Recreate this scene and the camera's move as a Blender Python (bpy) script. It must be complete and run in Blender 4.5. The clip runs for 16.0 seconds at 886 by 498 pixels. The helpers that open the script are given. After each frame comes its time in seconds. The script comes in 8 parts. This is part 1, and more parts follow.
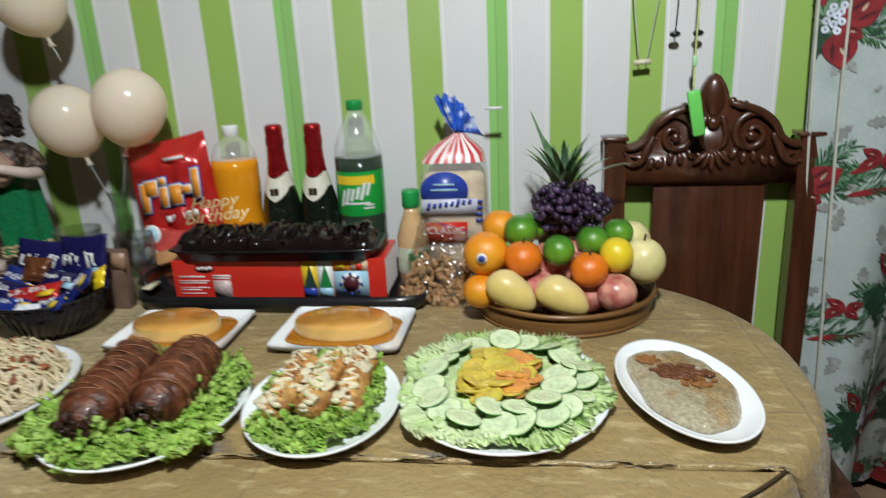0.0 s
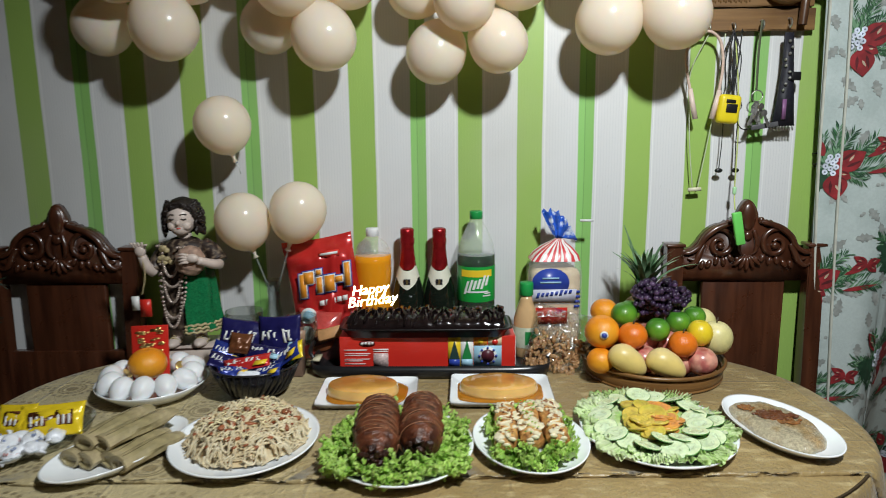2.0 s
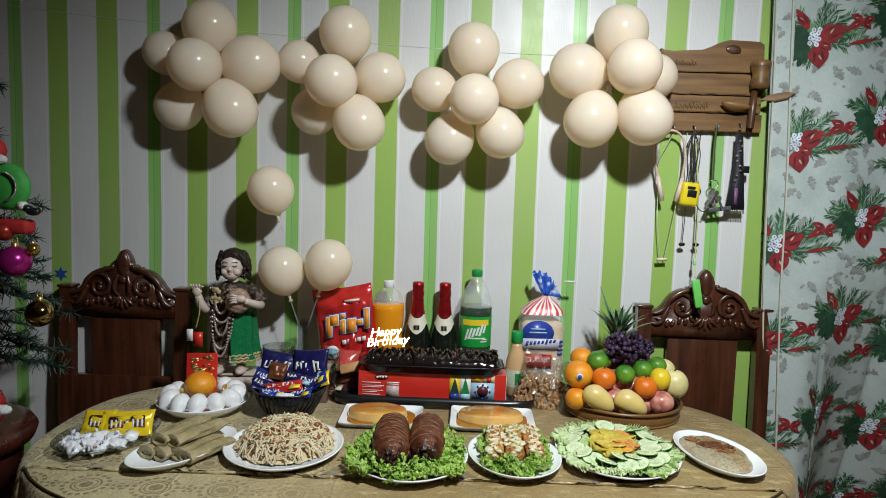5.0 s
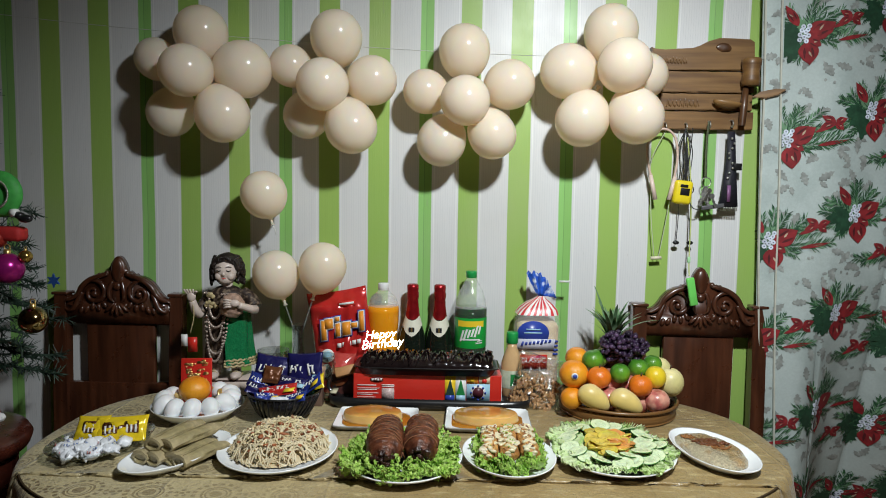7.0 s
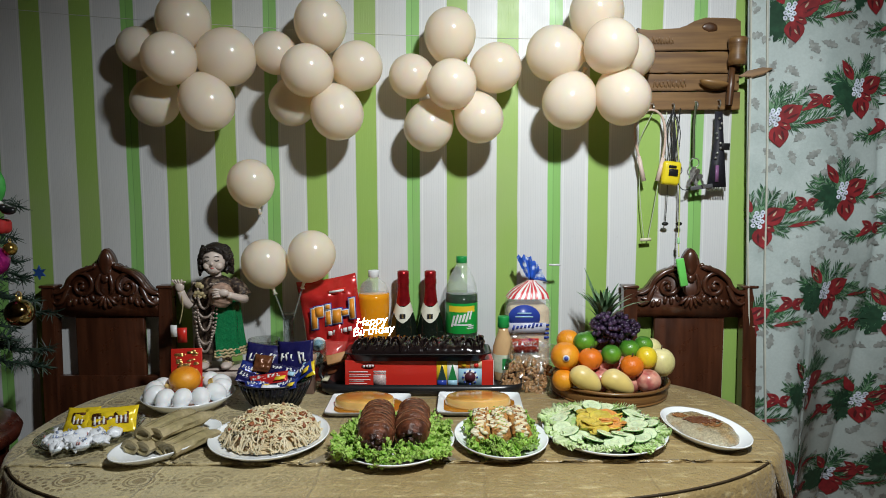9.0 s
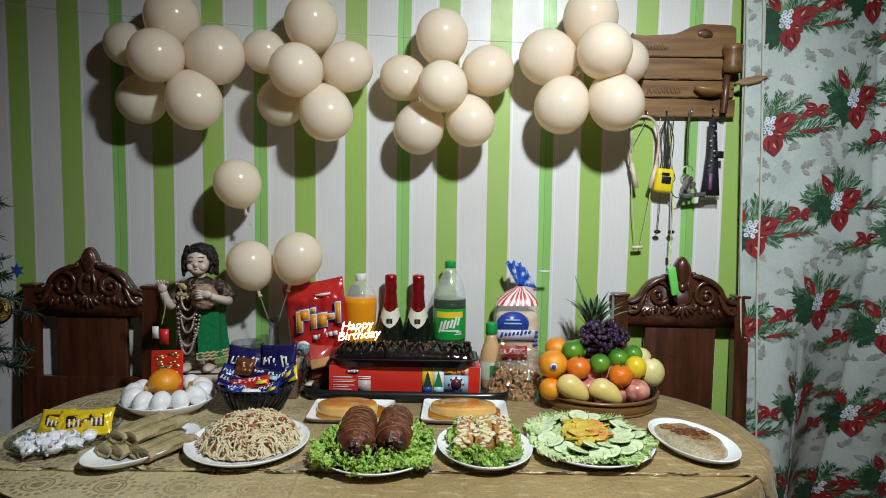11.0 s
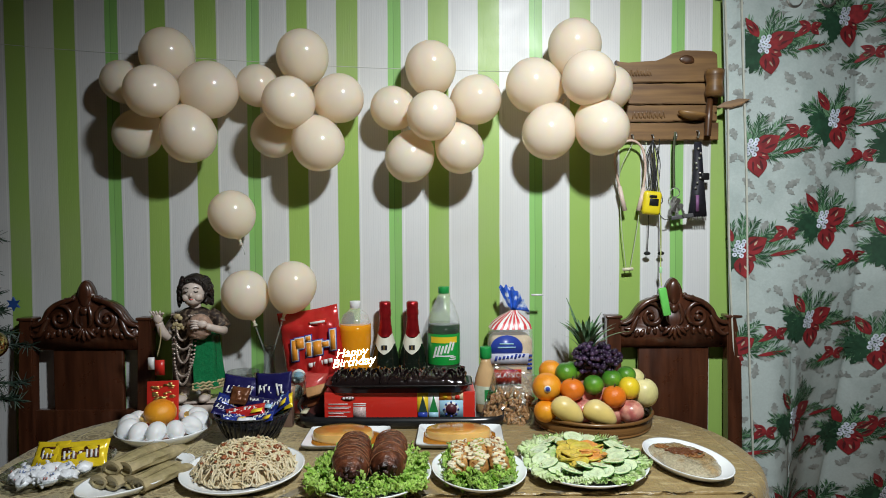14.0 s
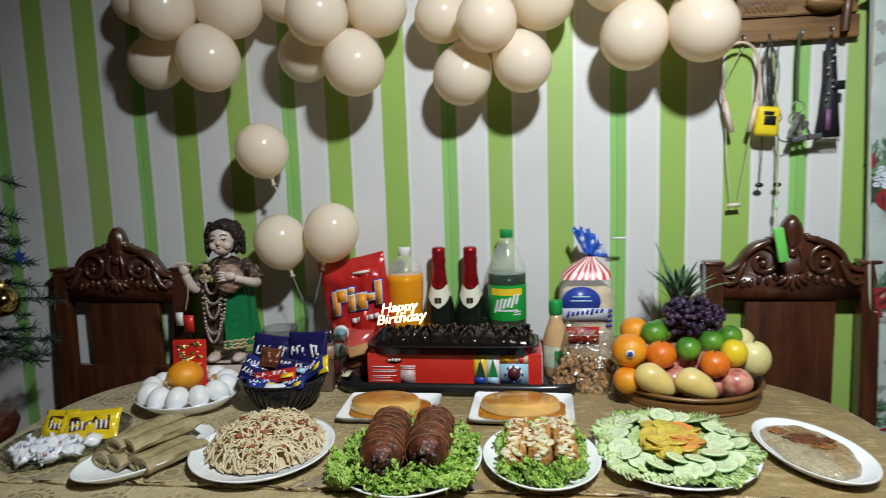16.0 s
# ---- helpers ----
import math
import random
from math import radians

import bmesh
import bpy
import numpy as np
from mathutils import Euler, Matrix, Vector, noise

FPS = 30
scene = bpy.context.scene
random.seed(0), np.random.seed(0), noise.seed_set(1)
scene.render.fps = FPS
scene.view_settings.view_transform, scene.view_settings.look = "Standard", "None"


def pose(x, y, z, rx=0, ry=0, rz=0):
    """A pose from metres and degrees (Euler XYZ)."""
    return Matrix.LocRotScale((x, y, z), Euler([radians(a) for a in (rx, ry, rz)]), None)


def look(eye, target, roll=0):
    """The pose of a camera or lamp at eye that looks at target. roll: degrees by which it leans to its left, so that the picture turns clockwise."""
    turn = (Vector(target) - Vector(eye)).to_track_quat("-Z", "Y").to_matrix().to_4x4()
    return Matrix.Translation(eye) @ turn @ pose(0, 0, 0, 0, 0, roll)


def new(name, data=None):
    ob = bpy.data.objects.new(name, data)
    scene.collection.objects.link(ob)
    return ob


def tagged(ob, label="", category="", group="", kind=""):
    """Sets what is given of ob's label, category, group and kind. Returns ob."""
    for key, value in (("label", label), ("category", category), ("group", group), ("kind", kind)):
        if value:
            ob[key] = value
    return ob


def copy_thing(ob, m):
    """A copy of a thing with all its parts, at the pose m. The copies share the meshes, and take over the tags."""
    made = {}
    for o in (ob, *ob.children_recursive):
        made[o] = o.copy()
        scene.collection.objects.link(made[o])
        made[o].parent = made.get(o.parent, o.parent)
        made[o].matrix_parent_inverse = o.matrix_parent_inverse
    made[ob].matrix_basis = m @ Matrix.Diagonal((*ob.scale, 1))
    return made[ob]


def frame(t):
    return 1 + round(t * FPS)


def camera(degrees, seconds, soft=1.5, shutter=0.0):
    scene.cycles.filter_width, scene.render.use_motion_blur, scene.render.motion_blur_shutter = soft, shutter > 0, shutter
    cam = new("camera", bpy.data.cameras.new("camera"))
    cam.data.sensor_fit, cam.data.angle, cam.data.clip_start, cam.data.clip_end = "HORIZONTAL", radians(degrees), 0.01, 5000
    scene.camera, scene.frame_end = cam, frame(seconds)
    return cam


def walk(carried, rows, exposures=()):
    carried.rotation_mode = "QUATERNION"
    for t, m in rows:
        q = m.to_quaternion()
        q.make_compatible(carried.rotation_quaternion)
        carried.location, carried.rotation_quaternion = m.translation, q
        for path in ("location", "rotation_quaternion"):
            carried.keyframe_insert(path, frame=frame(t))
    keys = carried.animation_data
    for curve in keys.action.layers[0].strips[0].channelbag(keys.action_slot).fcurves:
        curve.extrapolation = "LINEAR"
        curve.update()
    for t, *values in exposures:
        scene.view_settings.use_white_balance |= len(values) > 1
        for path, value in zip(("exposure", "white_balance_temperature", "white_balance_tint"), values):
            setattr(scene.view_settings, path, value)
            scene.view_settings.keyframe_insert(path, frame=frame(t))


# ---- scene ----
cam = camera(67.5, 16.0, soft=0.95, shutter=0.5)
PATH = [
    (0, (0.046, -0.021, 1.193), (-0.216, 1.869, 0.593), -2.8),
    (0.5, (-0.003, -0.132, 1.233), (-0.337, 1.772, 0.72), -2.7),
    (1, (-0.061, -0.267, 1.243), (-0.406, 1.645, 0.767), -1.2),
    (1.5, (-0.192, -0.313, 1.259), (-0.321, 1.651, 0.902), 1.6),
    (2, (-0.34, -0.367, 1.29), (-0.375, 1.601, 0.933), -0.5),
    (2.5, (-0.374, -0.496, 1.284), (-0.364, 1.48, 0.974), 1.8),
    (3, (-0.359, -0.607, 1.335), (-0.371, 1.365, 1.0), -0.1),
    (3.5, (-0.345, -0.652, 1.317), (-0.423, 1.334, 1.092), 1.7),
    (4, (-0.35, -0.662, 1.32), (-0.403, 1.329, 1.128), 2.3),
    (6.5, (-0.333, -0.675, 1.318), (-0.374, 1.318, 1.162), 1.1),
    (7, (-0.328, -0.67, 1.31), (-0.373, 1.323, 1.148), 1.0),
    (7.5, (-0.332, -0.668, 1.3), (-0.369, 1.324, 1.122), 1.2),
    (8, (-0.331, -0.669, 1.298), (-0.349, 1.323, 1.126), 1.0),
    (8.5, (-0.325, -0.669, 1.292), (-0.351, 1.322, 1.109), -0.2),
    (11, (-0.292, -0.638, 1.285), (-0.31, 1.355, 1.117), 0.9),
    (11.5, (-0.297, -0.658, 1.286), (-0.304, 1.339, 1.171), 0.8),
    (12, (-0.294, -0.663, 1.284), (-0.273, 1.335, 1.179), 0.9),
    (12.5, (-0.295, -0.669, 1.28), (-0.294, 1.33, 1.212), 0.5),
    (13, (-0.281, -0.675, 1.268), (-0.309, 1.323, 1.18), 0.4),
    (13.5, (-0.27, -0.683, 1.282), (-0.305, 1.314, 1.199), -2.0),
    (14, (-0.275, -0.661, 1.276), (-0.289, 1.337, 1.197), -0.3),
    (14.5, (-0.272, -0.642, 1.278), (-0.33, 1.353, 1.15), -1.8),
    (15, (-0.276, -0.569, 1.253), (-0.323, 1.428, 1.167), -0.7),
    (15.5, (-0.261, -0.452, 1.273), (-0.358, 1.533, 1.052), -1.5),
    (16, (-0.22, -0.377, 1.264), (-0.492, 1.586, 1.0), -1.8),
]
walk(cam, [(t, look(eye, target, roll)) for t, eye, target, roll in PATH])

# ---- light: one bare bulb high over the near edge of the table ----
world = bpy.data.worlds.new("night_room")
scene.world = world
world.use_nodes = True
world.node_tree.nodes["Background"].inputs[0].default_value = (0.55, 0.72, 1.0, 1)
world.node_tree.nodes["Background"].inputs[1].default_value = 0.003
bulb_data = bpy.data.lights.new("shaded_bulb", "SPOT")
bulb_data.energy, bulb_data.shadow_soft_size, bulb_data.color = 141, 0.060, (0.935, 0.985, 1.0)
bulb_data.spot_size, bulb_data.spot_blend = radians(137), 1.0
bulb_light = new("shaded_bulb", bulb_data)
bulb_light.matrix_basis = look((0.10, -0.12, 2.20), (0.0, 0.76, 0.74))

# ---- materials ----
MATS = {}


def mat(name, color, rough=0.5, metal=0.0, vary=0.12, scale=30.0, bump=0.0, bump_scale=None, coat=0.0, trans=0.0, sss=0.0,
        sss_color=None, ior=1.45, second=None, second_scale=None, second_amount=0.5, per_piece=0.0, spec=0.5, alpha=1.0):
    """A surface with fine grain and broad mottling at real size."""
    if name in MATS:
        return MATS[name]
    m = bpy.data.materials.new(name)
    m.use_nodes = True
    nt = m.node_tree
    n, l = nt.nodes, nt.links
    b = n["Principled BSDF"]
    b.inputs["Roughness"].default_value, b.inputs["Metallic"].default_value = rough, metal
    b.inputs["Coat Weight"].default_value, b.inputs["Coat Roughness"].default_value = coat, 0.08
    b.inputs["Transmission Weight"].default_value, b.inputs["IOR"].default_value = trans, ior
    b.inputs["Specular IOR Level"].default_value = spec
    b.inputs["Alpha"].default_value = alpha
    if sss:
        b.inputs["Subsurface Weight"].default_value, b.inputs["Subsurface Scale"].default_value = sss, 0.02
        b.inputs["Subsurface Radius"].default_value = sss_color or (1.0, 0.6, 0.4)
    tc = n.new("ShaderNodeTexCoord")
    fine = n.new("ShaderNodeTexNoise")
    fine.inputs["Scale"].default_value, fine.inputs["Detail"].default_value = scale, 5
    l.new(tc.outputs["Object"], fine.inputs["Vector"])
    ramp = n.new("ShaderNodeMapRange")
    ramp.inputs["From Min"].default_value, ramp.inputs["From Max"].default_value = 0.3, 0.7
    ramp.inputs["To Min"].default_value, ramp.inputs["To Max"].default_value = 1 - vary, 1 + vary
    l.new(fine.outputs["Fac"], ramp.inputs["Value"])
    base = n.new("ShaderNodeMix")
    base.data_type = "RGBA"
    base.inputs["A"].default_value, base.inputs["B"].default_value = (*color, 1), (*(second or color), 1)
    broad = n.new("ShaderNodeTexNoise")
    broad.inputs["Scale"].default_value, broad.inputs["Detail"].default_value = second_scale or scale / 4, 3
    l.new(tc.outputs["Object"], broad.inputs["Vector"])
    br = n.new("ShaderNodeMapRange")
    br.inputs["From Min"].default_value, br.inputs["From Max"].default_value = 0.62 - second_amount * 0.3, 0.72 - second_amount * 0.2
    l.new(broad.outputs["Fac"], br.inputs["Value"])
    l.new(br.outputs["Result"], base.inputs["Factor"])
    mul = n.new("ShaderNodeVectorMath")
    mul.operation = "SCALE"
    l.new(base.outputs["Result"], mul.inputs[0])
    out = ramp.outputs["Result"]
    if per_piece:
        info = n.new("ShaderNodeObjectInfo")
        pr = n.new("ShaderNodeMapRange")
        pr.inputs["To Min"].default_value, pr.inputs["To Max"].default_value = 1 - per_piece, 1 + per_piece
        l.new(info.outputs["Random"], pr.inputs["Value"])
        mm = n.new("ShaderNodeMath")
        mm.operation = "MULTIPLY"
        l.new(out, mm.inputs[0]), l.new(pr.outputs["Result"], mm.inputs[1])
        out = mm.outputs[0]
    l.new(out, mul.inputs["Scale"])
    l.new(mul.outputs["Vector"], b.inputs["Base Color"])
    if bump:
        bn = n.new("ShaderNodeBump")
        bn.inputs["Strength"].default_value, bn.inputs["Distance"].default_value = bump, 0.004
        src = fine
        if bump_scale:
            src = n.new("ShaderNodeTexNoise")
            src.inputs["Scale"].default_value, src.inputs["Detail"].default_value = bump_scale, 4
            l.new(tc.outputs["Object"], src.inputs["Vector"])
        l.new(src.outputs["Fac"], bn.inputs["Height"])
        l.new(bn.outputs["Normal"], b.inputs["Normal"])
    MATS[name] = m
    return m


def math_node(nt, op, a, b=None, c=None):
    k = nt.nodes.new("ShaderNodeMath")
    k.operation = op
    for i, v in enumerate((a, b, c)):
        if v is None:
            continue
        if isinstance(v, (int, float)):
            k.inputs[i].default_value = v
        else:
            nt.links.new(v, k.inputs[i])
    return k.outputs[0]


def mix_color(nt, fac, a, b):
    k = nt.nodes.new("ShaderNodeMix")
    k.data_type = "RGBA"
    for key, v in (("Factor", fac), ("A", a), ("B", b)):
        if isinstance(v, (int, float, tuple)):
            k.inputs[key].default_value = (*v, 1) if isinstance(v, tuple) else v
        else:
            nt.links.new(v, k.inputs[key])
    return k.outputs["Result"]


def noise_out(nt, scale, detail=4.0, stretch=None):
    tc = nt.nodes.new("ShaderNodeTexCoord")
    k = nt.nodes.new("ShaderNodeTexNoise")
    k.inputs["Scale"].default_value, k.inputs["Detail"].default_value = scale, detail
    src = tc.outputs["Object"]
    if stretch:
        mp = nt.nodes.new("ShaderNodeMapping")
        mp.inputs["Scale"].default_value = stretch
        nt.links.new(src, mp.inputs["Vector"])
        src = mp.outputs["Vector"]
    nt.links.new(src, k.inputs["Vector"])
    return k.outputs["Fac"]


def stripe_wall_material():
    """Glossy printed vinyl: white boards with pinstripes, lime stripes in pairs and a narrow one between, worn and dusty."""
    m = bpy.data.materials.new("striped_vinyl")
    m.use_nodes = True
    nt = m.node_tree
    b = nt.nodes["Principled BSDF"]
    tc = nt.nodes.new("ShaderNodeTexCoord")
    sep = nt.nodes.new("ShaderNodeSeparateXYZ")
    nt.links.new(tc.outputs["Object"], sep.inputs[0])
    wob = math_node(nt, "MULTIPLY_ADD", noise_out(nt, 3.0, 2), 0.006, -0.003)
    x = math_node(nt, "ADD", sep.outputs["X"], wob)
    period = 0.4145
    u = math_node(nt, "FLOORED_MODULO", math_node(nt, "ADD", x, 0.486), period)

    def band(lo, hi, soft=0.0012):
        up = nt.nodes.new("ShaderNodeMapRange")
        up.inputs["From Min"].default_value, up.inputs["From Max"].default_value = lo - soft, lo + soft
        nt.links.new(u, up.inputs["Value"])
        dn = nt.nodes.new("ShaderNodeMapRange")
        dn.inputs["From Min"].default_value, dn.inputs["From Max"].default_value = hi + soft, hi - soft
        nt.links.new(u, dn.inputs["Value"])
        return math_node(nt, "MULTIPLY", up.outputs["Result"], dn.outputs["Result"])

    white = (0.70, 0.71, 0.72)
    col = mix_color(nt, math_node(nt, "MULTIPLY", noise_out(nt, 5.0, 5, (1, 1, 0.25)), 0.5), white, (0.60, 0.60, 0.58))
    pin = math_node(nt, "SINE", math_node(nt, "MULTIPLY", x, 900.0))
    pin = math_node(nt, "MULTIPLY", math_node(nt, "GREATER_THAN", pin, 0.75), 0.22)
    col = mix_color(nt, pin, col, (0.50, 0.52, 0.54))
    for lo, hi in ((0.148, 0.151), (0.220, 0.223), (0.3685, 0.372), (0.082, 0.085)):
        col = mix_color(nt, math_node(nt, "MULTIPLY", band(lo, hi, 0.0006), 0.6), col, (0.82, 0.83, 0.83))
    lime_fade = noise_out(nt, 1.6, 3)
    lime = mix_color(nt, lime_fade, (0.26, 0.455, 0.10), (0.35, 0.50, 0.12))
    for lo, hi in ((0.156, 0.216), (0.3025, 0.3645)):
        col = mix_color(nt, band(lo, hi), col, lime)
    col = mix_color(nt, band(0.038, 0.076), col, (0.27, 0.56, 0.16))
    # board joints inside the narrow stripes
    col = mix_color(nt, math_node(nt, "MULTIPLY", band(0.0535, 0.0552, 0.0005), 0.55), col, (0.07, 0.17, 0.05))
    col = mix_color(nt, math_node(nt, "MULTIPLY", band(0.0552, 0.076, 0.0005), 0.35), col, (0.20, 0.40, 0.10))
    # dust and scuffs
    scuff = math_node(nt, "GREATER_THAN", noise_out(nt, 60.0, 6, (1, 1, 0.15)), 0.70)
    col = mix_color(nt, math_node(nt, "MULTIPLY", scuff, 0.18), col, (0.30, 0.29, 0.25))
    smear = nt.nodes.new("ShaderNodeMapRange")
    smear.inputs["From Min"].default_value, smear.inputs["From Max"].default_value = 0.5, 0.8
    nt.links.new(noise_out(nt, 2.2, 6), smear.inputs["Value"])
    col = mix_color(nt, math_node(nt, "MULTIPLY", smear.outputs["Result"], 0.3), col, (0.42, 0.40, 0.33))
    nt.links.new(col, b.inputs["Base Color"])
    rr = math_node(nt, "MULTIPLY_ADD", noise_out(nt, 12.0, 4), 0.25, 0.28)
    nt.links.new(rr, b.inputs["Roughness"])
    bn = nt.nodes.new("ShaderNodeBump")
    bn.inputs["Strength"].default_value, bn.inputs["Distance"].default_value = 0.35, 0.004
    h = math_node(nt, "ADD", noise_out(nt, 9.0, 4, (1, 1, 0.3)), math_node(nt, "MULTIPLY", pin, 0.4))
    nt.links.new(h, bn.inputs["Height"])
    nt.links.new(bn.outputs["Normal"], b.inputs["Normal"])
    return m


def wood_material(name, dark, light, rough, scale=14.0, stretch=(1, 1, 0.08), coat=0.3, per_piece=0.0):
    m = bpy.data.materials.new(name)
    m.use_nodes = True
    nt = m.node_tree
    b = nt.nodes["Principled BSDF"]
    g = noise_out(nt, scale * 4, 6, stretch)
    mr = nt.nodes.new("ShaderNodeMapRange")
    mr.inputs["From Min"].default_value, mr.inputs["From Max"].default_value = 0.32, 0.68
    nt.links.new(g, mr.inputs["Value"])
    col = mix_color(nt, mr.outputs["Result"], dark, light)
    blot = math_node(nt, "MULTIPLY", noise_out(nt, 6.0, 3), 0.5)
    col = mix_color(nt, blot, col, tuple(v * 0.55 for v in dark))
    if per_piece:
        info = nt.nodes.new("ShaderNodeObjectInfo")
        col = mix_color(nt, math_node(nt, "MULTIPLY", info.outputs["Random"], per_piece), col, dark)
    nt.links.new(col, b.inputs["Base Color"])
    nt.links.new(math_node(nt, "MULTIPLY_ADD", noise_out(nt, 40.0, 4), 0.3, rough - 0.15), b.inputs["Roughness"])
    b.inputs["Coat Weight"].default_value, b.inputs["Coat Roughness"].default_value = coat, 0.2
    bn = nt.nodes.new("ShaderNodeBump")
    bn.inputs["Strength"].default_value, bn.inputs["Distance"].default_value = 0.25, 0.002
    nt.links.new(g, bn.inputs["Height"])
    nt.links.new(bn.outputs["Normal"], b.inputs["Normal"])
    return m


def clear_sheet(name, face, edge, rough, tint, bump=0.0, bump_scale=40.0):
    """Thin glass or film: seen through, with gloss that grows towards grazing view."""
    m = bpy.data.materials.new(name)
    m.use_nodes = True
    nt = m.node_tree
    nt.nodes.remove(nt.nodes["Principled BSDF"])
    see, gloss, mix, fr = (nt.nodes.new("ShaderNode" + k) for k in ("BsdfTransparent", "BsdfGlossy", "MixShader", "LayerWeight"))
    see.inputs["Color"].default_value = (*tint, 1)
    gloss.inputs["Roughness"].default_value = rough
    fr.inputs["Blend"].default_value = 0.5
    if bump:
        bn = nt.nodes.new("ShaderNodeBump")
        bn.inputs["Strength"].default_value, bn.inputs["Distance"].default_value = bump, 0.006
        nt.links.new(noise_out(nt, bump_scale, 3), bn.inputs["Height"])
        nt.links.new(bn.outputs["Normal"], gloss.inputs["Normal"])
        nt.links.new(bn.outputs["Normal"], fr.inputs["Normal"])
    fac = math_node(nt, "MULTIPLY_ADD", math_node(nt, "POWER", fr.outputs["Facing"], 3.0), edge, face)
    nt.links.new(fac, mix.inputs[0])
    nt.links.new(see.outputs[0], mix.inputs[1])
    nt.links.new(gloss.outputs[0], mix.inputs[2])
    nt.links.new(mix.outputs[0], nt.nodes["Material Output"].inputs["Surface"])
    MATS[name] = m
    return m


def let_light_through(m, amount, color):
    """Thin skin that glows when lit from behind."""
    nt = m.node_tree
    tr, mix = nt.nodes.new("ShaderNodeBsdfTranslucent"), nt.nodes.new("ShaderNodeMixShader")
    tr.inputs["Color"].default_value = (*color, 1)
    mix.inputs[0].default_value = amount
    nt.links.new(nt.nodes["Principled BSDF"].outputs[0], mix.inputs[1])
    nt.links.new(tr.outputs[0], mix.inputs[2])
    nt.links.new(mix.outputs[0], nt.nodes["Material Output"].inputs["Surface"])


def cloth_material():
    """Gold damask: paler satin ground, rings and scrolls in a darker bronze weave, fine thread relief."""
    m = bpy.data.materials.new("gold_damask")
    m.use_nodes = True
    nt = m.node_tree
    b = nt.nodes["Principled BSDF"]
    tc = nt.nodes.new("ShaderNodeTexCoord")
    sep = nt.nodes.new("ShaderNodeSeparateXYZ")
    nt.links.new(tc.outputs["Object"], sep.inputs[0])
    M = lambda *k: math_node(nt, *k)
    u = M("ADD", sep.outputs["X"], M("MULTIPLY_ADD", noise_out(nt, 9.0, 2), 0.016, -0.008))
    v = M("ADD", M("ADD", sep.outputs["Y"], sep.outputs["Z"]), M("MULTIPLY_ADD", noise_out(nt, 12.0, 2), 0.014, -0.007))

    def between(val, lo, hi):
        return M("MULTIPLY", M("GREATER_THAN", val, lo), M("LESS_THAN", val, hi))

    def flowers(du, dv, wu, wv, rings):
        """Rosettes on a brick lattice; rings: inner and outer radius, petals, petal cut."""
        vv = M("DIVIDE", M("ADD", v, dv), wv)
        row = M("FLOOR", vv)
        uu = M("ADD", M("DIVIDE", M("ADD", u, du), wu), M("MULTIPLY", M("FLOORED_MODULO", row, 2.0), 0.5))
        px = M("MULTIPLY", M("SUBTRACT", M("FRACT", uu), 0.5), wu)
        py = M("MULTIPLY", M("SUBTRACT", M("FRACT", vv), 0.5), wv)
        r = M("SQRT", M("ADD", M("MULTIPLY", px, px), M("MULTIPLY", py, py)))
        th = M("ARCTAN2", py, px)
        out = None
        for lo, hi, n, cut in rings:
            g = M("MULTIPLY", between(r, lo, hi), M("GREATER_THAN", M("SINE", M("MULTIPLY", th, float(n))), cut))
            out = g if out is None else M("MAXIMUM", out, g)
        return out
    big = flowers(0.0, 0.03, 0.128, 0.112, ((0.0365, 0.0445, 17, -0.25), (0.0245, 0.0285, 1, -2.0), (0.0185, 0.0215, 1, -2.0), (0.0, 0.0120, 1, -2.0)))
    small = flowers(0.064, 0.03, 0.128, 0.112, ((0.0085, 0.0150, 5, -0.1), (0.0, 0.005, 1, -2.0)))
    leafy = M("MULTIPLY", between(noise_out(nt, 75.0, 2), 0.50, 0.545), 0.30)
    f = M("MAXIMUM", M("MAXIMUM", big, small), leafy)
    f = M("MULTIPLY", f, M("MULTIPLY_ADD", noise_out(nt, 90.0, 3), 0.7, 0.65))
    worn = nt.nodes.new("ShaderNodeMapRange")
    worn.inputs["From Min"].default_value, worn.inputs["From Max"].default_value = 0.40, 0.62
    nt.links.new(noise_out(nt, 2.6, 3), worn.inputs["Value"])
    # sheen painted in: paler, patterned left end, browner and plainer right end
    sheen_mask = M("MINIMUM", M("MAXIMUM", M("MULTIPLY_ADD", sep.outputs["X"], -1.7, -0.55), 0.10), 1.0)
    f = M("MULTIPLY", f, M("MULTIPLY", sheen_mask, M("MULTIPLY_ADD", worn.outputs["Result"], 0.3, 0.75)))
    ground = mix_color(nt, sheen_mask, mix_color(nt, noise_out(nt, 5.0, 5), (0.37, 0.255, 0.098), (0.215, 0.138, 0.047)), mix_color(nt, noise_out(nt, 5.0, 5), (0.63, 0.545, 0.325), (0.43, 0.345, 0.175)))
    streak = nt.nodes.new("ShaderNodeMapRange")
    streak.inputs["From Min"].default_value, streak.inputs["From Max"].default_value = 0.56, 0.70
    nt.links.new(noise_out(nt, 60.0, 6, (0.35, 1.0, 1.0)), streak.inputs["Value"])
    ground = mix_color(nt, M("MULTIPLY", streak.outputs["Result"], 0.5), ground, (0.68, 0.56, 0.30))
    col = mix_color(nt, M("MINIMUM", M("MULTIPLY", f, 0.80), 0.85), ground, (0.135, 0.085, 0.028))
    nt.links.new(col, b.inputs["Base Color"])
    nt.links.new(M("MULTIPLY_ADD", noise_out(nt, 140.0, 2), 0.22, 0.20), b.inputs["Roughness"])
    b.inputs["Sheen Weight"].default_value = 0.15
    b.inputs["Specular IOR Level"].default_value = 0.75
    bn = nt.nodes.new("ShaderNodeBump")
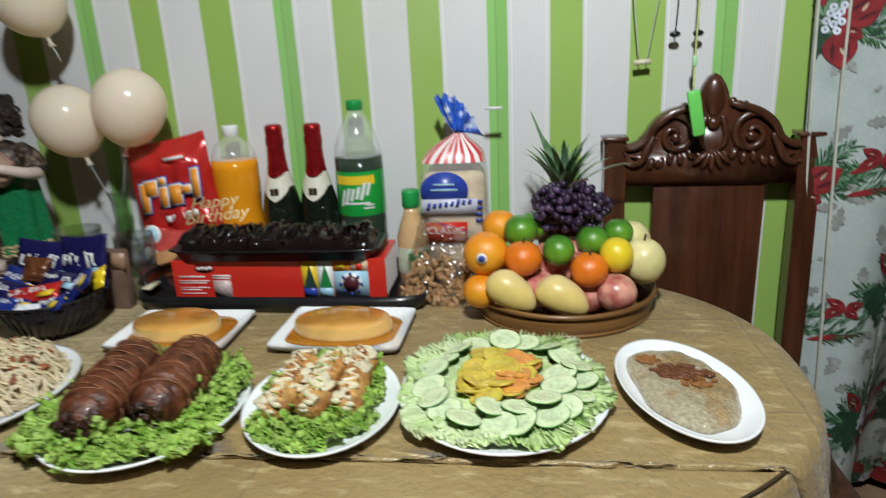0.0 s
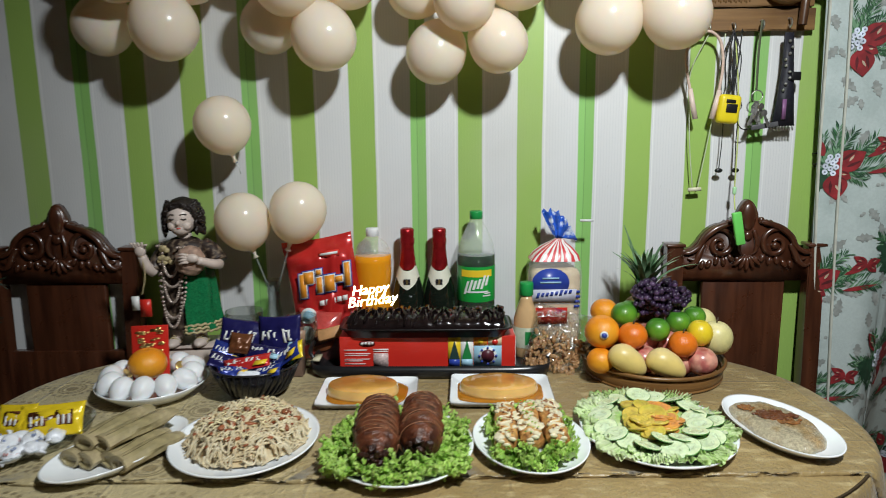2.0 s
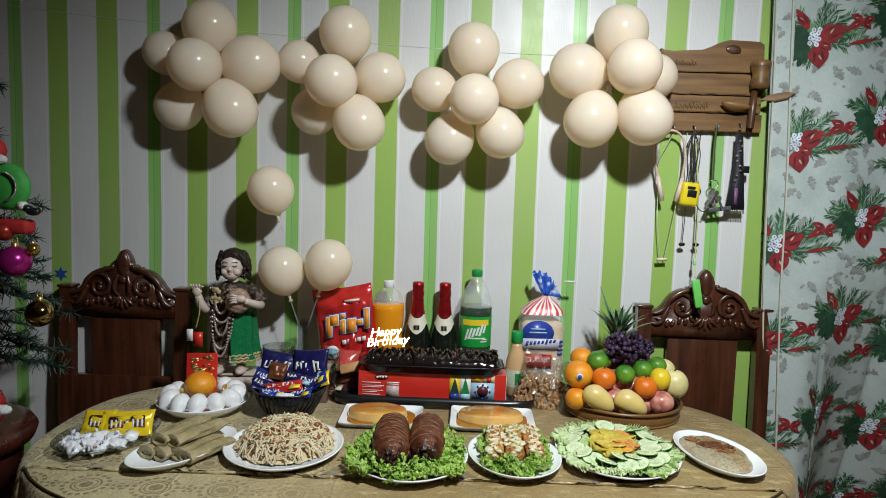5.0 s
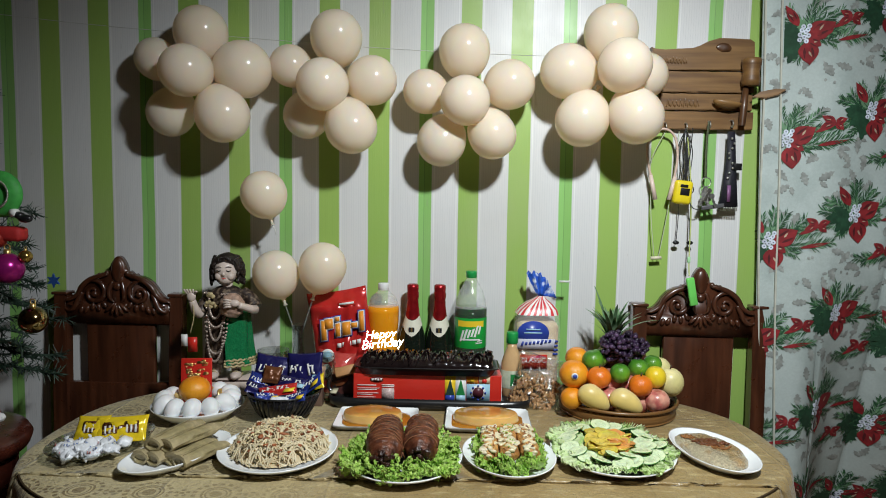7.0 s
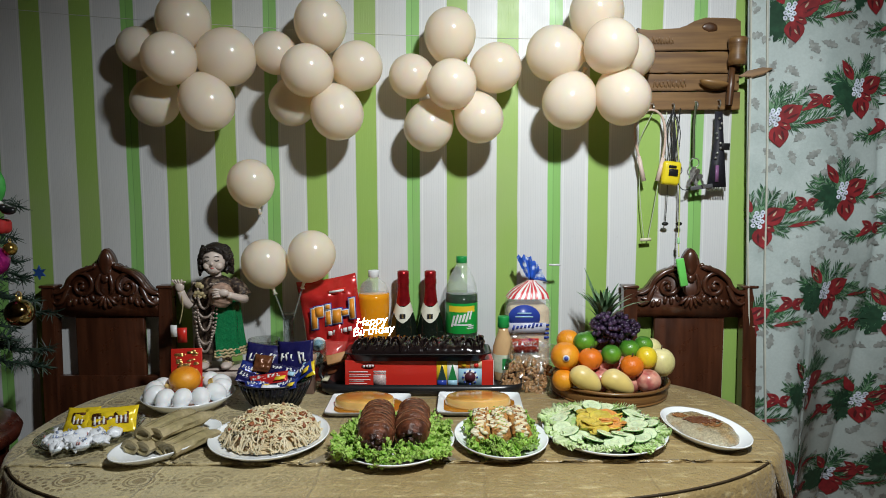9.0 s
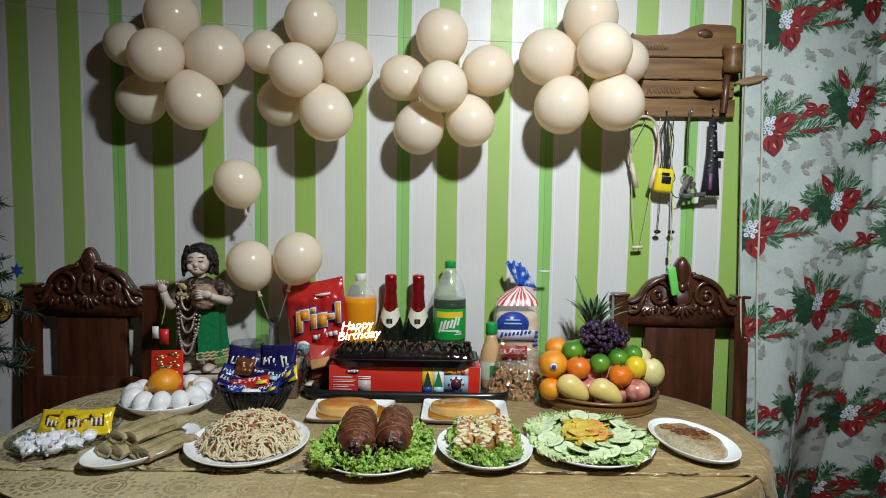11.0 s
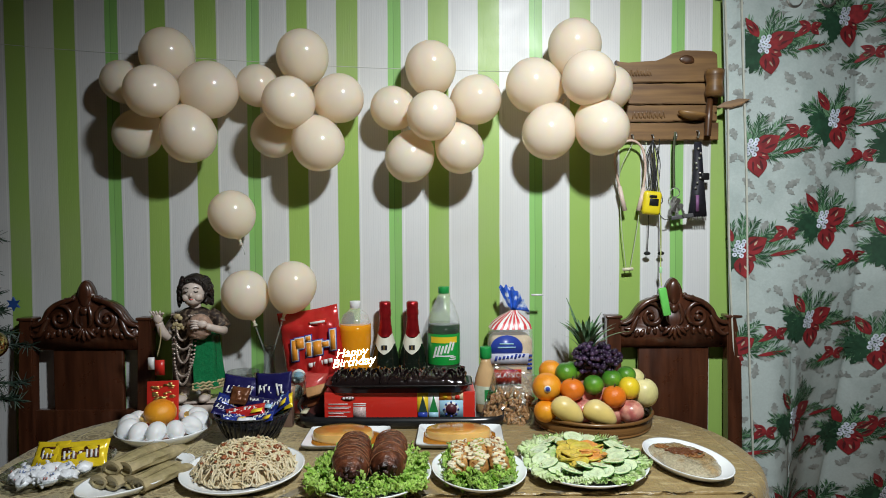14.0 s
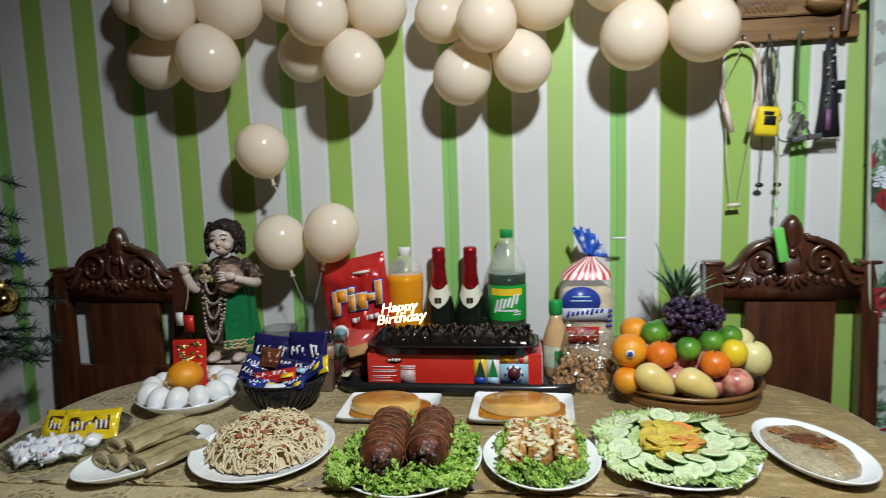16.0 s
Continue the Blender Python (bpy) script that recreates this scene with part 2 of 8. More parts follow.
    bn.inputs["Strength"].default_value, bn.inputs["Distance"].default_value = 0.9, 0.004
    fold = None
    for src, w, o in ((u, 0.31, 0.10), (v, 0.27, 0.02)):
        d = M("ABSOLUTE", M("SUBTRACT", M("FRACT", M("DIVIDE", M("ADD", src, o), w)), 0.5))
        g = M("MAXIMUM", M("SUBTRACT", 1.0, M("MULTIPLY", d, w / 0.005)), 0.0)
        fold = g if fold is None else M("ADD", fold, g)
    h = M("ADD", M("MULTIPLY", noise_out(nt, 14.0, 4), 3.0), M("ADD", M("MULTIPLY", noise_out(nt, 120.0, 4), 0.9), M("MULTIPLY", f, -0.3)))
    h = M("ADD", h, M("MULTIPLY", fold, 0.5))
    nt.links.new(h, bn.inputs["Height"])
    nt.links.new(bn.outputs["Normal"], b.inputs["Normal"])
    return m


# ---- mesh helpers ----
def put_mesh(name, bm, material, smooth=True):
    me = bpy.data.meshes.new(name)
    bm.normal_update()
    bm.to_mesh(me)
    bm.free()
    for mt in material if isinstance(material, (list, tuple)) else [material]:
        me.materials.append(mt)
    if smooth:
        me.polygons.foreach_set("use_smooth", [True] * len(me.polygons))
    return me


def part(name, bm, material, parent, label="", smooth=True, at=None):
    ob = new(name, put_mesh(name, bm, material, smooth))
    ob.parent = parent
    if at is not None:
        ob.matrix_basis = at
    if label:
        ob["label"] = label
    return ob


def thing(name, label, category, at=(0, 0, 0), turn=0.0, group="", kind=""):
    ob = new(name)
    ob.empty_display_size = 0.05
    ob.matrix_basis = at if isinstance(at, Matrix) else pose(*at, 0, 0, turn)
    return tagged(ob, label, category, group, kind)


def solid(name, bm, material, label, category, at=(0, 0, 0), group="", kind="", smooth=True):
    ob = new(name, put_mesh(name, bm, material, smooth))
    ob.matrix_basis = at if isinstance(at, Matrix) else pose(*at)
    return tagged(ob, label, category, group, kind)


def box(bm, x0, x1, y0, y1, z0, z1, bevel=0.0, m=None, seg=2):
    r = bmesh.ops.create_cube(bm, size=1, matrix=Matrix.LocRotScale(((x0 + x1) / 2, (y0 + y1) / 2, (z0 + z1) / 2), None, (x1 - x0, y1 - y0, z1 - z0)))
    vs = r["verts"]
    if bevel:
        es = list({e for v in vs for e in v.link_edges})
        r = bmesh.ops.bevel(bm, geom=es, offset=bevel, segments=seg, affect="EDGES", profile=0.5)
        vs = r["verts"]
    if m is not None:
        bmesh.ops.transform(bm, matrix=m, verts=list({v for v in vs}))
    return bm


def cube(*a, **k):
    return box(bmesh.new(), *a, **k)


def lathe(profile, seg=32, bm=None, sx=1.0, sy=1.0, m=None, wobble=0.0, power=2.0):
    """A turned form from (radius, height) pairs; sx, sy make it oval."""
    bm = bm or bmesh.new()
    rings, made = [], []
    for r, z in profile:
        if r < 1e-5:
            v = [bm.verts.new((0, 0, z))]
        else:
            v = []
            for i in range(seg):
                a = 2 * math.pi * i / seg
                k = r * (1 + wobble * math.sin(a * 8) if wobble else r / r)
                c, s = math.cos(a), math.sin(a)
                q = (abs(c) ** power + abs(s) ** power) ** (-1 / power) if power != 2 else 1
                v.append(bm.verts.new((k * sx * c * q, k * sy * s * q, z)))
        rings.append(v)
        made += v
    for a, b in zip(rings, rings[1:]):
        if len(a) == 1 and len(b) == 1:
            continue
        for i in range(seg):
            j = (i + 1) % seg
            if len(a) == 1:
                bm.faces.new((a[0], b[j], b[i]))
            elif len(b) == 1:
                bm.faces.new((a[i], a[j], b[0]))
            else:
                bm.faces.new((a[i], a[j], b[j], b[i]))
    if m is not None:
        bmesh.ops.transform(bm, matrix=m, verts=made)
    bmesh.ops.recalc_face_normals(bm, faces=bm.faces)
    return bm


def tube(points, r, seg=8, bm=None, cap=True, flat=1.0):
    """A bent rod along points; r is one radius or one a point."""
    bm = bm or bmesh.new()
    pts = [Vector(p) for p in points]
    rs = r if isinstance(r, (list, tuple)) else [r] * len(pts)
    rings, side = [], None
    for i, p in enumerate(pts):
        d = (pts[min(i + 1, len(pts) - 1)] - pts[max(i - 1, 0)])
        d = d.normalized() if d.length > 1e-9 else Vector((0, 0, 1))
        if side is None:
            side = d.orthogonal().normalized()
        side = (side - d * side.dot(d))
        side = side.normalized() if side.length > 1e-6 else d.orthogonal().normalized()
        up = d.cross(side)
        rings.append([bm.verts.new(p + rs[i] * (math.cos(2 * math.pi * k / seg) * side + flat * math.sin(2 * math.pi * k / seg) * up)) for k in range(seg)])
    for a, b in zip(rings, rings[1:]):
        for k in range(seg):
            bm.faces.new((a[k], a[(k + 1) % seg], b[(k + 1) % seg], b[k]))
    if cap:
        bm.faces.new(rings[0][::-1])
        bm.faces.new(rings[-1])
    return bm


def ball(bm, c, r, sub=3, m=None, noise_amp=0.0, noise_scale=20.0, seed=0.0):
    """r: a radius or three; noise_amp roughens it."""
    rr = r if isinstance(r, (tuple, list)) else (r, r, r)
    made = bmesh.ops.create_icosphere(bm, subdivisions=sub, radius=1)["verts"]
    off = Vector((seed * 7.3, seed * 3.1, seed * 1.7))
    for v in made:
        p = Vector((v.co.x * rr[0], v.co.y * rr[1], v.co.z * rr[2]))
        if noise_amp:
            p *= 1 + noise_amp * noise.noise(p * noise_scale + off)
        if m is not None:
            p = m.to_3x3() @ p
        v.co = p + Vector(c)
    return made


def spline(points, n=8):
    """A smooth line through points."""
    p = [Vector(q) for q in points]
    out = []
    for i in range(len(p) - 1):
        a, b, c, d = p[max(i - 1, 0)], p[i], p[i + 1], p[min(i + 2, len(p) - 1)]
        for k in range(n):
            t = k / n
            out.append(0.5 * (2 * b + (c - a) * t + (2 * a - 5 * b + 4 * c - d) * t * t + (3 * b - a - 3 * c + d) * t ** 3))
    return out + [p[-1]]


def extrude_outline(outline, depth, bm=None, bevel=0.0):
    """A flat outline in x, z given thickness in y (front at -depth)."""
    bm = bm or bmesh.new()
    vs = [bm.verts.new((x, 0, z)) for x, z in outline]
    f = bm.faces.new(vs)
    r = bmesh.ops.extrude_face_region(bm, geom=[f])
    top = [g for g in r["geom"] if isinstance(g, bmesh.types.BMVert)]
    bmesh.ops.translate(bm, vec=(0, -depth, 0), verts=top)
    bmesh.ops.recalc_face_normals(bm, faces=bm.faces)
    if bevel:
        es = [e for e in bm.edges if all(v.co.y < -depth + 1e-6 for v in e.verts)]
        bmesh.ops.bevel(bm, geom=es, offset=bevel, segments=2, affect="EDGES")
    return bm


def lettering(body, size, extrude=0.0004, shear=0.0, bold=0.0):
    """A mesh of words in the built-in font, flat in x, z, centred."""
    cu = bpy.data.curves.new("words", "FONT")
    cu.body, cu.size, cu.extrude, cu.shear, cu.offset = body, size, extrude, shear, bold
    cu.align_x, cu.align_y, cu.resolution_u = "CENTER", "CENTER", 3
    tmp = new("words", cu)
    bpy.context.view_layer.update()
    me = bpy.data.meshes.new_from_object(tmp.evaluated_get(bpy.context.evaluated_depsgraph_get()))
    bpy.data.objects.remove(tmp)
    bm = bmesh.new()
    bm.from_mesh(me)
    bmesh.ops.rotate(bm, cent=(0, 0, 0), matrix=Matrix.Rotation(math.pi / 2, 3, "X"), verts=bm.verts)
    return bm


# ---- shared materials ----
WALL = stripe_wall_material()
PLAIN_WALL = mat("painted_board", (0.21, 0.15, 0.105), 0.6, vary=0.08, scale=8, bump=0.1)
CEIL = mat("ceiling_board", (0.29, 0.215, 0.16), 0.7, vary=0.08, scale=6, bump=0.1)
FLOOR = mat("cement_floor", (0.26, 0.16, 0.10), 0.5, vary=0.2, scale=12, bump=0.1, second=(0.32, 0.21, 0.13))
CHAIR_WOOD = wood_material("red_brown_varnished_wood", (0.042, 0.013, 0.006), (0.112, 0.036, 0.016), 0.32, coat=0.7)
CLOTH = cloth_material()
BALLOON = mat("cream_latex", (0.95, 0.855, 0.735), 0.22, vary=0.03, scale=9, sss=0.35, sss_color=(1.0, 0.66, 0.38), second=(0.94, 0.83, 0.70), second_amount=0.6, coat=0.2)
let_light_through(BALLOON, 0.34, (1.0, 0.84, 0.60))
CHINA = mat("white_glazed_china", (0.87, 0.90, 0.92), 0.13, vary=0.02, scale=12, coat=0.5)

TABLE_TOP = 0.75
CX, CY, RX, RY, POW = -0.425, 0.850, 0.82, 0.435, 2.4


def rim(a, grow=0.0):
    """The table's edge at an angle; its front corner by the stool is fuller."""
    c, s = math.cos(a), math.sin(a)
    full = min(1.0, max(0.0, -c) / 0.5) * min(1.0, max(0.0, -s) / 0.3)
    p = POW + 0.4 * full
    q = (abs(c) ** p + abs(s) ** p) ** (-1 / p)
    return CX + (RX + grow) * c * q, CY + (RY + 0.045 * full + grow) * s * q


# ---- the room ----
def room():
    bm = bmesh.new()
    box(bm, -3.0, 0.62, 1.30, 1.42, 0, 2.7)
    solid("wall_north", bm, WALL, "white wall with printed lime green vertical stripes", "wall", kind="structure", smooth=False)
    bm = bmesh.new()
    box(bm, 0.62, 1.6, 1.30, 1.42, 2.02, 2.7)
    solid("wall_lintel", bm, WALL, "striped wall above the curtained opening", "wall", kind="structure", smooth=False)
    solid("wall_behind_opening", cube(0.5, 2.4, 2.2, 2.3, 0, 2.7), PLAIN_WALL, "plain wall behind the curtained opening", "wall", kind="structure", smooth=False)
    solid("wall_east", cube(1.6, 1.72, -2.6, 2.2, 0, 2.7), PLAIN_WALL, "plain painted board wall", "wall", kind="structure", smooth=False)
    solid("wall_west", cube(-3.12, -3.0, -2.6, 1.42, 0, 2.7), PLAIN_WALL, "plain painted board wall", "wall", kind="structure", smooth=False)
    solid("wall_south", cube(-3.12, 1.72, -2.72, -2.6, 0, 2.7), PLAIN_WALL, "plain painted board wall", "wall", kind="structure", smooth=False)
    solid("ceiling", cube(-3.12, 2.4, -2.72, 2.3, 2.7, 2.8), CEIL, "plain board ceiling", "ceiling", kind="structure", smooth=False)
    solid("floor", cube(-3.12, 2.4, -2.72, 2.3, -0.1, 0), FLOOR, "dull cement floor", "floor", kind="structure", smooth=False)
    # a thin tube drawn in place of the panel seam across the wall
    pts = spline([(-1.75, 1.2992, 1.824), (-1.4, 1.2992, 1.790), (-0.9, 1.2992, 1.755), (-0.5, 1.2992, 1.731), (-0.1, 1.2992, 1.718), (0.25, 1.2992, 1.72)], 6)
    solid("wall_cord", tube(pts, 0.0008, 6), mat("pale_seam_string", (0.60, 0.61, 0.58), 0.6), "thin pale line along a panel seam of the striped wall", "cord")


room()


def table():
    t = thing("dining_table", "oval wooden dining table under a gold tablecloth", "table", (0, 0, 0))
    seg = 72
    bm = bmesh.new()
    lo = [bm.verts.new((*rim(2 * math.pi * i / seg, -0.01), 0.715)) for i in range(seg)]
    hi = [bm.verts.new((*rim(2 * math.pi * i / seg, -0.005), 0.748)) for i in range(seg)]
    bm.faces.new(lo[::-1]), bm.faces.new(hi)
    for i in range(seg):
        bm.faces.new((lo[i], lo[(i + 1) % seg], hi[(i + 1) % seg], hi[i]))
    part("tabletop", bm, CHAIR_WOOD, t)
    for sx, sy in ((-1, -1), (-1, 1), (1, -1), (1, 1)):
        leg = lathe([(0.028, 0), (0.033, 0.05), (0.026, 0.12), (0.04, 0.4), (0.03, 0.52), (0.045, 0.6), (0.045, 0.715)], 16)
        part("leg", leg, CHAIR_WOOD, t, at=pose(CX + sx * 0.5, CY + sy * 0.24, 0))
    part("apron", cube(CX - 0.52, CX + 0.52, CY - 0.27, CY + 0.27, 0.63, 0.7155), CHAIR_WOOD, t)


table()


def draped(name, label, top, drop, front=None, lift=0.0, seed=0):
    """A cloth over the oval top; hangs drop metres round the rim. front: it starts at that y."""
    seg, bm = 220, bmesh.new()
    rings = []
    prof = [0.15, 0.4, 0.62, 0.8, 0.92, 0.975]
    def crease(x, y):
        return 0.0011 * (noise.noise(Vector((x * 5 + seed, y * 9, 0))) + 0.6 * noise.noise(Vector((x * 17, y * 23 + seed, 3))))
    angles = [2 * math.pi * i / seg for i in range(seg)]
    def clip(x, y):
        return (x, max(y, front + 0.006 * noise.noise(Vector((x * 6, 1.5, seed))) + 0.025 * (x + 0.42)) if front is not None else y)
    centre = bm.verts.new((CX, CY, top))
    for k in prof:
        ring = []
        for a in angles:
            x, y = rim(a)
            x, y = clip(CX + (x - CX) * k, CY + (y - CY) * k)
            ring.append(bm.verts.new((x, y, top + crease(x, y))))
        rings.append(ring)
    for j, (g, z) in enumerate(((0.0, -0.001), (0.008, -0.006), (0.013, -0.018), (0.016, -0.45), (0.022, -1.0))):
        ring = []
        for a in angles:
            w = math.sin(a * 23 + 2 * math.sin(a * 5 + seed)) * 0.012 + 0.008 * math.sin(a * 41)
            deep = abs(z) if j > 2 else 0
            x, y = rim(a, g + lift + deep * (0.018 + w))
            x2, y2 = clip(x, y)
            hang = z * drop if j > 2 else z
            if front is not None and y2 > y + 1e-6:
                hang = 0.0 if j < 3 else -0.0008 * j
                p, deep_y = (POW + 0.4, RY + 0.045) if x2 < CX else (POW, RY)
                reach = RX * (1 - min(0.999, abs((y2 - CY) / deep_y)) ** p) ** (1 / p) + 0.006
                x2 = CX + max(-reach, min(reach, x2 - CX))
            ring.append(bm.verts.new((x2, y2, top + hang)))
        rings.append(ring)
    for i in range(seg):
        j = (i + 1) % seg
        bm.faces.new((centre, rings[0][i], rings[0][j]))
        for r, s in zip(rings, rings[1:]):
            bm.faces.new((r[i], s[i], s[j], r[j]))
    bmesh.ops.remove_doubles(bm, verts=bm.verts, dist=1e-5)
    bmesh.ops.dissolve_degenerate(bm, edges=bm.edges, dist=1e-6)
    ob = solid(name, bm, CLOTH, label, "tablecloth")
    mod = ob.modifiers.new("thickness", "SOLIDIFY")
    mod.thickness, mod.offset = 0.0012 if front is None else 0.0042, -1
    if front is None:
        edge = [(*rim(a, 0.0045), top - 0.0012) for a in angles]
        part("edge_seam", tube(edge + edge[:1], 0.0024, 6), mat("dark_brown_piping", (0.045, 0.028, 0.012), 0.6, vary=0.3, scale=90), ob, "dark brown seam along the table edge")
    return ob


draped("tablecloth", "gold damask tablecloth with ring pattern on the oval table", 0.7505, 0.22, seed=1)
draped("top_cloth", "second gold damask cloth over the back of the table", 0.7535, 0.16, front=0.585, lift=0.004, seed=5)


# ---- chairs ----
def chair():
    c = thing("dining_chair", "dark red-brown varnished wooden chair with carved crest", "chair", (0, 0, 0), group="carved dining chairs")
    # local: x across, back at y = 0, front towards -y
    def post(x):
        b, rings = bmesh.new(), []
        for y, z in ((0.0, 0), (-0.01, 0.3), (-0.02, 0.46), (-0.012, 0.7), (0.0, 0.998)):
            rings.append([b.verts.new((x + sx * 0.020, y + sy * 0.018, z)) for sx, sy in ((-1, -1), (1, -1), (1, 1), (-1, 1))])
        for p, q in zip(rings, rings[1:]):
            for i in range(4):
                b.faces.new((p[i], p[(i + 1) % 4], q[(i + 1) % 4], q[i]))
        b.faces.new(rings[0][::-1]), b.faces.new(rings[-1])
        bmesh.ops.bevel(b, geom=[e for e in b.edges if abs(e.verts[0].co.z - e.verts[1].co.z) > 0.05], offset=0.004, segments=2, affect="EDGES")
        return b
    for s in (-1, 1):
        part("back_post", post(s * 0.173), CHAIR_WOOD, c, smooth=False)
        part("front_leg", lathe([(0.017, 0), (0.022, 0.06), (0.018, 0.12), (0.026, 0.3), (0.02, 0.36), (0.027, 0.43)], 14), CHAIR_WOOD, c, at=pose(s * 0.18, -0.40, 0))
        part("post_cap", cube(s * 0.173 - 0.024, s * 0.173 + 0.024, -0.022, 0.022, 0.997, 1.006, bevel=0.003), CHAIR_WOOD, c)
    # carved crest
    half = [(0.0, 1.114), (0.009, 1.108), (0.018, 1.094), (0.024, 1.078), (0.025, 1.066), (0.031, 1.070), (0.038, 1.066), (0.043, 1.060), (0.050, 1.062), (0.057, 1.056), (0.070, 1.054),
            (0.084, 1.048), (0.098, 1.038), (0.110, 1.024), (0.120, 1.008), (0.132, 0.995), (0.146, 0.990), (0.160, 0.990)]
    outline = [(-x, z) for x, z in half[::-1]] + half[1:] + [(0.160, 0.925), (0.155, 0.912), (-0.155, 0.912), (-0.160, 0.925)]
    crest = part("crest_rail", extrude_outline(outline, 0.028, bevel=0.003), CHAIR_WOOD, c, "carved scrolled crest", at=pose(0, 0.012, 0))
    relief = bmesh.new()
    f = -0.030
    def stroke(pts, fat, thin=0.35):
        line = spline(pts, 6)
        k = len(line) - 1
        tube(line, [fat * (thin + (1 - thin) * math.sin(math.pi * min(1.0, 0.15 + q / k)) ** 0.7) for q in range(k + 1)], 10, relief, flat=0.9)
    for s in (-1, 1):
        coil = []
        for k in range(16):
            r = 0.040 - 0.0021 * k
            a = 2.3 - k * 0.52
            coil.append((s * (0.068 - r * math.cos(a)), f - 0.0003 * k, 1.006 + r * math.sin(a)))
        stroke(coil, 0.0075, 0.6)
        ball(relief, (s * 0.066, f - 0.003, 1.002), (0.0095, 0.008, 0.0095), 3)
        stroke([(s * 0.028, f, 1.062), (s * 0.050, f - 0.003, 1.056), (s * 0.080, f - 0.004, 1.044), (s * 0.104, f - 0.003, 1.024), (s * 0.118, f - 0.002, 1.000), (s * 0.138, f - 0.003, 0.986), (s * 0.154, f - 0.002, 0.982), (s * 0.158, f, 0.972)], 0.0085)
        stroke([(s * 0.104, f, 1.006), (s * 0.116, f - 0.003, 0.982), (s * 0.126, f - 0.004, 0.962), (s * 0.142, f - 0.003, 0.952), (s * 0.156, f - 0.002, 0.956)], 0.0085)
        stroke([(s * 0.112, f, 0.975), (s * 0.128, f - 0.003, 0.968), (s * 0.145, f - 0.002, 0.970)], 0.0060)
        for k, (x, z, lean) in enumerate(((0.020, 0.966, 50), (0.038, 0.970, 30), (0.056, 0.962, 8), (0.074, 0.964, -10), (0.092, 0.956, -30), (0.108, 0.954, -20))):
            m = Matrix.Rotation(radians(s * lean), 4, "Y")
            ball(relief, (s * x, f, z), (0.0072, 0.0070, 0.0125), 2, m)
        for k, (x, z) in enumerate(((0.030, 1.064), (0.042, 1.058), (0.052, 1.057))):
            ball(relief, (s * x, f, z), (0.0075, 0.006, 0.0085), 2)
        stroke([(s * 0.014, f, 1.040), (s * 0.022, f - 0.004, 1.012), (s * 0.020, f - 0.003, 0.990), (s * 0.010, f, 0.978)], 0.0070)
    ball(relief, (0, f + 0.004, 1.072), (0.019, 0.010, 0.036), 3)
    ball(relief, (0, f, 1.026), (0.012, 0.008, 0.012), 3)
    for k in range(-2, 3):
        m = Matrix.Rotation(radians(-24 * k), 4, "Y")
        ball(relief, (0.010 * k, f - 0.003, 0.956 + 0.004 * abs(k)), (0.0058, 0.0085, 0.0200), 2, m)
    part("carving", relief, CHAIR_WOOD, crest, "raised scrolls, leaves and a centre shell")
    part("splat", cube(-0.100, 0.104, -0.008, 0.008, 0.50, 0.914, bevel=0.003), CHAIR_WOOD, c)
    part("lower_rail", cube(-0.155, 0.155, -0.028, 0.0, 0.47, 0.505, bevel=0.004), CHAIR_WOOD, c)
    part("seat", cube(-0.20, 0.20, -0.43, -0.005, 0.425, 0.455, bevel=0.01), CHAIR_WOOD, c)
    return c


right_chair = chair()
right_chair.matrix_basis = pose(0.378, 1.262, 0, -0.2)
left_chair = copy_thing(right_chair, pose(-1.329, 1.262, 0))
part("lower_panel", cube(-0.153, 0.153, -0.014, 0.006, 0.506, 0.735, bevel=0.002), CHAIR_WOOD, left_chair)


# ---- balloons ----
def balloon_mesh(r, tall):
    prof = []
    for k in range(25):
        a = math.pi * k / 24
        z = -math.cos(a)
        w = math.sin(a) * (1 - 0.10 * (1 - z) * 0.5 * (1 - math.sin(a) * 0.6))
        prof.append((max(w * r, 0.0), z * r * (1.0 + (tall if z < 0 else 0.0))))
    prof[0] = (0.0035, prof[0][1] - 0.004)
    return lathe(prof, 40), prof[0][1]


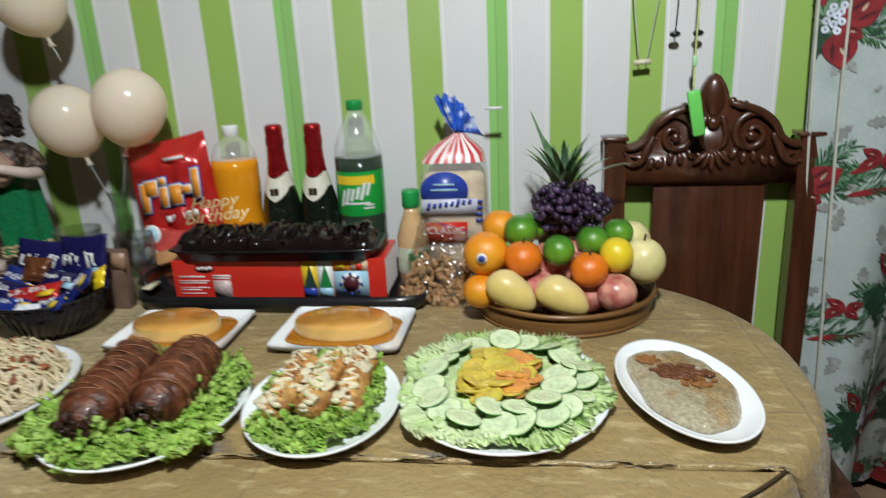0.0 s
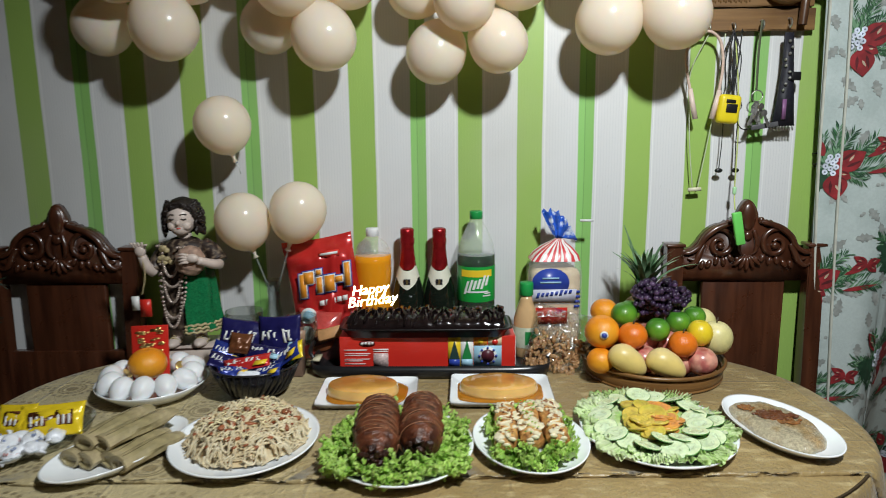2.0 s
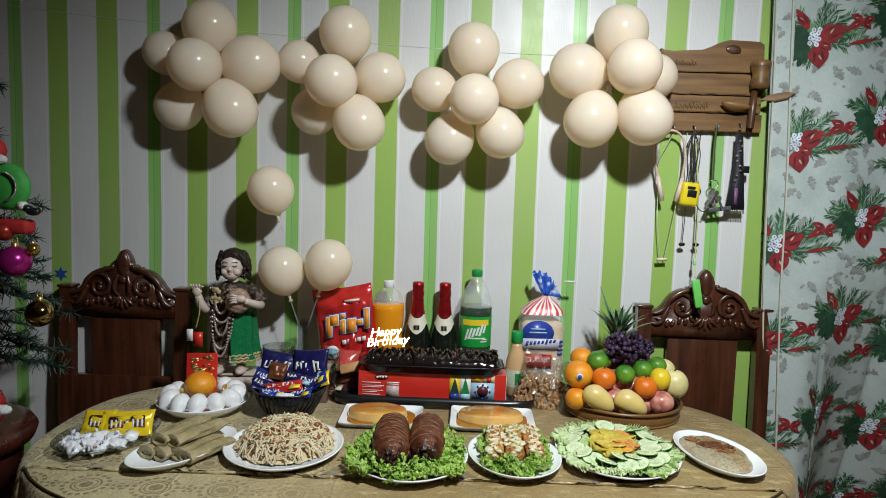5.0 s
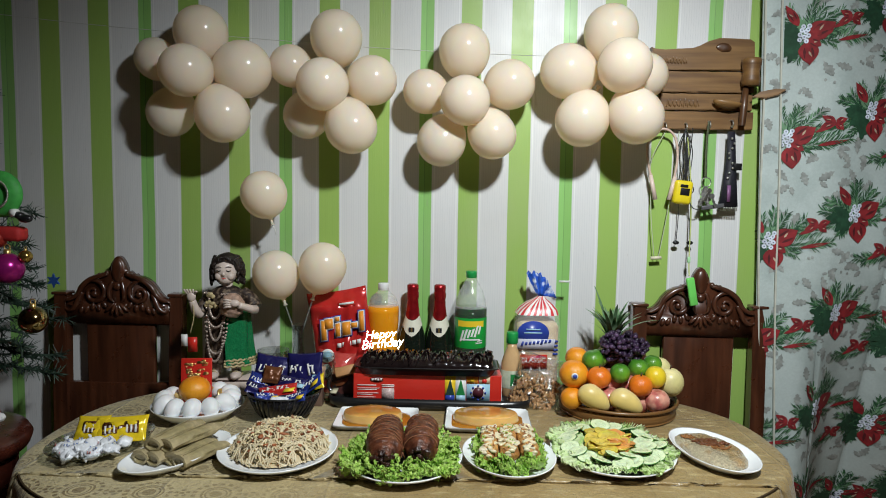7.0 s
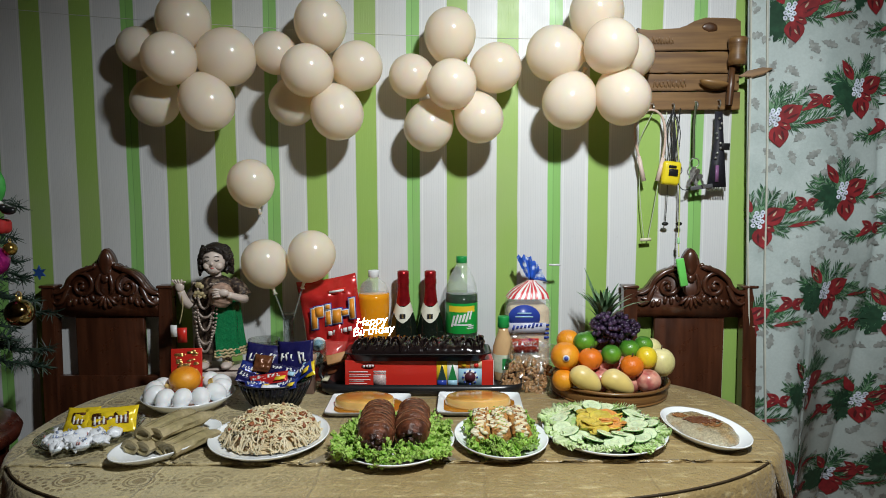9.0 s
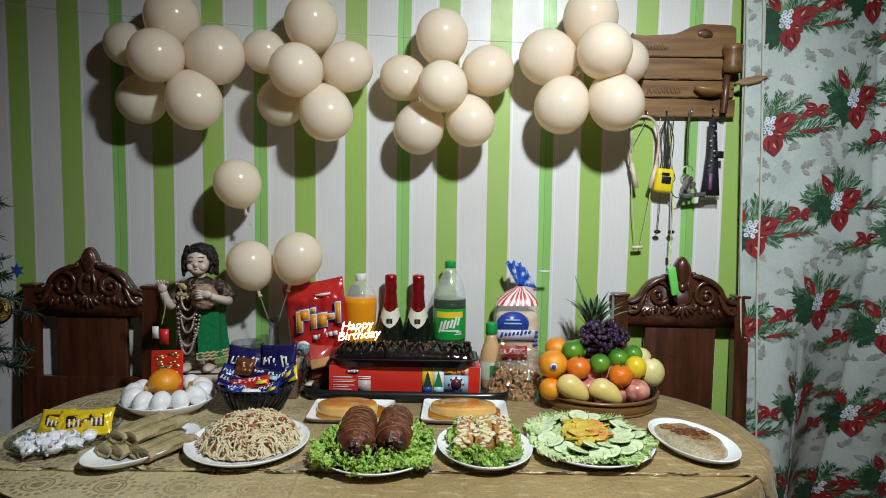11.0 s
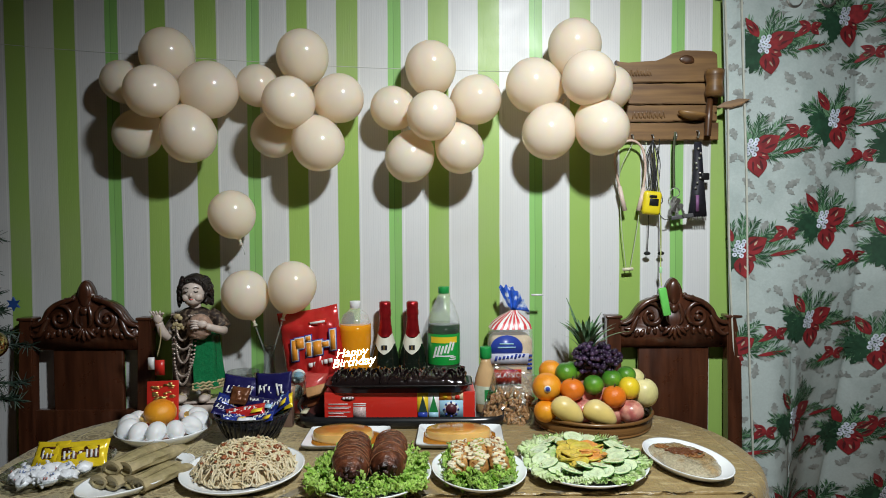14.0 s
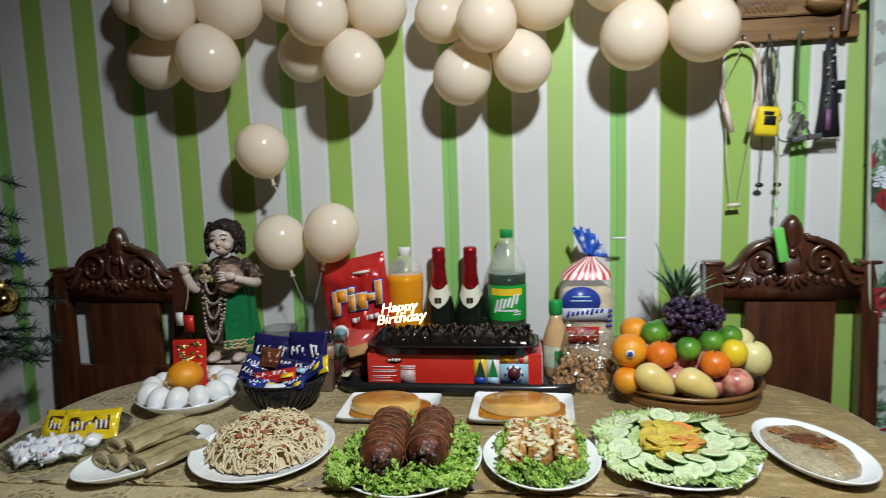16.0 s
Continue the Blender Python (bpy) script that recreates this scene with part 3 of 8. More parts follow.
BALLOONS = [
    # x, y, z, radius, then the way its knot points (x, y, z)
    (-1.195, 1.232, 1.681, 0.062, 1, 0, -1), (-1.058, 1.210, 1.749, 0.078, 0.0, 0.2, -1), (-1.066, 1.120, 1.631, 0.073, 0.3, 1, 0.2),
    (-0.935, 1.190, 1.648, 0.083, -1, 0.3, 0), (-1.149, 1.218, 1.530, 0.070, 0.6, 0.2, 1), (-0.982, 1.160, 1.519, 0.078, -0.5, 0.3, 1),
    (-0.810, 1.228, 1.666, 0.062, 1, 0.1, -0.6), (-0.678, 1.210, 1.744, 0.076, 0.1, 0.2, -1), (-0.698, 1.120, 1.599, 0.073, 0.2, 1, 0),
    (-0.576, 1.200, 1.624, 0.072, -1, 0.2, -0.2), (-0.762, 1.220, 1.529, 0.069, 0.6, 0.1, 1), (-0.627, 1.160, 1.491, 0.075, -0.5, 0.3, 1),
    (-0.427, 1.215, 1.598, 0.065, 1, 0.1, -0.3), (-0.320, 1.210, 1.711, 0.075, 0, 0.2, -1), (-0.316, 1.120, 1.562, 0.070, 0, 1, 0.1),
    (-0.193, 1.200, 1.618, 0.072, -1, 0.2, -0.3), (-0.380, 1.200, 1.459, 0.072, 0.5, 0.1, 1), (-0.240, 1.170, 1.477, 0.069, -0.6, 0.3, 1),
    (-0.035, 1.190, 1.654, 0.079, 1, 0.1, -0.2), (0.078, 1.190, 1.761, 0.077, 0, 0.2, -1), (0.100, 1.110, 1.657, 0.074, 0, 1, -0.3),
    (0.180, 1.215, 1.650, 0.066, -1, 0.1, -0.1), (0.004, 1.170, 1.522, 0.077, 0.5, 0.2, 1), (0.143, 1.140, 1.528, 0.076, -0.5, 0.4, 1),
    (-0.877, 1.190, 1.304, 0.068, 0.25, 0.1, -1), (-0.841, 1.180, 1.081, 0.068, 0.3, 0, -1), (-0.708, 1.180, 1.104, 0.070, -0.3, 0, -1),
]


def balloons():
    for i, (x, y, z, r, kx, ky, kz) in enumerate(BALLOONS):
        turn = Vector((-kx, -ky, -kz)).to_track_quat("Z", "Y").to_matrix().to_4x4()
        word = "cream latex balloon in a cluster taped to the striped wall" if i < 24 else "single cream latex balloon hanging against the striped wall" if i == 24 else "cream latex balloon on a clear stick above the table"
        b = thing("balloon", word, "balloon", Matrix.Translation((x, y, z)) @ turn, group="cream balloons")
        skin, low = balloon_mesh(0.97 * r, 0.08 + 0.06 * (i % 3))
        part("skin", skin, BALLOON, b)
        part("knot", lathe([(0.0, low - 0.016), (0.0075, low - 0.015), (0.0030, low - 0.007), (0.0048, low - 0.003), (0.0036, low + 0.002)], 14), BALLOON, b, "tied rubber neck")
        if i == 24:
            t = bmesh.new()
            tube([(0.0, 0.0, low - 0.014), (0.004, 0.003, low - 0.03), (0.002, 0.002, low - 0.045)], 0.0012, 5, t)
            part("string", t, MATS["pale_seam_string"], b)
        if i > 24:
            inv = b.matrix_basis.inverted()
            foot = Vector((-0.786, 1.20, 0.90)) if i == 25 else Vector((-0.776, 1.205, 0.90))
            t = bmesh.new()
            tube(spline([(0, 0, low - 0.010), (Vector((0, 0, low - 0.06)) + (inv @ foot)) * 0.5, inv @ foot], 5), 0.0022, 8, t)
            part("balloon_stick", t, mat("clear_plastic_stick", (0.50, 0.54, 0.50), 0.10, vary=0.02, alpha=0.22, coat=0.6), b, "clear plastic stick")


balloons()

# ---- more materials ----
LETTUCE = mat("lettuce_leaf", (0.205, 0.405, 0.045), 0.36, vary=0.32, scale=60, bump=0.7, bump_scale=220, sss=0.15, sss_color=(0.4, 1.0, 0.2), second=(0.37, 0.57, 0.11), second_scale=45, second_amount=0.8)
PALE_LETTUCE = mat("pale_lettuce_leaf", (0.60, 0.73, 0.38), 0.4, vary=0.2, scale=60, bump=0.5, bump_scale=140, sss=0.15, sss_color=(0.4, 1.0, 0.2), second=(0.42, 0.62, 0.20), second_scale=18, second_amount=0.5)
MEAT = mat("glazed_dark_meat", (0.060, 0.016, 0.007), 0.40, vary=0.55, scale=70, bump=1.0, bump_scale=110, coat=0.10, second=(0.125, 0.038, 0.016), second_scale=30, second_amount=0.8)
TWINE = mat("cotton_twine", (0.24, 0.10, 0.045), 0.6, vary=0.3, scale=200)
PASTA = mat("creamy_pasta", (0.70, 0.59, 0.39), 0.36, vary=0.22, scale=80, sss=0.1, second=(0.56, 0.44, 0.26), second_scale=40, second_amount=0.6)
HAM = mat("ham_and_tomato_bits", (0.27, 0.085, 0.032), 0.4, vary=0.35, scale=80, bump=0.4)
CHEESE = mat("grated_cheese", (0.80, 0.70, 0.42), 0.5, vary=0.1, scale=90)
CRUST = mat("fried_golden_crust", (0.40, 0.17, 0.045), 0.45, vary=0.4, scale=90, bump=0.9, bump_scale=200, second=(0.58, 0.32, 0.10), second_scale=40, second_amount=0.8)
CREAM = mat("cream_dressing", (0.70, 0.61, 0.41), 0.3, vary=0.05, scale=40, sss=0.2)
CUKE_SKIN = mat("cucumber_skin", (0.07, 0.21, 0.04), 0.35, vary=0.3, scale=90)
CUKE = mat("cucumber_flesh", (0.63, 0.745, 0.42), 0.3, vary=0.1, scale=140, sss=0.2, second=(0.70, 0.78, 0.48), second_scale=60, second_amount=0.7)
TOMATO = mat("yellow_tomato_flesh", (0.60, 0.43, 0.07), 0.25, vary=0.25, scale=90, sss=0.15, second=(0.52, 0.42, 0.06), second_scale=20, second_amount=0.7, coat=0.3)
TOMATO_RED = mat("orange_tomato_flesh", (0.66, 0.27, 0.07), 0.25, vary=0.25, scale=90, sss=0.15, second=(0.66, 0.30, 0.05), second_scale=25, coat=0.3)
RICE = mat("sticky_rice_cake", (0.43, 0.37, 0.245), 0.20, vary=0.3, scale=230, bump=0.9, bump_scale=330, sss=0.1, second=(0.37, 0.25, 0.115), second_scale=24, second_amount=0.5, coat=0.5)
CARAMEL_TOP = mat("dark_latik_topping", (0.13, 0.04, 0.012), 0.3, vary=0.4, scale=160, bump=0.9, coat=0.4)
FLAN = mat("baked_custard", (0.60, 0.37, 0.12), 0.2, vary=0.08, scale=30, sss=0.2, second=(0.72, 0.44, 0.14), second_scale=10, coat=0.4)
FLAN_TOP = mat("caramel_glaze", (0.50, 0.225, 0.045), 0.12, vary=0.25, scale=14, second=(0.70, 0.36, 0.08), second_scale=9, second_amount=0.8, coat=0.6)
SYRUP = mat("caramel_syrup", (0.42, 0.16, 0.012), 0.06, vary=0.15, scale=30, coat=0.6)
STONE_EDGE = mat("grey_plate_edge", (0.30, 0.29, 0.27), 0.35, vary=0.3, scale=60)
HUSK = mat("banana_leaf_wrap", (0.40, 0.325, 0.185), 0.5, vary=0.25, scale=70, bump=0.4, second=(0.29, 0.24, 0.12), second_scale=18, second_amount=0.8)
EGG = mat("white_eggshell", (0.80, 0.81, 0.82), 0.42, vary=0.03, scale=60, bump=0.06, sss=0.1)
ORANGE = mat("orange_peel", (0.80, 0.27, 0.012), 0.32, vary=0.1, scale=30, bump=0.35, bump_scale=420, coat=0.2, second=(0.78, 0.33, 0.02))
PONKAN = mat("red_orange_peel", (0.72, 0.17, 0.012), 0.3, vary=0.12, scale=30, bump=0.3, bump_scale=380, coat=0.2)
LIME_SKIN = mat("green_citrus_peel", (0.055, 0.20, 0.018), 0.3, vary=0.3, scale=24, bump=0.25, bump_scale=380, coat=0.3, second=(0.11, 0.27, 0.02))
LEMON = mat("lemon_peel", (0.76, 0.56, 0.025), 0.3, vary=0.1, scale=24, bump=0.25, bump_scale=300, coat=0.2)
MANGO = mat("ripe_mango_skin", (0.72, 0.58, 0.27), 0.36, vary=0.12, scale=26, second=(0.70, 0.53, 0.17), second_amount=0.6)
PEAR = mat("pale_pear_skin", (0.74, 0.66, 0.33), 0.35, vary=0.1, scale=60, second=(0.66, 0.60, 0.26))
APPLE = mat("pink_striped_apple", (0.52, 0.14, 0.12), 0.28, vary=0.3, scale=50, second=(0.62, 0.30, 0.22), second_scale=40, second_amount=0.8, coat=0.3)
GRAPE = mat("dark_grape_skin", (0.024, 0.012, 0.034), 0.36, vary=0.5, scale=60, second=(0.070, 0.040, 0.085), second_scale=40, per_piece=0.5)
STALK = mat("dry_brown_stalk", (0.06, 0.035, 0.02), 0.7, vary=0.3, scale=90)
CROWN = mat("pineapple_leaf", (0.055, 0.15, 0.06), 0.38, vary=0.3, scale=40, second=(0.17, 0.27, 0.15), second_scale=30, second_amount=0.7)
PINE_SKIN = mat("pineapple_skin", (0.14, 0.09, 0.03), 0.55, vary=0.4, scale=60, bump=1.0, bump_scale=70)
WICKER = wood_material("woven_bamboo", (0.15, 0.065, 0.018), (0.30, 0.15, 0.045), 0.4, 20, (0.1, 0.1, 3), coat=0.3)
BLACK_PLASTIC = mat("black_plastic", (0.012, 0.012, 0.013), 0.28, vary=0.2, scale=30, coat=0.2)
CHOCOLATE = mat("dark_chocolate_icing", (0.010, 0.006, 0.006), 0.11, vary=0.4, scale=50, bump=0.45, bump_scale=60, coat=1.0)
RED_CARD = mat("red_printed_card", (0.62, 0.028, 0.018), 0.34, vary=0.05, scale=12, coat=0.2)
WHITE_INK = mat("white_print", (0.76, 0.76, 0.74), 0.4, vary=0.04)
BLACK_INK = mat("black_print", (0.02, 0.02, 0.025), 0.4, vary=0.1)
YELLOW_INK = mat("yellow_print", (0.80, 0.56, 0.03), 0.35, vary=0.06)
SKY_INK = mat("light_blue_print", (0.36, 0.60, 0.74), 0.4, vary=0.06)
GREEN_INK = mat("green_print", (0.02, 0.23, 0.06), 0.35, vary=0.1)
BLUE_INK = mat("blue_print", (0.03, 0.06, 0.34), 0.3, vary=0.1)
ORANGE_INK = mat("orange_print", (0.80, 0.30, 0.03), 0.4, vary=0.08)
RED_FOIL = mat("red_foil", (0.36, 0.014, 0.018), 0.25, 0.6, vary=0.25, scale=40, bump=0.6, bump_scale=55)
CHIP_BAG = mat("red_snack_foil", (0.50, 0.022, 0.020), 0.24, 0.15, vary=0.1, scale=30, bump=0.35, bump_scale=25, coat=0.4)
PURPLE_FOIL = mat("dark_purple_foil", (0.014, 0.013, 0.085), 0.22, 0.2, vary=0.2, scale=30, bump=0.5, bump_scale=40, coat=0.4)
BLUE_FOIL = mat("blue_foil", (0.016, 0.034, 0.22), 0.22, 0.2, vary=0.2, scale=30, bump=0.5, bump_scale=40, coat=0.4)
YELLOW_FOIL = mat("yellow_foil", (0.80, 0.58, 0.02), 0.24, 0.1, vary=0.1, scale=30, bump=0.5, bump_scale=40, coat=0.4)
BROWN_FOIL = mat("brown_foil", (0.14, 0.05, 0.02), 0.25, 0.2, vary=0.2, scale=30, bump=0.5, bump_scale=40)
WHITE_FOIL = mat("white_wrapper", (0.78, 0.80, 0.84), 0.32, 0.0, vary=0.08, scale=40, bump=0.7, bump_scale=60)
GOLD = mat("gold_mirror_acrylic", (1.0, 0.80, 0.42), 0.26, 1.0, vary=0.05)
GOLD_LEAF = mat("gold_stamping", (0.85, 0.60, 0.22), 0.28, 0.9, vary=0.2, scale=70)
CLEAR = clear_sheet("clear_glass", 0.08, 0.80, 0.06, (0.84, 0.87, 0.86))
FILM = clear_sheet("clear_plastic_film", 0.20, 0.50, 0.15, (0.94, 0.94, 0.94), 1.0, 17.0)
DARK_GLASS = mat("smoked_glass", (0.010, 0.010, 0.014), 0.16, vary=0.1, coat=0.25, bump=0.6, bump_scale=90)
BOTTLE_GLASS = mat("dark_bottle_glass", (0.008, 0.012, 0.008), 0.06, vary=0.1, coat=0.6)
SODA = mat("orange_soda", (0.86, 0.33, 0.012), 0.10, vary=0.02, trans=0.08, ior=1.33, sss=0.1, coat=0.5)
LIMEADE = mat("clear_green_soda", (0.25, 0.38, 0.27), 0.05, vary=0.02, trans=0.88, ior=1.2, coat=0.5)
PET = mat("clear_pet_bottle", (0.80, 0.86, 0.83), 0.06, vary=0.0, alpha=0.30, coat=1.0, spec=0.8)
GREEN_CAP = mat("green_plastic_cap", (0.012, 0.28, 0.06), 0.35, vary=0.1)
WHITE_CAP = mat("white_plastic_cap", (0.74, 0.75, 0.76), 0.35, vary=0.05)
RANCH = mat("tan_dressing", (0.58, 0.38, 0.19), 0.2, vary=0.08, scale=40, coat=0.6)
BREAD = mat("soft_bread_crust", (0.62, 0.42, 0.20), 0.55, vary=0.15, scale=40, second=(0.74, 0.60, 0.38), second_amount=0.7)
NUTS = mat("roasted_nut", (0.52, 0.30, 0.14), 0.36, vary=0.3, scale=60, second=(0.52, 0.30, 0.14), second_scale=30, second_amount=0.5)

CLOTH_Z = 0.7545


def plate_mesh(rx, ry, rise=0.020, thick=0.003, seg=56):
    prof = [(0, 0.004), (0.60, 0.004), (0.68, 0.006), (0.80, 0.35 * rise), (0.97, 0.95 * rise), (1.0, rise), (0.995, rise - thick), (0.82, 0.35 * rise - thick), (0.66, 0.0015), (0.58, 0.0), (0, 0.0)]
    return lathe(prof, seg, sx=rx, sy=ry)


def plate(label, x, y, rx, ry, turn=0.0, rise=0.020, name="serving_plate"):
    ob = solid(name, plate_mesh(rx, ry, rise), CHINA, label, "plate", pose(x, y, CLOTH_Z, 0, 0, turn), group="white serving plates")
    return ob


def leaf_sheet(bm, base, heading, length, width, curl=0.03, frill=0.008, seed=0.0):
    """A leaf that fans out from base along heading (degrees), flat at its rib and ruffled in loops at its rim."""
    a0 = radians(heading)
    span = math.atan2(width / 2, length * 0.62)
    waves = max(3.0, width / 0.0056)
    n, m = int(waves * 8), 12
    grid = []
    for j in range(m + 1):
        r = j / m
        row = []
        for i in range(n + 1):
            u = i / n
            phi = span * (2 * u - 1)
            big = noise.noise(Vector((u * 3 + seed, r * 1.5, seed)))
            ph = 2 * math.pi * waves * u + 9.0 * noise.noise(Vector((u * 5, seed, 1.0 + 0.9 * r)))
            amp = frill * r ** 2.2 * max(0.2, 1.0 + 1.5 * noise.noise(Vector((u * 8, seed * 1.7, 4.0 + r))))
            rim_r = length * (0.74 + 0.26 * math.cos(phi / span * math.pi / 2)) * (1 + 0.14 * noise.noise(Vector((u * 4, seed, 7.0))))
            rad = rim_r * r + 0.12 * amp * math.sin(ph * 1.63 + seed)
            side = 0.75 * amp * math.cos(ph + 0.7)
            z = curl * r * r * (0.45 + 0.8 * big) + amp * math.sin(ph) + 0.45 * amp * math.sin(2.27 * ph + 1) + 0.0045 * r * noise.noise(Vector((u * 14, r * 7, seed)))
            c, s = math.cos(a0 + phi), math.sin(a0 + phi)
            row.append(bm.verts.new((base[0] + rad * c - side * s, base[1] + rad * s + side * c, base[2] + max(z, -0.002 - 0.004 * r))))
        grid.append(row)
    for p, q in zip(grid, grid[1:]):
        for i in range(n):
            bm.faces.new((p[i], p[i + 1], q[i + 1], q[i]))
    # small cupped ruffles crowding the rim
    rl = random.Random(int(seed * 997))
    for k in range(int(width * 800) if frill > 0.0045 else 0):
        j = rl.choice((m, m, m - 1, m - 2, m - 3, m - 4))
        c = grid[j][rl.randrange(n + 1)].co + Vector((rl.uniform(-0.003, 0.003), rl.uniform(-0.003, 0.003), rl.uniform(0.0, 0.004)))
        turn = Euler((rl.uniform(-1.1, 1.1), rl.uniform(-1.1, 1.1), rl.uniform(0, 6.28))).to_matrix()
        rr = rl.uniform(0.0030, 0.0062)
        ring = [bm.verts.new(c + turn @ Vector((rr * math.cos(q * 0.785), 0.8 * rr * math.sin(q * 0.785), rr * (0.34 if q % 2 else -0.16)))) for q in range(8)]
        hub = bm.verts.new(c - turn @ Vector((0, 0, 0.25 * rr)))
        for q in range(8):
            bm.faces.new((hub, ring[q], ring[(q + 1) % 8]))
    bmesh.ops.remove_doubles(bm, verts=grid[0], dist=0.0004)


def lettuce_bed(name, label, x, y, spread_x, spread_y, count, length, width, z=0.006, material=None, curl=0.03, frill=0.010, seed=0, skip=None, at_centre=0.35):
    t = thing(name, label, "lettuce", (x, y, CLOTH_Z))
    rnd = random.Random(seed)
    for k in range(count):
        a = 360 * k / count + rnd.uniform(-9, 9)
        if skip and skip[0] < a % 360 < skip[1]:
            continue
        c, s = math.cos(radians(a)), math.sin(radians(a))
        bm = bmesh.new()
        leaf_sheet(bm, (spread_x * at_centre * c, spread_y * at_centre * s, z), a, length * rnd.uniform(0.85, 1.12) * (abs(c) * spread_x + abs(s) * spread_y) / max(spread_x, spread_y), width * rnd.uniform(0.85, 1.2), curl * rnd.uniform(0.7, 1.3), frill, seed + k * 1.37)
        ob = part("leaf", bm, material or LETTUCE, t)
        mod = ob.modifiers.new("thickness", "SOLIDIFY")
        mod.thickness = 0.0006
    return t


# ---- meat rolls on lettuce ----
def meat_plate():
    plate("white oval plate under lettuce and two meat rolls", -0.432, 0.665, 0.122, 0.140)
    lettuce_bed("lettuce_bed", "curly green lettuce leaves spread under meat rolls", -0.433, 0.664, 0.110, 0.124, 23, 0.052, 0.062, z=0.014, curl=0.024, frill=0.0050, seed=3, at_centre=0.58)
    lettuce_bed("lettuce_bed", "inner curly green lettuce leaves under meat rolls", -0.434, 0.655, 0.100, 0.112, 17, 0.048, 0.058, z=0.018, curl=0.028, frill=0.0050, seed=9, at_centre=0.36)
    for k, (x0, y0, x1, y1, r) in enumerate(((-0.464, 0.570, -0.474, 0.736, 0.0355), (-0.396, 0.604, -0.398, 0.752, 0.035))):
        length = math.hypot(x1 - x0, y1 - y0)
        turn = math.degrees(math.atan2(y1 - y0, x1 - x0)) - 90
        t = thing("meat_roll", "dark glazed rolled meat tied with twine on lettuce", "meat roll", pose(x0, y0, CLOTH_Z + 0.006 + r, 4, 0, turn), group="tied meat rolls")
        n, bm, rings = 44, bmesh.new(), []
        for i in range(n + 1):
            u = i / n
            end = math.sin(math.pi / 2 * u / 0.24) if u < 0.24 else math.sin(math.pi / 2 * (1 - u) / 0.12) if u > 0.88 else 1.0
            cut = 1 - 0.055 * (0.5 + 0.5 * math.cos(2 * math.pi * (u * 11 + 0.5))) ** 6
            rr = r * ((0.56 if u < 0.5 else 0.45) + (0.44 if u < 0.5 else 0.55) * end ** 0.8) * cut * (0.94 + 0.10 * math.sin(math.pi * u))
            rings.append([bm.verts.new((rr * math.cos(a), u * length, rr * 0.93 * math.sin(a) )) for a in [2 * math.pi * q / 26 for q in range(26)]])
        for i, ring in enumerate(rings):
            for v in ring:
                d = noise.noise(v.co * 45 + Vector((k * 9, 0, 0))) * 0.0050 + noise.noise(v.co * 120) * 0.0024
                v.co.x *= 1 + d / r
                v.co.z *= 1 + d / r
        for p, q in zip(rings, rings[1:]):
            for i in range(26):
                bm.faces.new((p[i], p[(i + 1) % 26], q[(i + 1) % 26], q[i]))
        bm.faces.new(rings[0][::-1]), bm.faces.new(rings[-1])
        bmesh.ops.recalc_face_normals(bm, faces=bm.faces)
        part("meat", bm, MEAT, t)
        rnd = random.Random(k)
        for i in range(11):
            u = 0.16 + 0.80 * (i + 0.5 + rnd.uniform(-0.3, 0.3)) / 11
            lean = rnd.uniform(-0.006, 0.006)
            rr = r * (0.945 + 0.10 * math.sin(math.pi * u)) * 0.985
            pts = [(rr * math.cos(a), u * length + lean * math.cos(a) * 2 + 0.0015 * math.sin(3 * a + i), rr * 0.93 * math.sin(a)) for a in [2 * math.pi * q / 24 for q in range(25)]]
            part("twine", tube(pts, 0.0009, 5), TWINE, t)
        folds = bmesh.new()
        for q in range(11):
            a, d = q * 2.4, 0.16 * math.sqrt(q)
            ball(folds, (d * r * math.cos(a), 0.003 - 0.005 * rnd.random(), d * r * math.sin(a)), (rnd.uniform(0.006, 0.010), 0.006, rnd.uniform(0.005, 0.008)), 3, noise_amp=0.6, noise_scale=170, seed=q)
        part("end_folds", folds, mat("charred_meat_end", (0.030, 0.010, 0.006), 0.35, vary=0.5, scale=90, bump=0.9, bump_scale=150), t)


meat_plate()


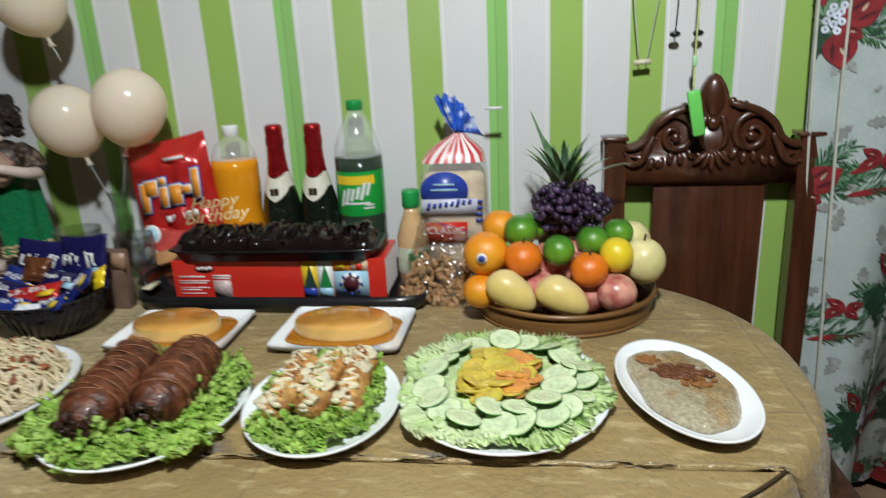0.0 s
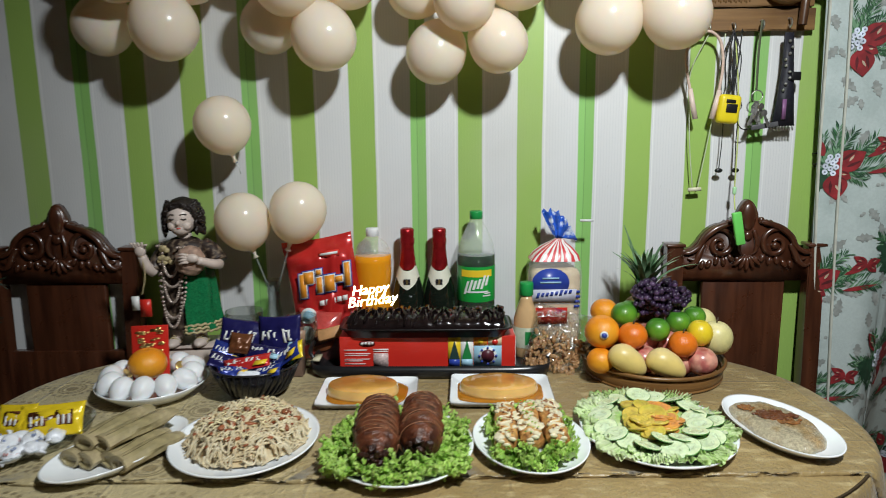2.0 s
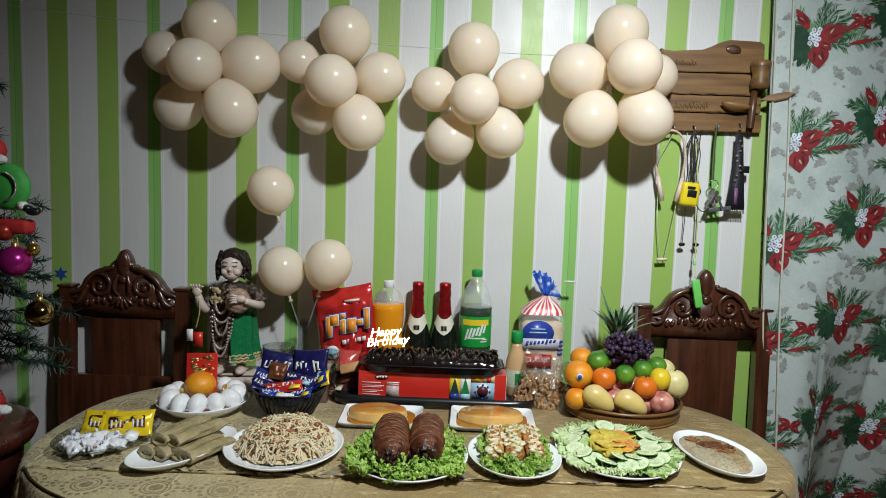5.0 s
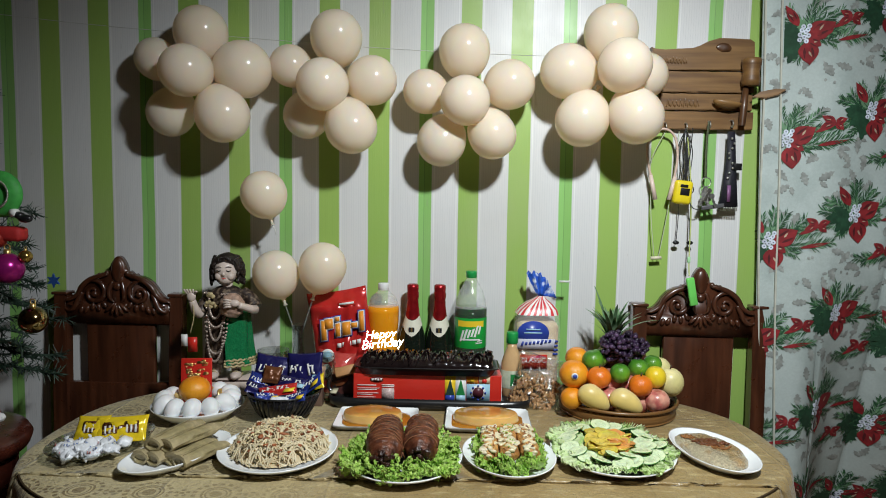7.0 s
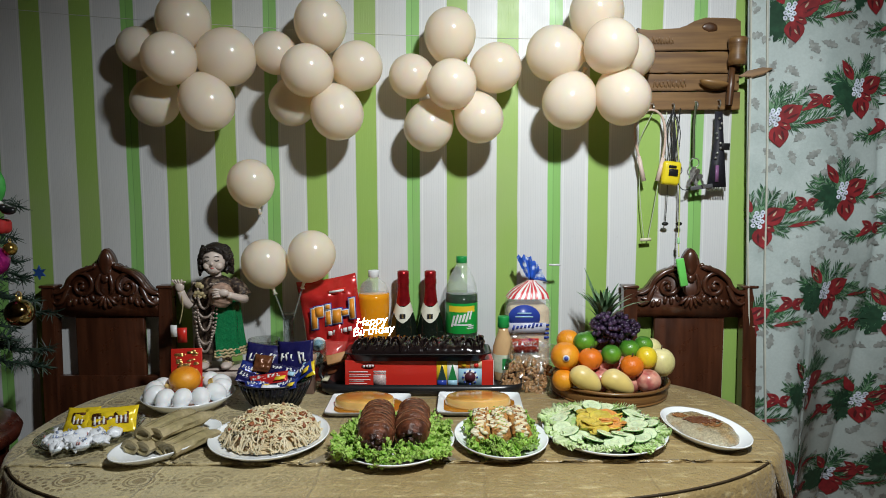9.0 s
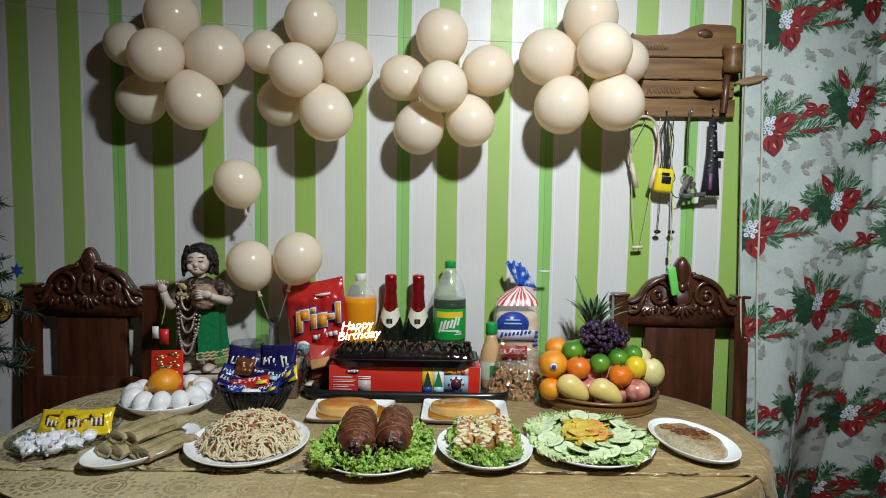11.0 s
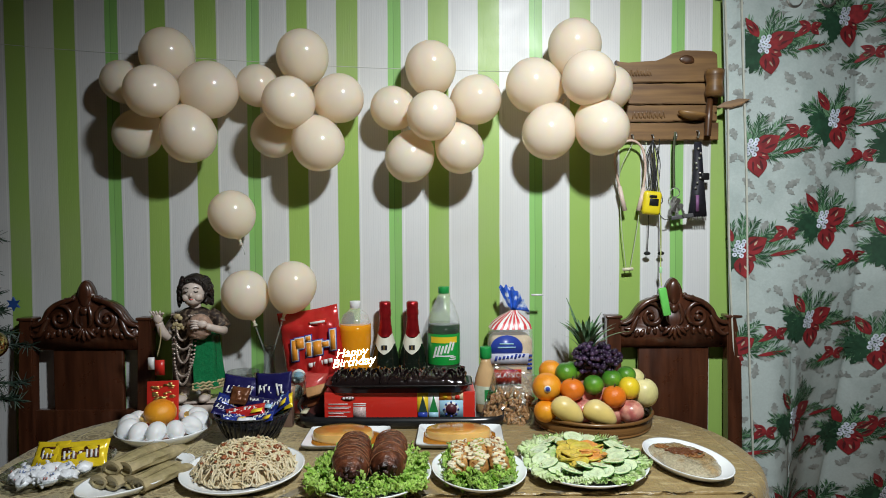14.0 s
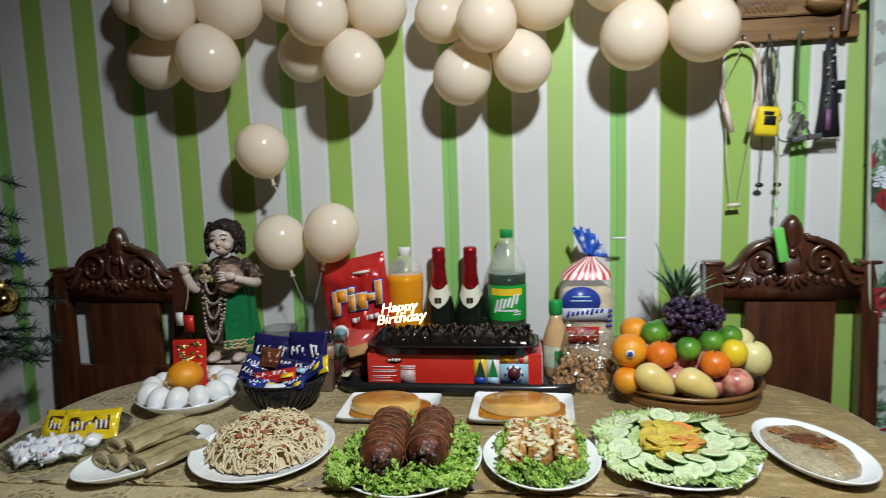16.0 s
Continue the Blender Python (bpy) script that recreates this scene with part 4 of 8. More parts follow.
# ---- pasta ----
def pasta_plate():
    plate("large white oval plate heaped with creamy pasta", -0.700, 0.690, 0.124, 0.138, 0)
    t = thing("pasta_heap", "creamy pasta heap with ham bits and grated cheese", "pasta", (-0.700, 0.705, CLOTH_Z + 0.008))
    rnd = random.Random(11)
    def top(x, y):
        q = (x / 0.098) ** 2 + (y / 0.105) ** 2
        return 0.045 * max(0.0, 1 - q) ** 0.55 * (1 + 0.34 * noise.noise(Vector((x * 34, y * 34, 3)))) + 0.002
    bm = bmesh.new()
    lathe([(0, 0.038), (0.25, 0.037), (0.45, 0.033), (0.65, 0.025), (0.82, 0.014), (0.95, 0.004), (1.0, 0.0)], 40, bm, 0.096, 0.103)
    for v in bm.verts:
        v.co.z += 0.004 * noise.noise(v.co * 60)
    part("core", bm, PASTA, t)
    strands = bmesh.new()
    for k in range(620):
        a, d = rnd.uniform(0, 6.283), math.sqrt(rnd.random())
        x, y = 0.097 * d * math.cos(a), 0.104 * d * math.sin(a)
        h = rnd.uniform(0, 6.283)
        pts, bend = [], rnd.uniform(-3.2, 3.2)
        n, step = rnd.choice((5, 7, 9)), rnd.uniform(0.0035, 0.0070)
        loft = rnd.uniform(0.0, 0.007)
        for i in range(n):
            pts.append((x, y, top(x, y) + 0.001 + loft * math.sin(math.pi * i / (n - 1)) + 0.003 * math.sin(i * 1.3 + k) + 0.004 * rnd.random() * (k % 3 == 0)))
            h += bend / n
            if (x / 0.104) ** 2 + (y / 0.112) ** 2 > 0.95:
                h = math.atan2(-y, -x) + 1.1
            x += step * math.cos(h)
            y += step * math.sin(h)
        tube(pts, rnd.uniform(0.0013, 0.0023), 6, strands, cap=False)
    tagged(part("pasta_strand", strands, PASTA, t), kind="stuff")
    bits = bmesh.new()
    for k in range(120):
        a, d = rnd.uniform(0, 6.283), rnd.random() ** 0.6 * 0.95
        x, y = 0.092 * d * math.cos(a), 0.1 * d * math.sin(a)
        m = Euler((rnd.uniform(-0.5, 0.5), rnd.uniform(-0.5, 0.5), rnd.uniform(0, 6))).to_matrix().to_4x4()
        s = rnd.uniform(0.003, 0.0100)
        ball(bits, (x, y, top(x, y) + 0.005), (s, s * rnd.uniform(0.3, 0.7), s * 0.40), 2, m, noise_amp=0.5, noise_scale=190, seed=k)
    tagged(part("ham", bits, HAM, t, "red-brown ham and tomato bits"), kind="stuff")
    shreds = bmesh.new()
    for k in range(170):
        a, d = rnd.uniform(0, 6.283), rnd.random() ** 0.7 * 0.8
        x, y = 0.09 * d * math.cos(a), 0.1 * d * math.sin(a)
        h = rnd.uniform(0, 6.28)
        z = top(x, y) + 0.006
        tube([(x, y, z), (x + 0.006 * math.cos(h), y + 0.006 * math.sin(h), z + 0.001), (x + 0.012 * math.cos(h + 0.4), y + 0.012 * math.sin(h + 0.4), z - 0.001)], 0.0012, 5, shreds)
    tagged(part("grated_cheese", shreds, CHEESE, t, "pale yellow grated cheese"), kind="stuff")


pasta_plate()


# ---- fried rolls with cream ----
def roll_plate():
    plate("white plate with faint floral rim under fried rolls", -0.213, 0.688, 0.097, 0.124, 8)
    lettuce_bed("lettuce_garnish", "curly green lettuce around fried rolls", -0.213, 0.685, 0.056, 0.094, 18, 0.046, 0.048, z=0.010, curl=0.030, frill=0.0062, seed=21, at_centre=0.62)
    lettuce_bed("lettuce_garnish", "inner curly green lettuce under fried rolls", -0.213, 0.690, 0.050, 0.088, 9, 0.046, 0.050, z=0.012, curl=0.034, frill=0.0062, seed=33, at_centre=0.45)
    rnd = random.Random(4)
    for k in range(3):
        x = -0.259 + 0.044 * k
        t = thing("fried_roll", "golden fried roll topped with cream dressing", "fried roll", pose(x, 0.628 + 0.006 * k, CLOTH_Z + 0.031, 3, 0, -4 + 3 * k), group="fried rolls")
        bm, rings, n = bmesh.new(), [], 26
        for i in range(n + 1):
            u = i / n
            end = 1 - max(0, abs(2 * u - 1) - 0.86) / 0.14 * 0.5
            ring = []
            for q in range(18):
                a = 2 * math.pi * q / 18
                p = Vector((0.0195 * end * math.cos(a), u * 0.128, 0.0175 * end * math.sin(a)))
                ring.append(bm.verts.new(p * 1.0 + Vector((p.x, 0, p.z)) * 0.16 * noise.noise(p * 70 + Vector((k * 5, 0, 0)))))
            rings.append(ring)
        for p, q in zip(rings, rings[1:]):
            for i in range(18):
                bm.faces.new((p[i], p[(i + 1) % 18], q[(i + 1) % 18], q[i]))
        bm.faces.new(rings[0][::-1]), bm.faces.new(rings[-1])
        part("crust", bm, CRUST, t)
        cream = bmesh.new()
        zig = [(0.013 * math.sin(i * 2.2 + k) * rnd.uniform(0.6, 1.1), 0.004 + 0.120 * i / 15, 0.0175 - 0.003 * abs(math.sin(i * 2.2 + k))) for i in range(16)]
        line = spline(zig, 4)
        tube(line, [rnd.uniform(0.0018, 0.0058) for _ in line], 9, cream, flat=0.6)
        for i in range(9):
            xx = rnd.uniform(-0.014, 0.014)
            ball(cream, (xx, rnd.uniform(0.005, 0.122), 0.0165 - abs(xx) * 0.4), (rnd.uniform(0.006, 0.012), rnd.uniform(0.007, 0.015), 0.0032), 3, noise_amp=0.7, noise_scale=170, seed=i + 40 * k)
        for i in range(3):
            ball(cream, (rnd.uniform(-0.01, 0.01), 0.001, 0.013 - 0.005 * i), (0.007, 0.003, 0.004), 2, noise_amp=0.3, noise_scale=150, seed=i)
        tagged(part("cream", cream, CREAM, t, "pale cream dressing"), kind="stuff")
        flecks = bmesh.new()
        for i in range(26):
            ball(flecks, (rnd.uniform(-0.012, 0.012), rnd.uniform(0.005, 0.122), 0.0195), (0.0022, 0.0016, 0.0012), 1)
        part("herb_flecks", flecks, LETTUCE if k % 2 else HAM, t)


roll_plate()


# ---- cucumber salad ----
def cucumber_mesh(r, seed):
    """A thin slice: pale flesh, a wetter seed core in three lobes, dark skin at the rim."""
    bm = bmesh.new()
    lathe([(0.58 * r, 0.0021), (0.78 * r, 0.0022), (0.93 * r, 0.0021), (0.955 * r, 0.0019)], 28, bm)
    n0 = len(bm.faces)
    lathe([(0.955 * r, 0.0019), (r, 0.0015), (r, 0.0008), (0.96 * r, 0.0004), (0, 0.0004)], 28, bm)
    n1 = len(bm.faces)
    lathe([(0, 0.0016), (0.30 * r, 0.0017), (0.50 * r, 0.0018), (0.58 * r, 0.0021)], 28, bm)
    n2 = len(bm.faces)
    for i in range(15):
        a = 2 * math.pi * (i // 5) / 3 + (i % 5 - 2) * 0.28 + seed
        m = Matrix.Rotation(a, 4, "Z")
        ball(bm, (0.40 * r * math.cos(a), 0.40 * r * math.sin(a), 0.0018), (0.0026, 0.0010, 0.0006), 1, m)
    bm.faces.ensure_lookup_table()
    for f in bm.faces[n0:n1]:
        f.material_index = 1
    for f in bm.faces[n1:n2]:
        f.material_index = 2
    return put_mesh("cucumber_slice", bm, [CUKE, CUKE_SKIN, mat("cucumber_seed_core", (0.66, 0.765, 0.46), 0.18, vary=0.15, scale=160, sss=0.2, coat=0.4)])


def salad_plate():
    plate("large white oval plate under the cucumber salad", 0.012, 0.728, 0.132, 0.148)
    lettuce_bed("salad_lettuce", "pale green lettuce leaves lining the salad plate", 0.012, 0.730, 0.118, 0.138, 15, 0.066, 0.096, z=0.020, material=PALE_LETTUCE, curl=0.008, frill=0.0040, seed=51, at_centre=0.50)
    rnd = random.Random(8)
    cuts = [cucumber_mesh(0.0232, 0.7 * q) for q in range(3)]
    for ring, (count, k, tilt) in enumerate(((19, 0.765, 13), (13, 0.56, 10))):
        for i in range(count):
            a = 2 * math.pi * (i + 0.3 * ring) / count + rnd.uniform(-0.06, 0.06)
            if ring and (math.sin(a) > 0.35 or math.cos(a) < -0.2):
                continue
            x, y = 0.012 + 0.125 * k * math.cos(a), 0.730 + 0.140 * k * math.sin(a)
            lie = 9 if i % 2 else -4
            ob = new("cucumber_slice", cuts[i % 3])
            ob.matrix_basis = pose(x, y, CLOTH_Z + 0.0265 + 0.004 * ring + 0.0025 * (i % 2) + rnd.uniform(0, 0.002), tilt * math.sin(a) + lie * math.cos(a) + rnd.uniform(-5, 5), -tilt * math.cos(a) + lie * math.sin(a) + rnd.uniform(-5, 5), rnd.uniform(0, 360)) @ Matrix.Diagonal((rnd.uniform(0.88, 1.08), rnd.uniform(0.80, 1.0), 1, 1))
            tagged(ob, "thin cucumber slice with dark green skin", "cucumber slice", "cucumber slices")
    mid = thing("lettuce_leaf", "flat pale lettuce leaf under the tomatoes", "lettuce", (0.010, 0.732, CLOTH_Z + 0.015))
    bm = lathe([(0, 0.009), (0.5, 0.008), (0.8, 0.005), (1.0, 0.001), (0.95, -0.004), (0, -0.004)], 40, sx=0.095, sy=0.110)
    for v in bm.verts:
        v.co.z += 0.002 * noise.noise(v.co * 60)
    part("leaf", bm, PALE_LETTUCE, mid)
    slices = []
    for j in range(4):
        bm = bmesh.new()
        lathe([(0, 0.0045), (0.010, 0.0042), (0.012, 0.0030), (0.0155, 0.0028), (0.0185, 0.0042), (0.020, 0.003), (0.020, 0.001), (0.018, 0), (0, 0)], 20, bm, 1.15 if j % 2 else 0.95, 0.9)
        for v in bm.verts:
            v.co.z += 0.0012 * noise.noise(v.co * 130 + Vector((j, 0, 0)))
        slices.append(put_mesh("tomato_slice", bm, TOMATO_RED if j == 3 else TOMATO))
    for i in range(46):
        a, d = rnd.uniform(0, 6.283), math.sqrt(rnd.random())
        x, y = 0.006 + 0.052 * d * math.cos(a), 0.738 + 0.060 * d * math.sin(a)
        red = x > 0.012 and rnd.random() < 0.7
        ob = new("tomato_slice", slices[3] if red else slices[i % 3])
        ob.matrix_basis = pose(x, y, CLOTH_Z + 0.025 + 0.009 * (1 - d) + rnd.uniform(0, 0.005), rnd.uniform(-24, 24), rnd.uniform(-24, 24), rnd.uniform(0, 360)) @ Matrix.Scale(rnd.uniform(0.72, 1.08), 4)
        tagged(ob, "glossy orange tomato slice" if red else "glossy yellow tomato slice", "tomato slice", "tomato slices")


salad_plate()


# ---- rice cake ----
def rice_plate():
    plate("white oval plate holding a sticky rice cake", 0.233, 0.742, 0.076, 0.128, 12)
    t = thing("rice_cake", "brown sticky rice cake with dark caramel topping", "rice cake", pose(0.233, 0.750, CLOTH_Z + 0.006, 0, 0, 12))
    bm = lathe([(0, 0.017), (0.4, 0.0165), (0.7, 0.015), (0.9, 0.012), (0.99, 0.006), (1.0, 0.0), (0, 0)], 64, sx=0.060, sy=0.098)
    bmesh.ops.subdivide_edges(bm, edges=[e for e in bm.edges if e.calc_length() > 0.012], cuts=3, use_grid_fill=True)
    for v in bm.verts:
        n = noise.noise(v.co * 40)
        v.co.x *= 1 + 0.22 * noise.noise(Vector((v.co.x * 22, v.co.y * 22, 5)))
        v.co.y *= 1 + 0.12 * noise.noise(Vector((v.co.x * 24, v.co.y * 20, 8)))
        v.co.z += (0.0035 * n + 0.0018 * noise.noise(v.co * 170)) * (1 if v.co.z > 0.003 else 0)
    part("rice", bm, RICE, t)
    bm = bmesh.new()
    rnd = random.Random(5)
    for i in range(80):
        a = rnd.uniform(0, 6.28)
        d = rnd.random() ** 0.7
        ball(bm, (0.004 + 0.034 * d * math.cos(a), 0.012 + 0.020 * d * math.sin(a) - 0.25 * (0.034 * d * math.cos(a)), 0.0180), (rnd.uniform(0.003, 0.008), rnd.uniform(0.002, 0.005), 0.0024), 2, noise_amp=0.5, noise_scale=150, seed=i)
    stain = bmesh.new()
    for i in range(90):
        a, d = rnd.uniform(0, 6.28), rnd.random() ** 0.6
        cx, cy, w = ((0.016, -0.010, 0.020), (-0.022, 0.056, 0.014), (0.0, 0.006, 0.028))[i % 3]
        ball(stain, (cx + w * d * math.cos(a), cy + w * d * math.sin(a), 0.0165), (rnd.uniform(0.003, 0.006), rnd.uniform(0.003, 0.006), 0.0016), 2, noise_amp=0.5, noise_scale=150, seed=i)
    part("syrup_patch", stain, mat("amber_latik_syrup", (0.26, 0.105, 0.032), 0.16, vary=0.4, scale=120, bump=0.6, coat=0.5), t, "amber brown syrup patches")
    part("topping", bm, CARAMEL_TOP, t, "dark caramel curd topping")


rice_plate()


# ---- custards ----
def flan(x0, x1, y0, y1, k):
    cx, cy, w, d = (x0 + x1) / 2, (y0 + y1) / 2, x1 - x0, y1 - y0
    ob = thing("square_plate", "white rectangular plate with grey edge under custard", "plate", (cx, cy, CLOTH_Z), turn=1.0 - 2 * k, group="custard plates")
    bm = lathe([(0, 0.004), (0.40, 0.004), (0.46, 0.010), (0.492, 0.0135)], 72, sx=w, sy=d, power=22)
    part("plate", bm, CHINA, ob)
    bm = lathe([(0.492, 0.0135), (0.50, 0.013), (0.495, 0.010), (0.45, 0.003), (0.40, 0.0), (0, 0.0)], 72, sx=w, sy=d, power=22)
    part("plate_edge", bm, STONE_EDGE, ob, "grey outer edge")
    t = thing("custard", "oval caramel custard on a rectangular plate" if k else "oval caramel custard with amber syrup on a plate", "custard", (cx + (-0.004 if k else -0.012), cy + 0.006, CLOTH_Z + 0.0045), group="caramel custards")
    bm = lathe([(0, 0), (1.0, 0), (1.01, 0.006), (0.97, 0.018), (0.945, 0.0205)], 48, sx=0.080 if k else 0.073, sy=0.052)
    part("custard_body", bm, FLAN, t)
    bm = lathe([(0.945, 0.0205), (0.90, 0.0214), (0.5, 0.0216), (0, 0.0216)], 48, sx=0.080 if k else 0.073, sy=0.052)
    part("caramel_top", bm, FLAN_TOP, t, "glossy caramel top")
    bm = lathe([(0, 0.0015), (0.92, 0.0015), (0.985, 0.0008), (1.0, 0.0)], 48, sx=0.091 if k else 0.084, sy=0.062, power=3.5)
    for v in bm.verts:
        v.co.x += 0.006 * noise.noise(Vector((v.co.x * 20, v.co.y * 20, k * 3.0)))
    part("syrup", bm, SYRUP, t, "amber caramel syrup", at=pose(0.0 if k else 0.010, 0, 0.0005))


flan(-0.617, -0.417, 0.834, 0.982, 0)
flan(-0.351, -0.144, 0.838, 0.998, 1)


# ---- leaf-wrapped rolls ----
def husk_rolls():
    plate("white oval plate with leaf-wrapped rice rolls", -0.902, 0.655, 0.072, 0.128, -28)
    rnd = random.Random(2)
    spots = [(-0.040, 0.004, 0.030, 3), (-0.008, 0.0, 0.029, -2), (0.022, 0.010, 0.029, 2), (0.046, 0.026, 0.028, -6), (-0.022, 0.010, 0.056, 4), (0.010, 0.014, 0.054, -5)]
    for i, (u, v, z, da) in enumerate(spots):
        t = thing("leaf_wrapped_roll", "pale brown leaf-wrapped rice roll", "rice roll", pose(-0.897, 0.656, CLOTH_Z + z - 0.010, 0, 0, -22 + da) @ pose(1.08 * u, v - 0.070 + 0.006 * (i % 3), 0), group="leaf-wrapped rolls")
        n, bm, rings = 18, bmesh.new(), []
        ln = rnd.uniform(0.118, 0.150)
        for k in range(n + 1):
            w = k / n
            r = 0.0192 * (0.90 + 0.12 * math.sin(math.pi * w)) * (1 + 0.22 * max(0, 0.14 - w) / 0.14 - 0.25 * max(0, w - 0.8) / 0.2)
            flat = 0.70 - 0.25 * max(0, w - 0.8) / 0.2
            rings.append([bm.verts.new(((r + 0.0058 * noise.noise(Vector((q * 0.8, k * 0.25, i * 3.1)))) * math.cos(2 * math.pi * q / 14), w * ln, r * flat * math.sin(2 * math.pi * q / 14) + 0.001 * math.sin(w * 9 + i))) for q in range(14)])
        for p, q in zip(rings, rings[1:]):
            for k in range(14):
                bm.faces.new((p[k], p[(k + 1) % 14], q[(k + 1) % 14], q[k]))
        bm.faces.new(rings[-1])
        inner = [bm.verts.new((v0.co.x * 0.74 + 0.0015, -0.001, v0.co.z * 0.70 - 0.001)) for k, v0 in enumerate(rings[0])]
        deep = [bm.verts.new((v0.co.x * 0.62, 0.004, v0.co.z * 0.22 - 0.002)) for v0 in rings[0]]
        for k in range(14):
            bm.faces.new((rings[0][(k + 1) % 14], rings[0][k], inner[k], inner[(k + 1) % 14]))
            bm.faces.new((inner[(k + 1) % 14], inner[k], deep[k], deep[(k + 1) % 14]))
        bm.faces.new(deep[::-1])
        part("wrap", bm, HUSK, t, smooth=False)
        bm = bmesh.new()
        tube([(0.0186 * math.cos(a), 0.006 + 0.80 * ln * w, 0.0150 * math.sin(a)) for w, a in [(q / 14, 1.2 + 0.5 * q / 14) for q in range(15)]], 0.0012, 5, bm, flat=0.4)
        part("leaf_fold", bm, HUSK, t)


husk_rolls()


# ---- sweets in small packs ----
def pillow(w, h, t, n=10, crimp=0.012, seed=0.0, rumple=0.10, pinch=0.05):
    """A filled foil pack, flat in x, z with crimped ends."""
    bm = bmesh.new()
    sides = []
    for side in (-1, 1):
        grid = []
        for j in range(n + 1):
            v = 2 * j / n - 1
            row = []
            for i in range(n + 1):
                u = 2 * i / n - 1
                puff = max(0, 1 - abs(u) ** 2.6) ** 0.55 * max(0, 1 - (abs(v) / (1 - 2 * crimp / h if abs(v) < 1 else 1)) ** 3.5 if abs(v) < 1 - 2 * crimp / h else 0) ** 0.6
                wr = rumple * t * noise.noise(Vector((u * 3 + seed, v * 4, side * 2 + seed)))
                row.append(bm.verts.new((u * w / 2 * (1 - pinch * (1 - v * v)), side * (t / 2 * puff + 0.0006) + wr * (0.3 + puff), v * h / 2 + (0.6 * pinch * h * (u * u - 1) * abs(v) ** 3 * (1 if v > 0 else -1)))))
            grid.append(row)
        sides.append(grid)
        for p, q in zip(grid, grid[1:]):
            for i in range(n):
                bm.faces.new((p[i], p[i + 1], q[i + 1], q[i]) if side < 0 else (p[i + 1], p[i], q[i], q[i + 1]))
    a, b = sides
    for i in range(n):
        bm.faces.new((a[0][i + 1], a[0][i], b[0][i], b[0][i + 1]))
        bm.faces.new((a[n][i], a[n][i + 1], b[n][i + 1], b[n][i]))
        bm.faces.new((a[i][0], a[i + 1][0], b[i + 1][0], b[i][0]))
        bm.faces.new((a[i + 1][n], a[i][n], b[i][n], b[i + 1][n]))
    bmesh.ops.recalc_face_normals(bm, faces=bm.faces)
    return bm


def blob_print(shapes, y):
    """Flat printed shapes on a pack's face: (x, z, w, h, lean)."""
    bm = bmesh.new()
    for x, z, w, h, lean in shapes:
        c = [(-w / 2, -h / 2), (w / 2, -h / 2), (w / 2, h / 2), (-w / 2, h / 2)]
        vs = [(x + a + lean * b, z + b) for a, b in c]
        front = [bm.verts.new((p, y, q)) for p, q in vs]
        back = [bm.verts.new((p, y + 0.0012, q)) for p, q in vs]
        bm.faces.new(front)
        for i in range(4):
            bm.faces.new((front[i], back[i], back[(i + 1) % 4], front[(i + 1) % 4]))
    return bm


def disc_print(x, z, r, y, sx=1.0, seg=24):
    bm = bmesh.new()
    vs = [bm.verts.new((x + sx * r * math.cos(2 * math.pi * i / seg), y, z + r * math.sin(2 * math.pi * i / seg))) for i in range(seg)]
    bk = [bm.verts.new((v.co.x, y + 0.0012, v.co.z)) for v in vs]
    bm.faces.new(vs)
    for i in range(seg):
        bm.faces.new((vs[i], bk[i], bk[(i + 1) % seg], vs[(i + 1) % seg]))
    return bm


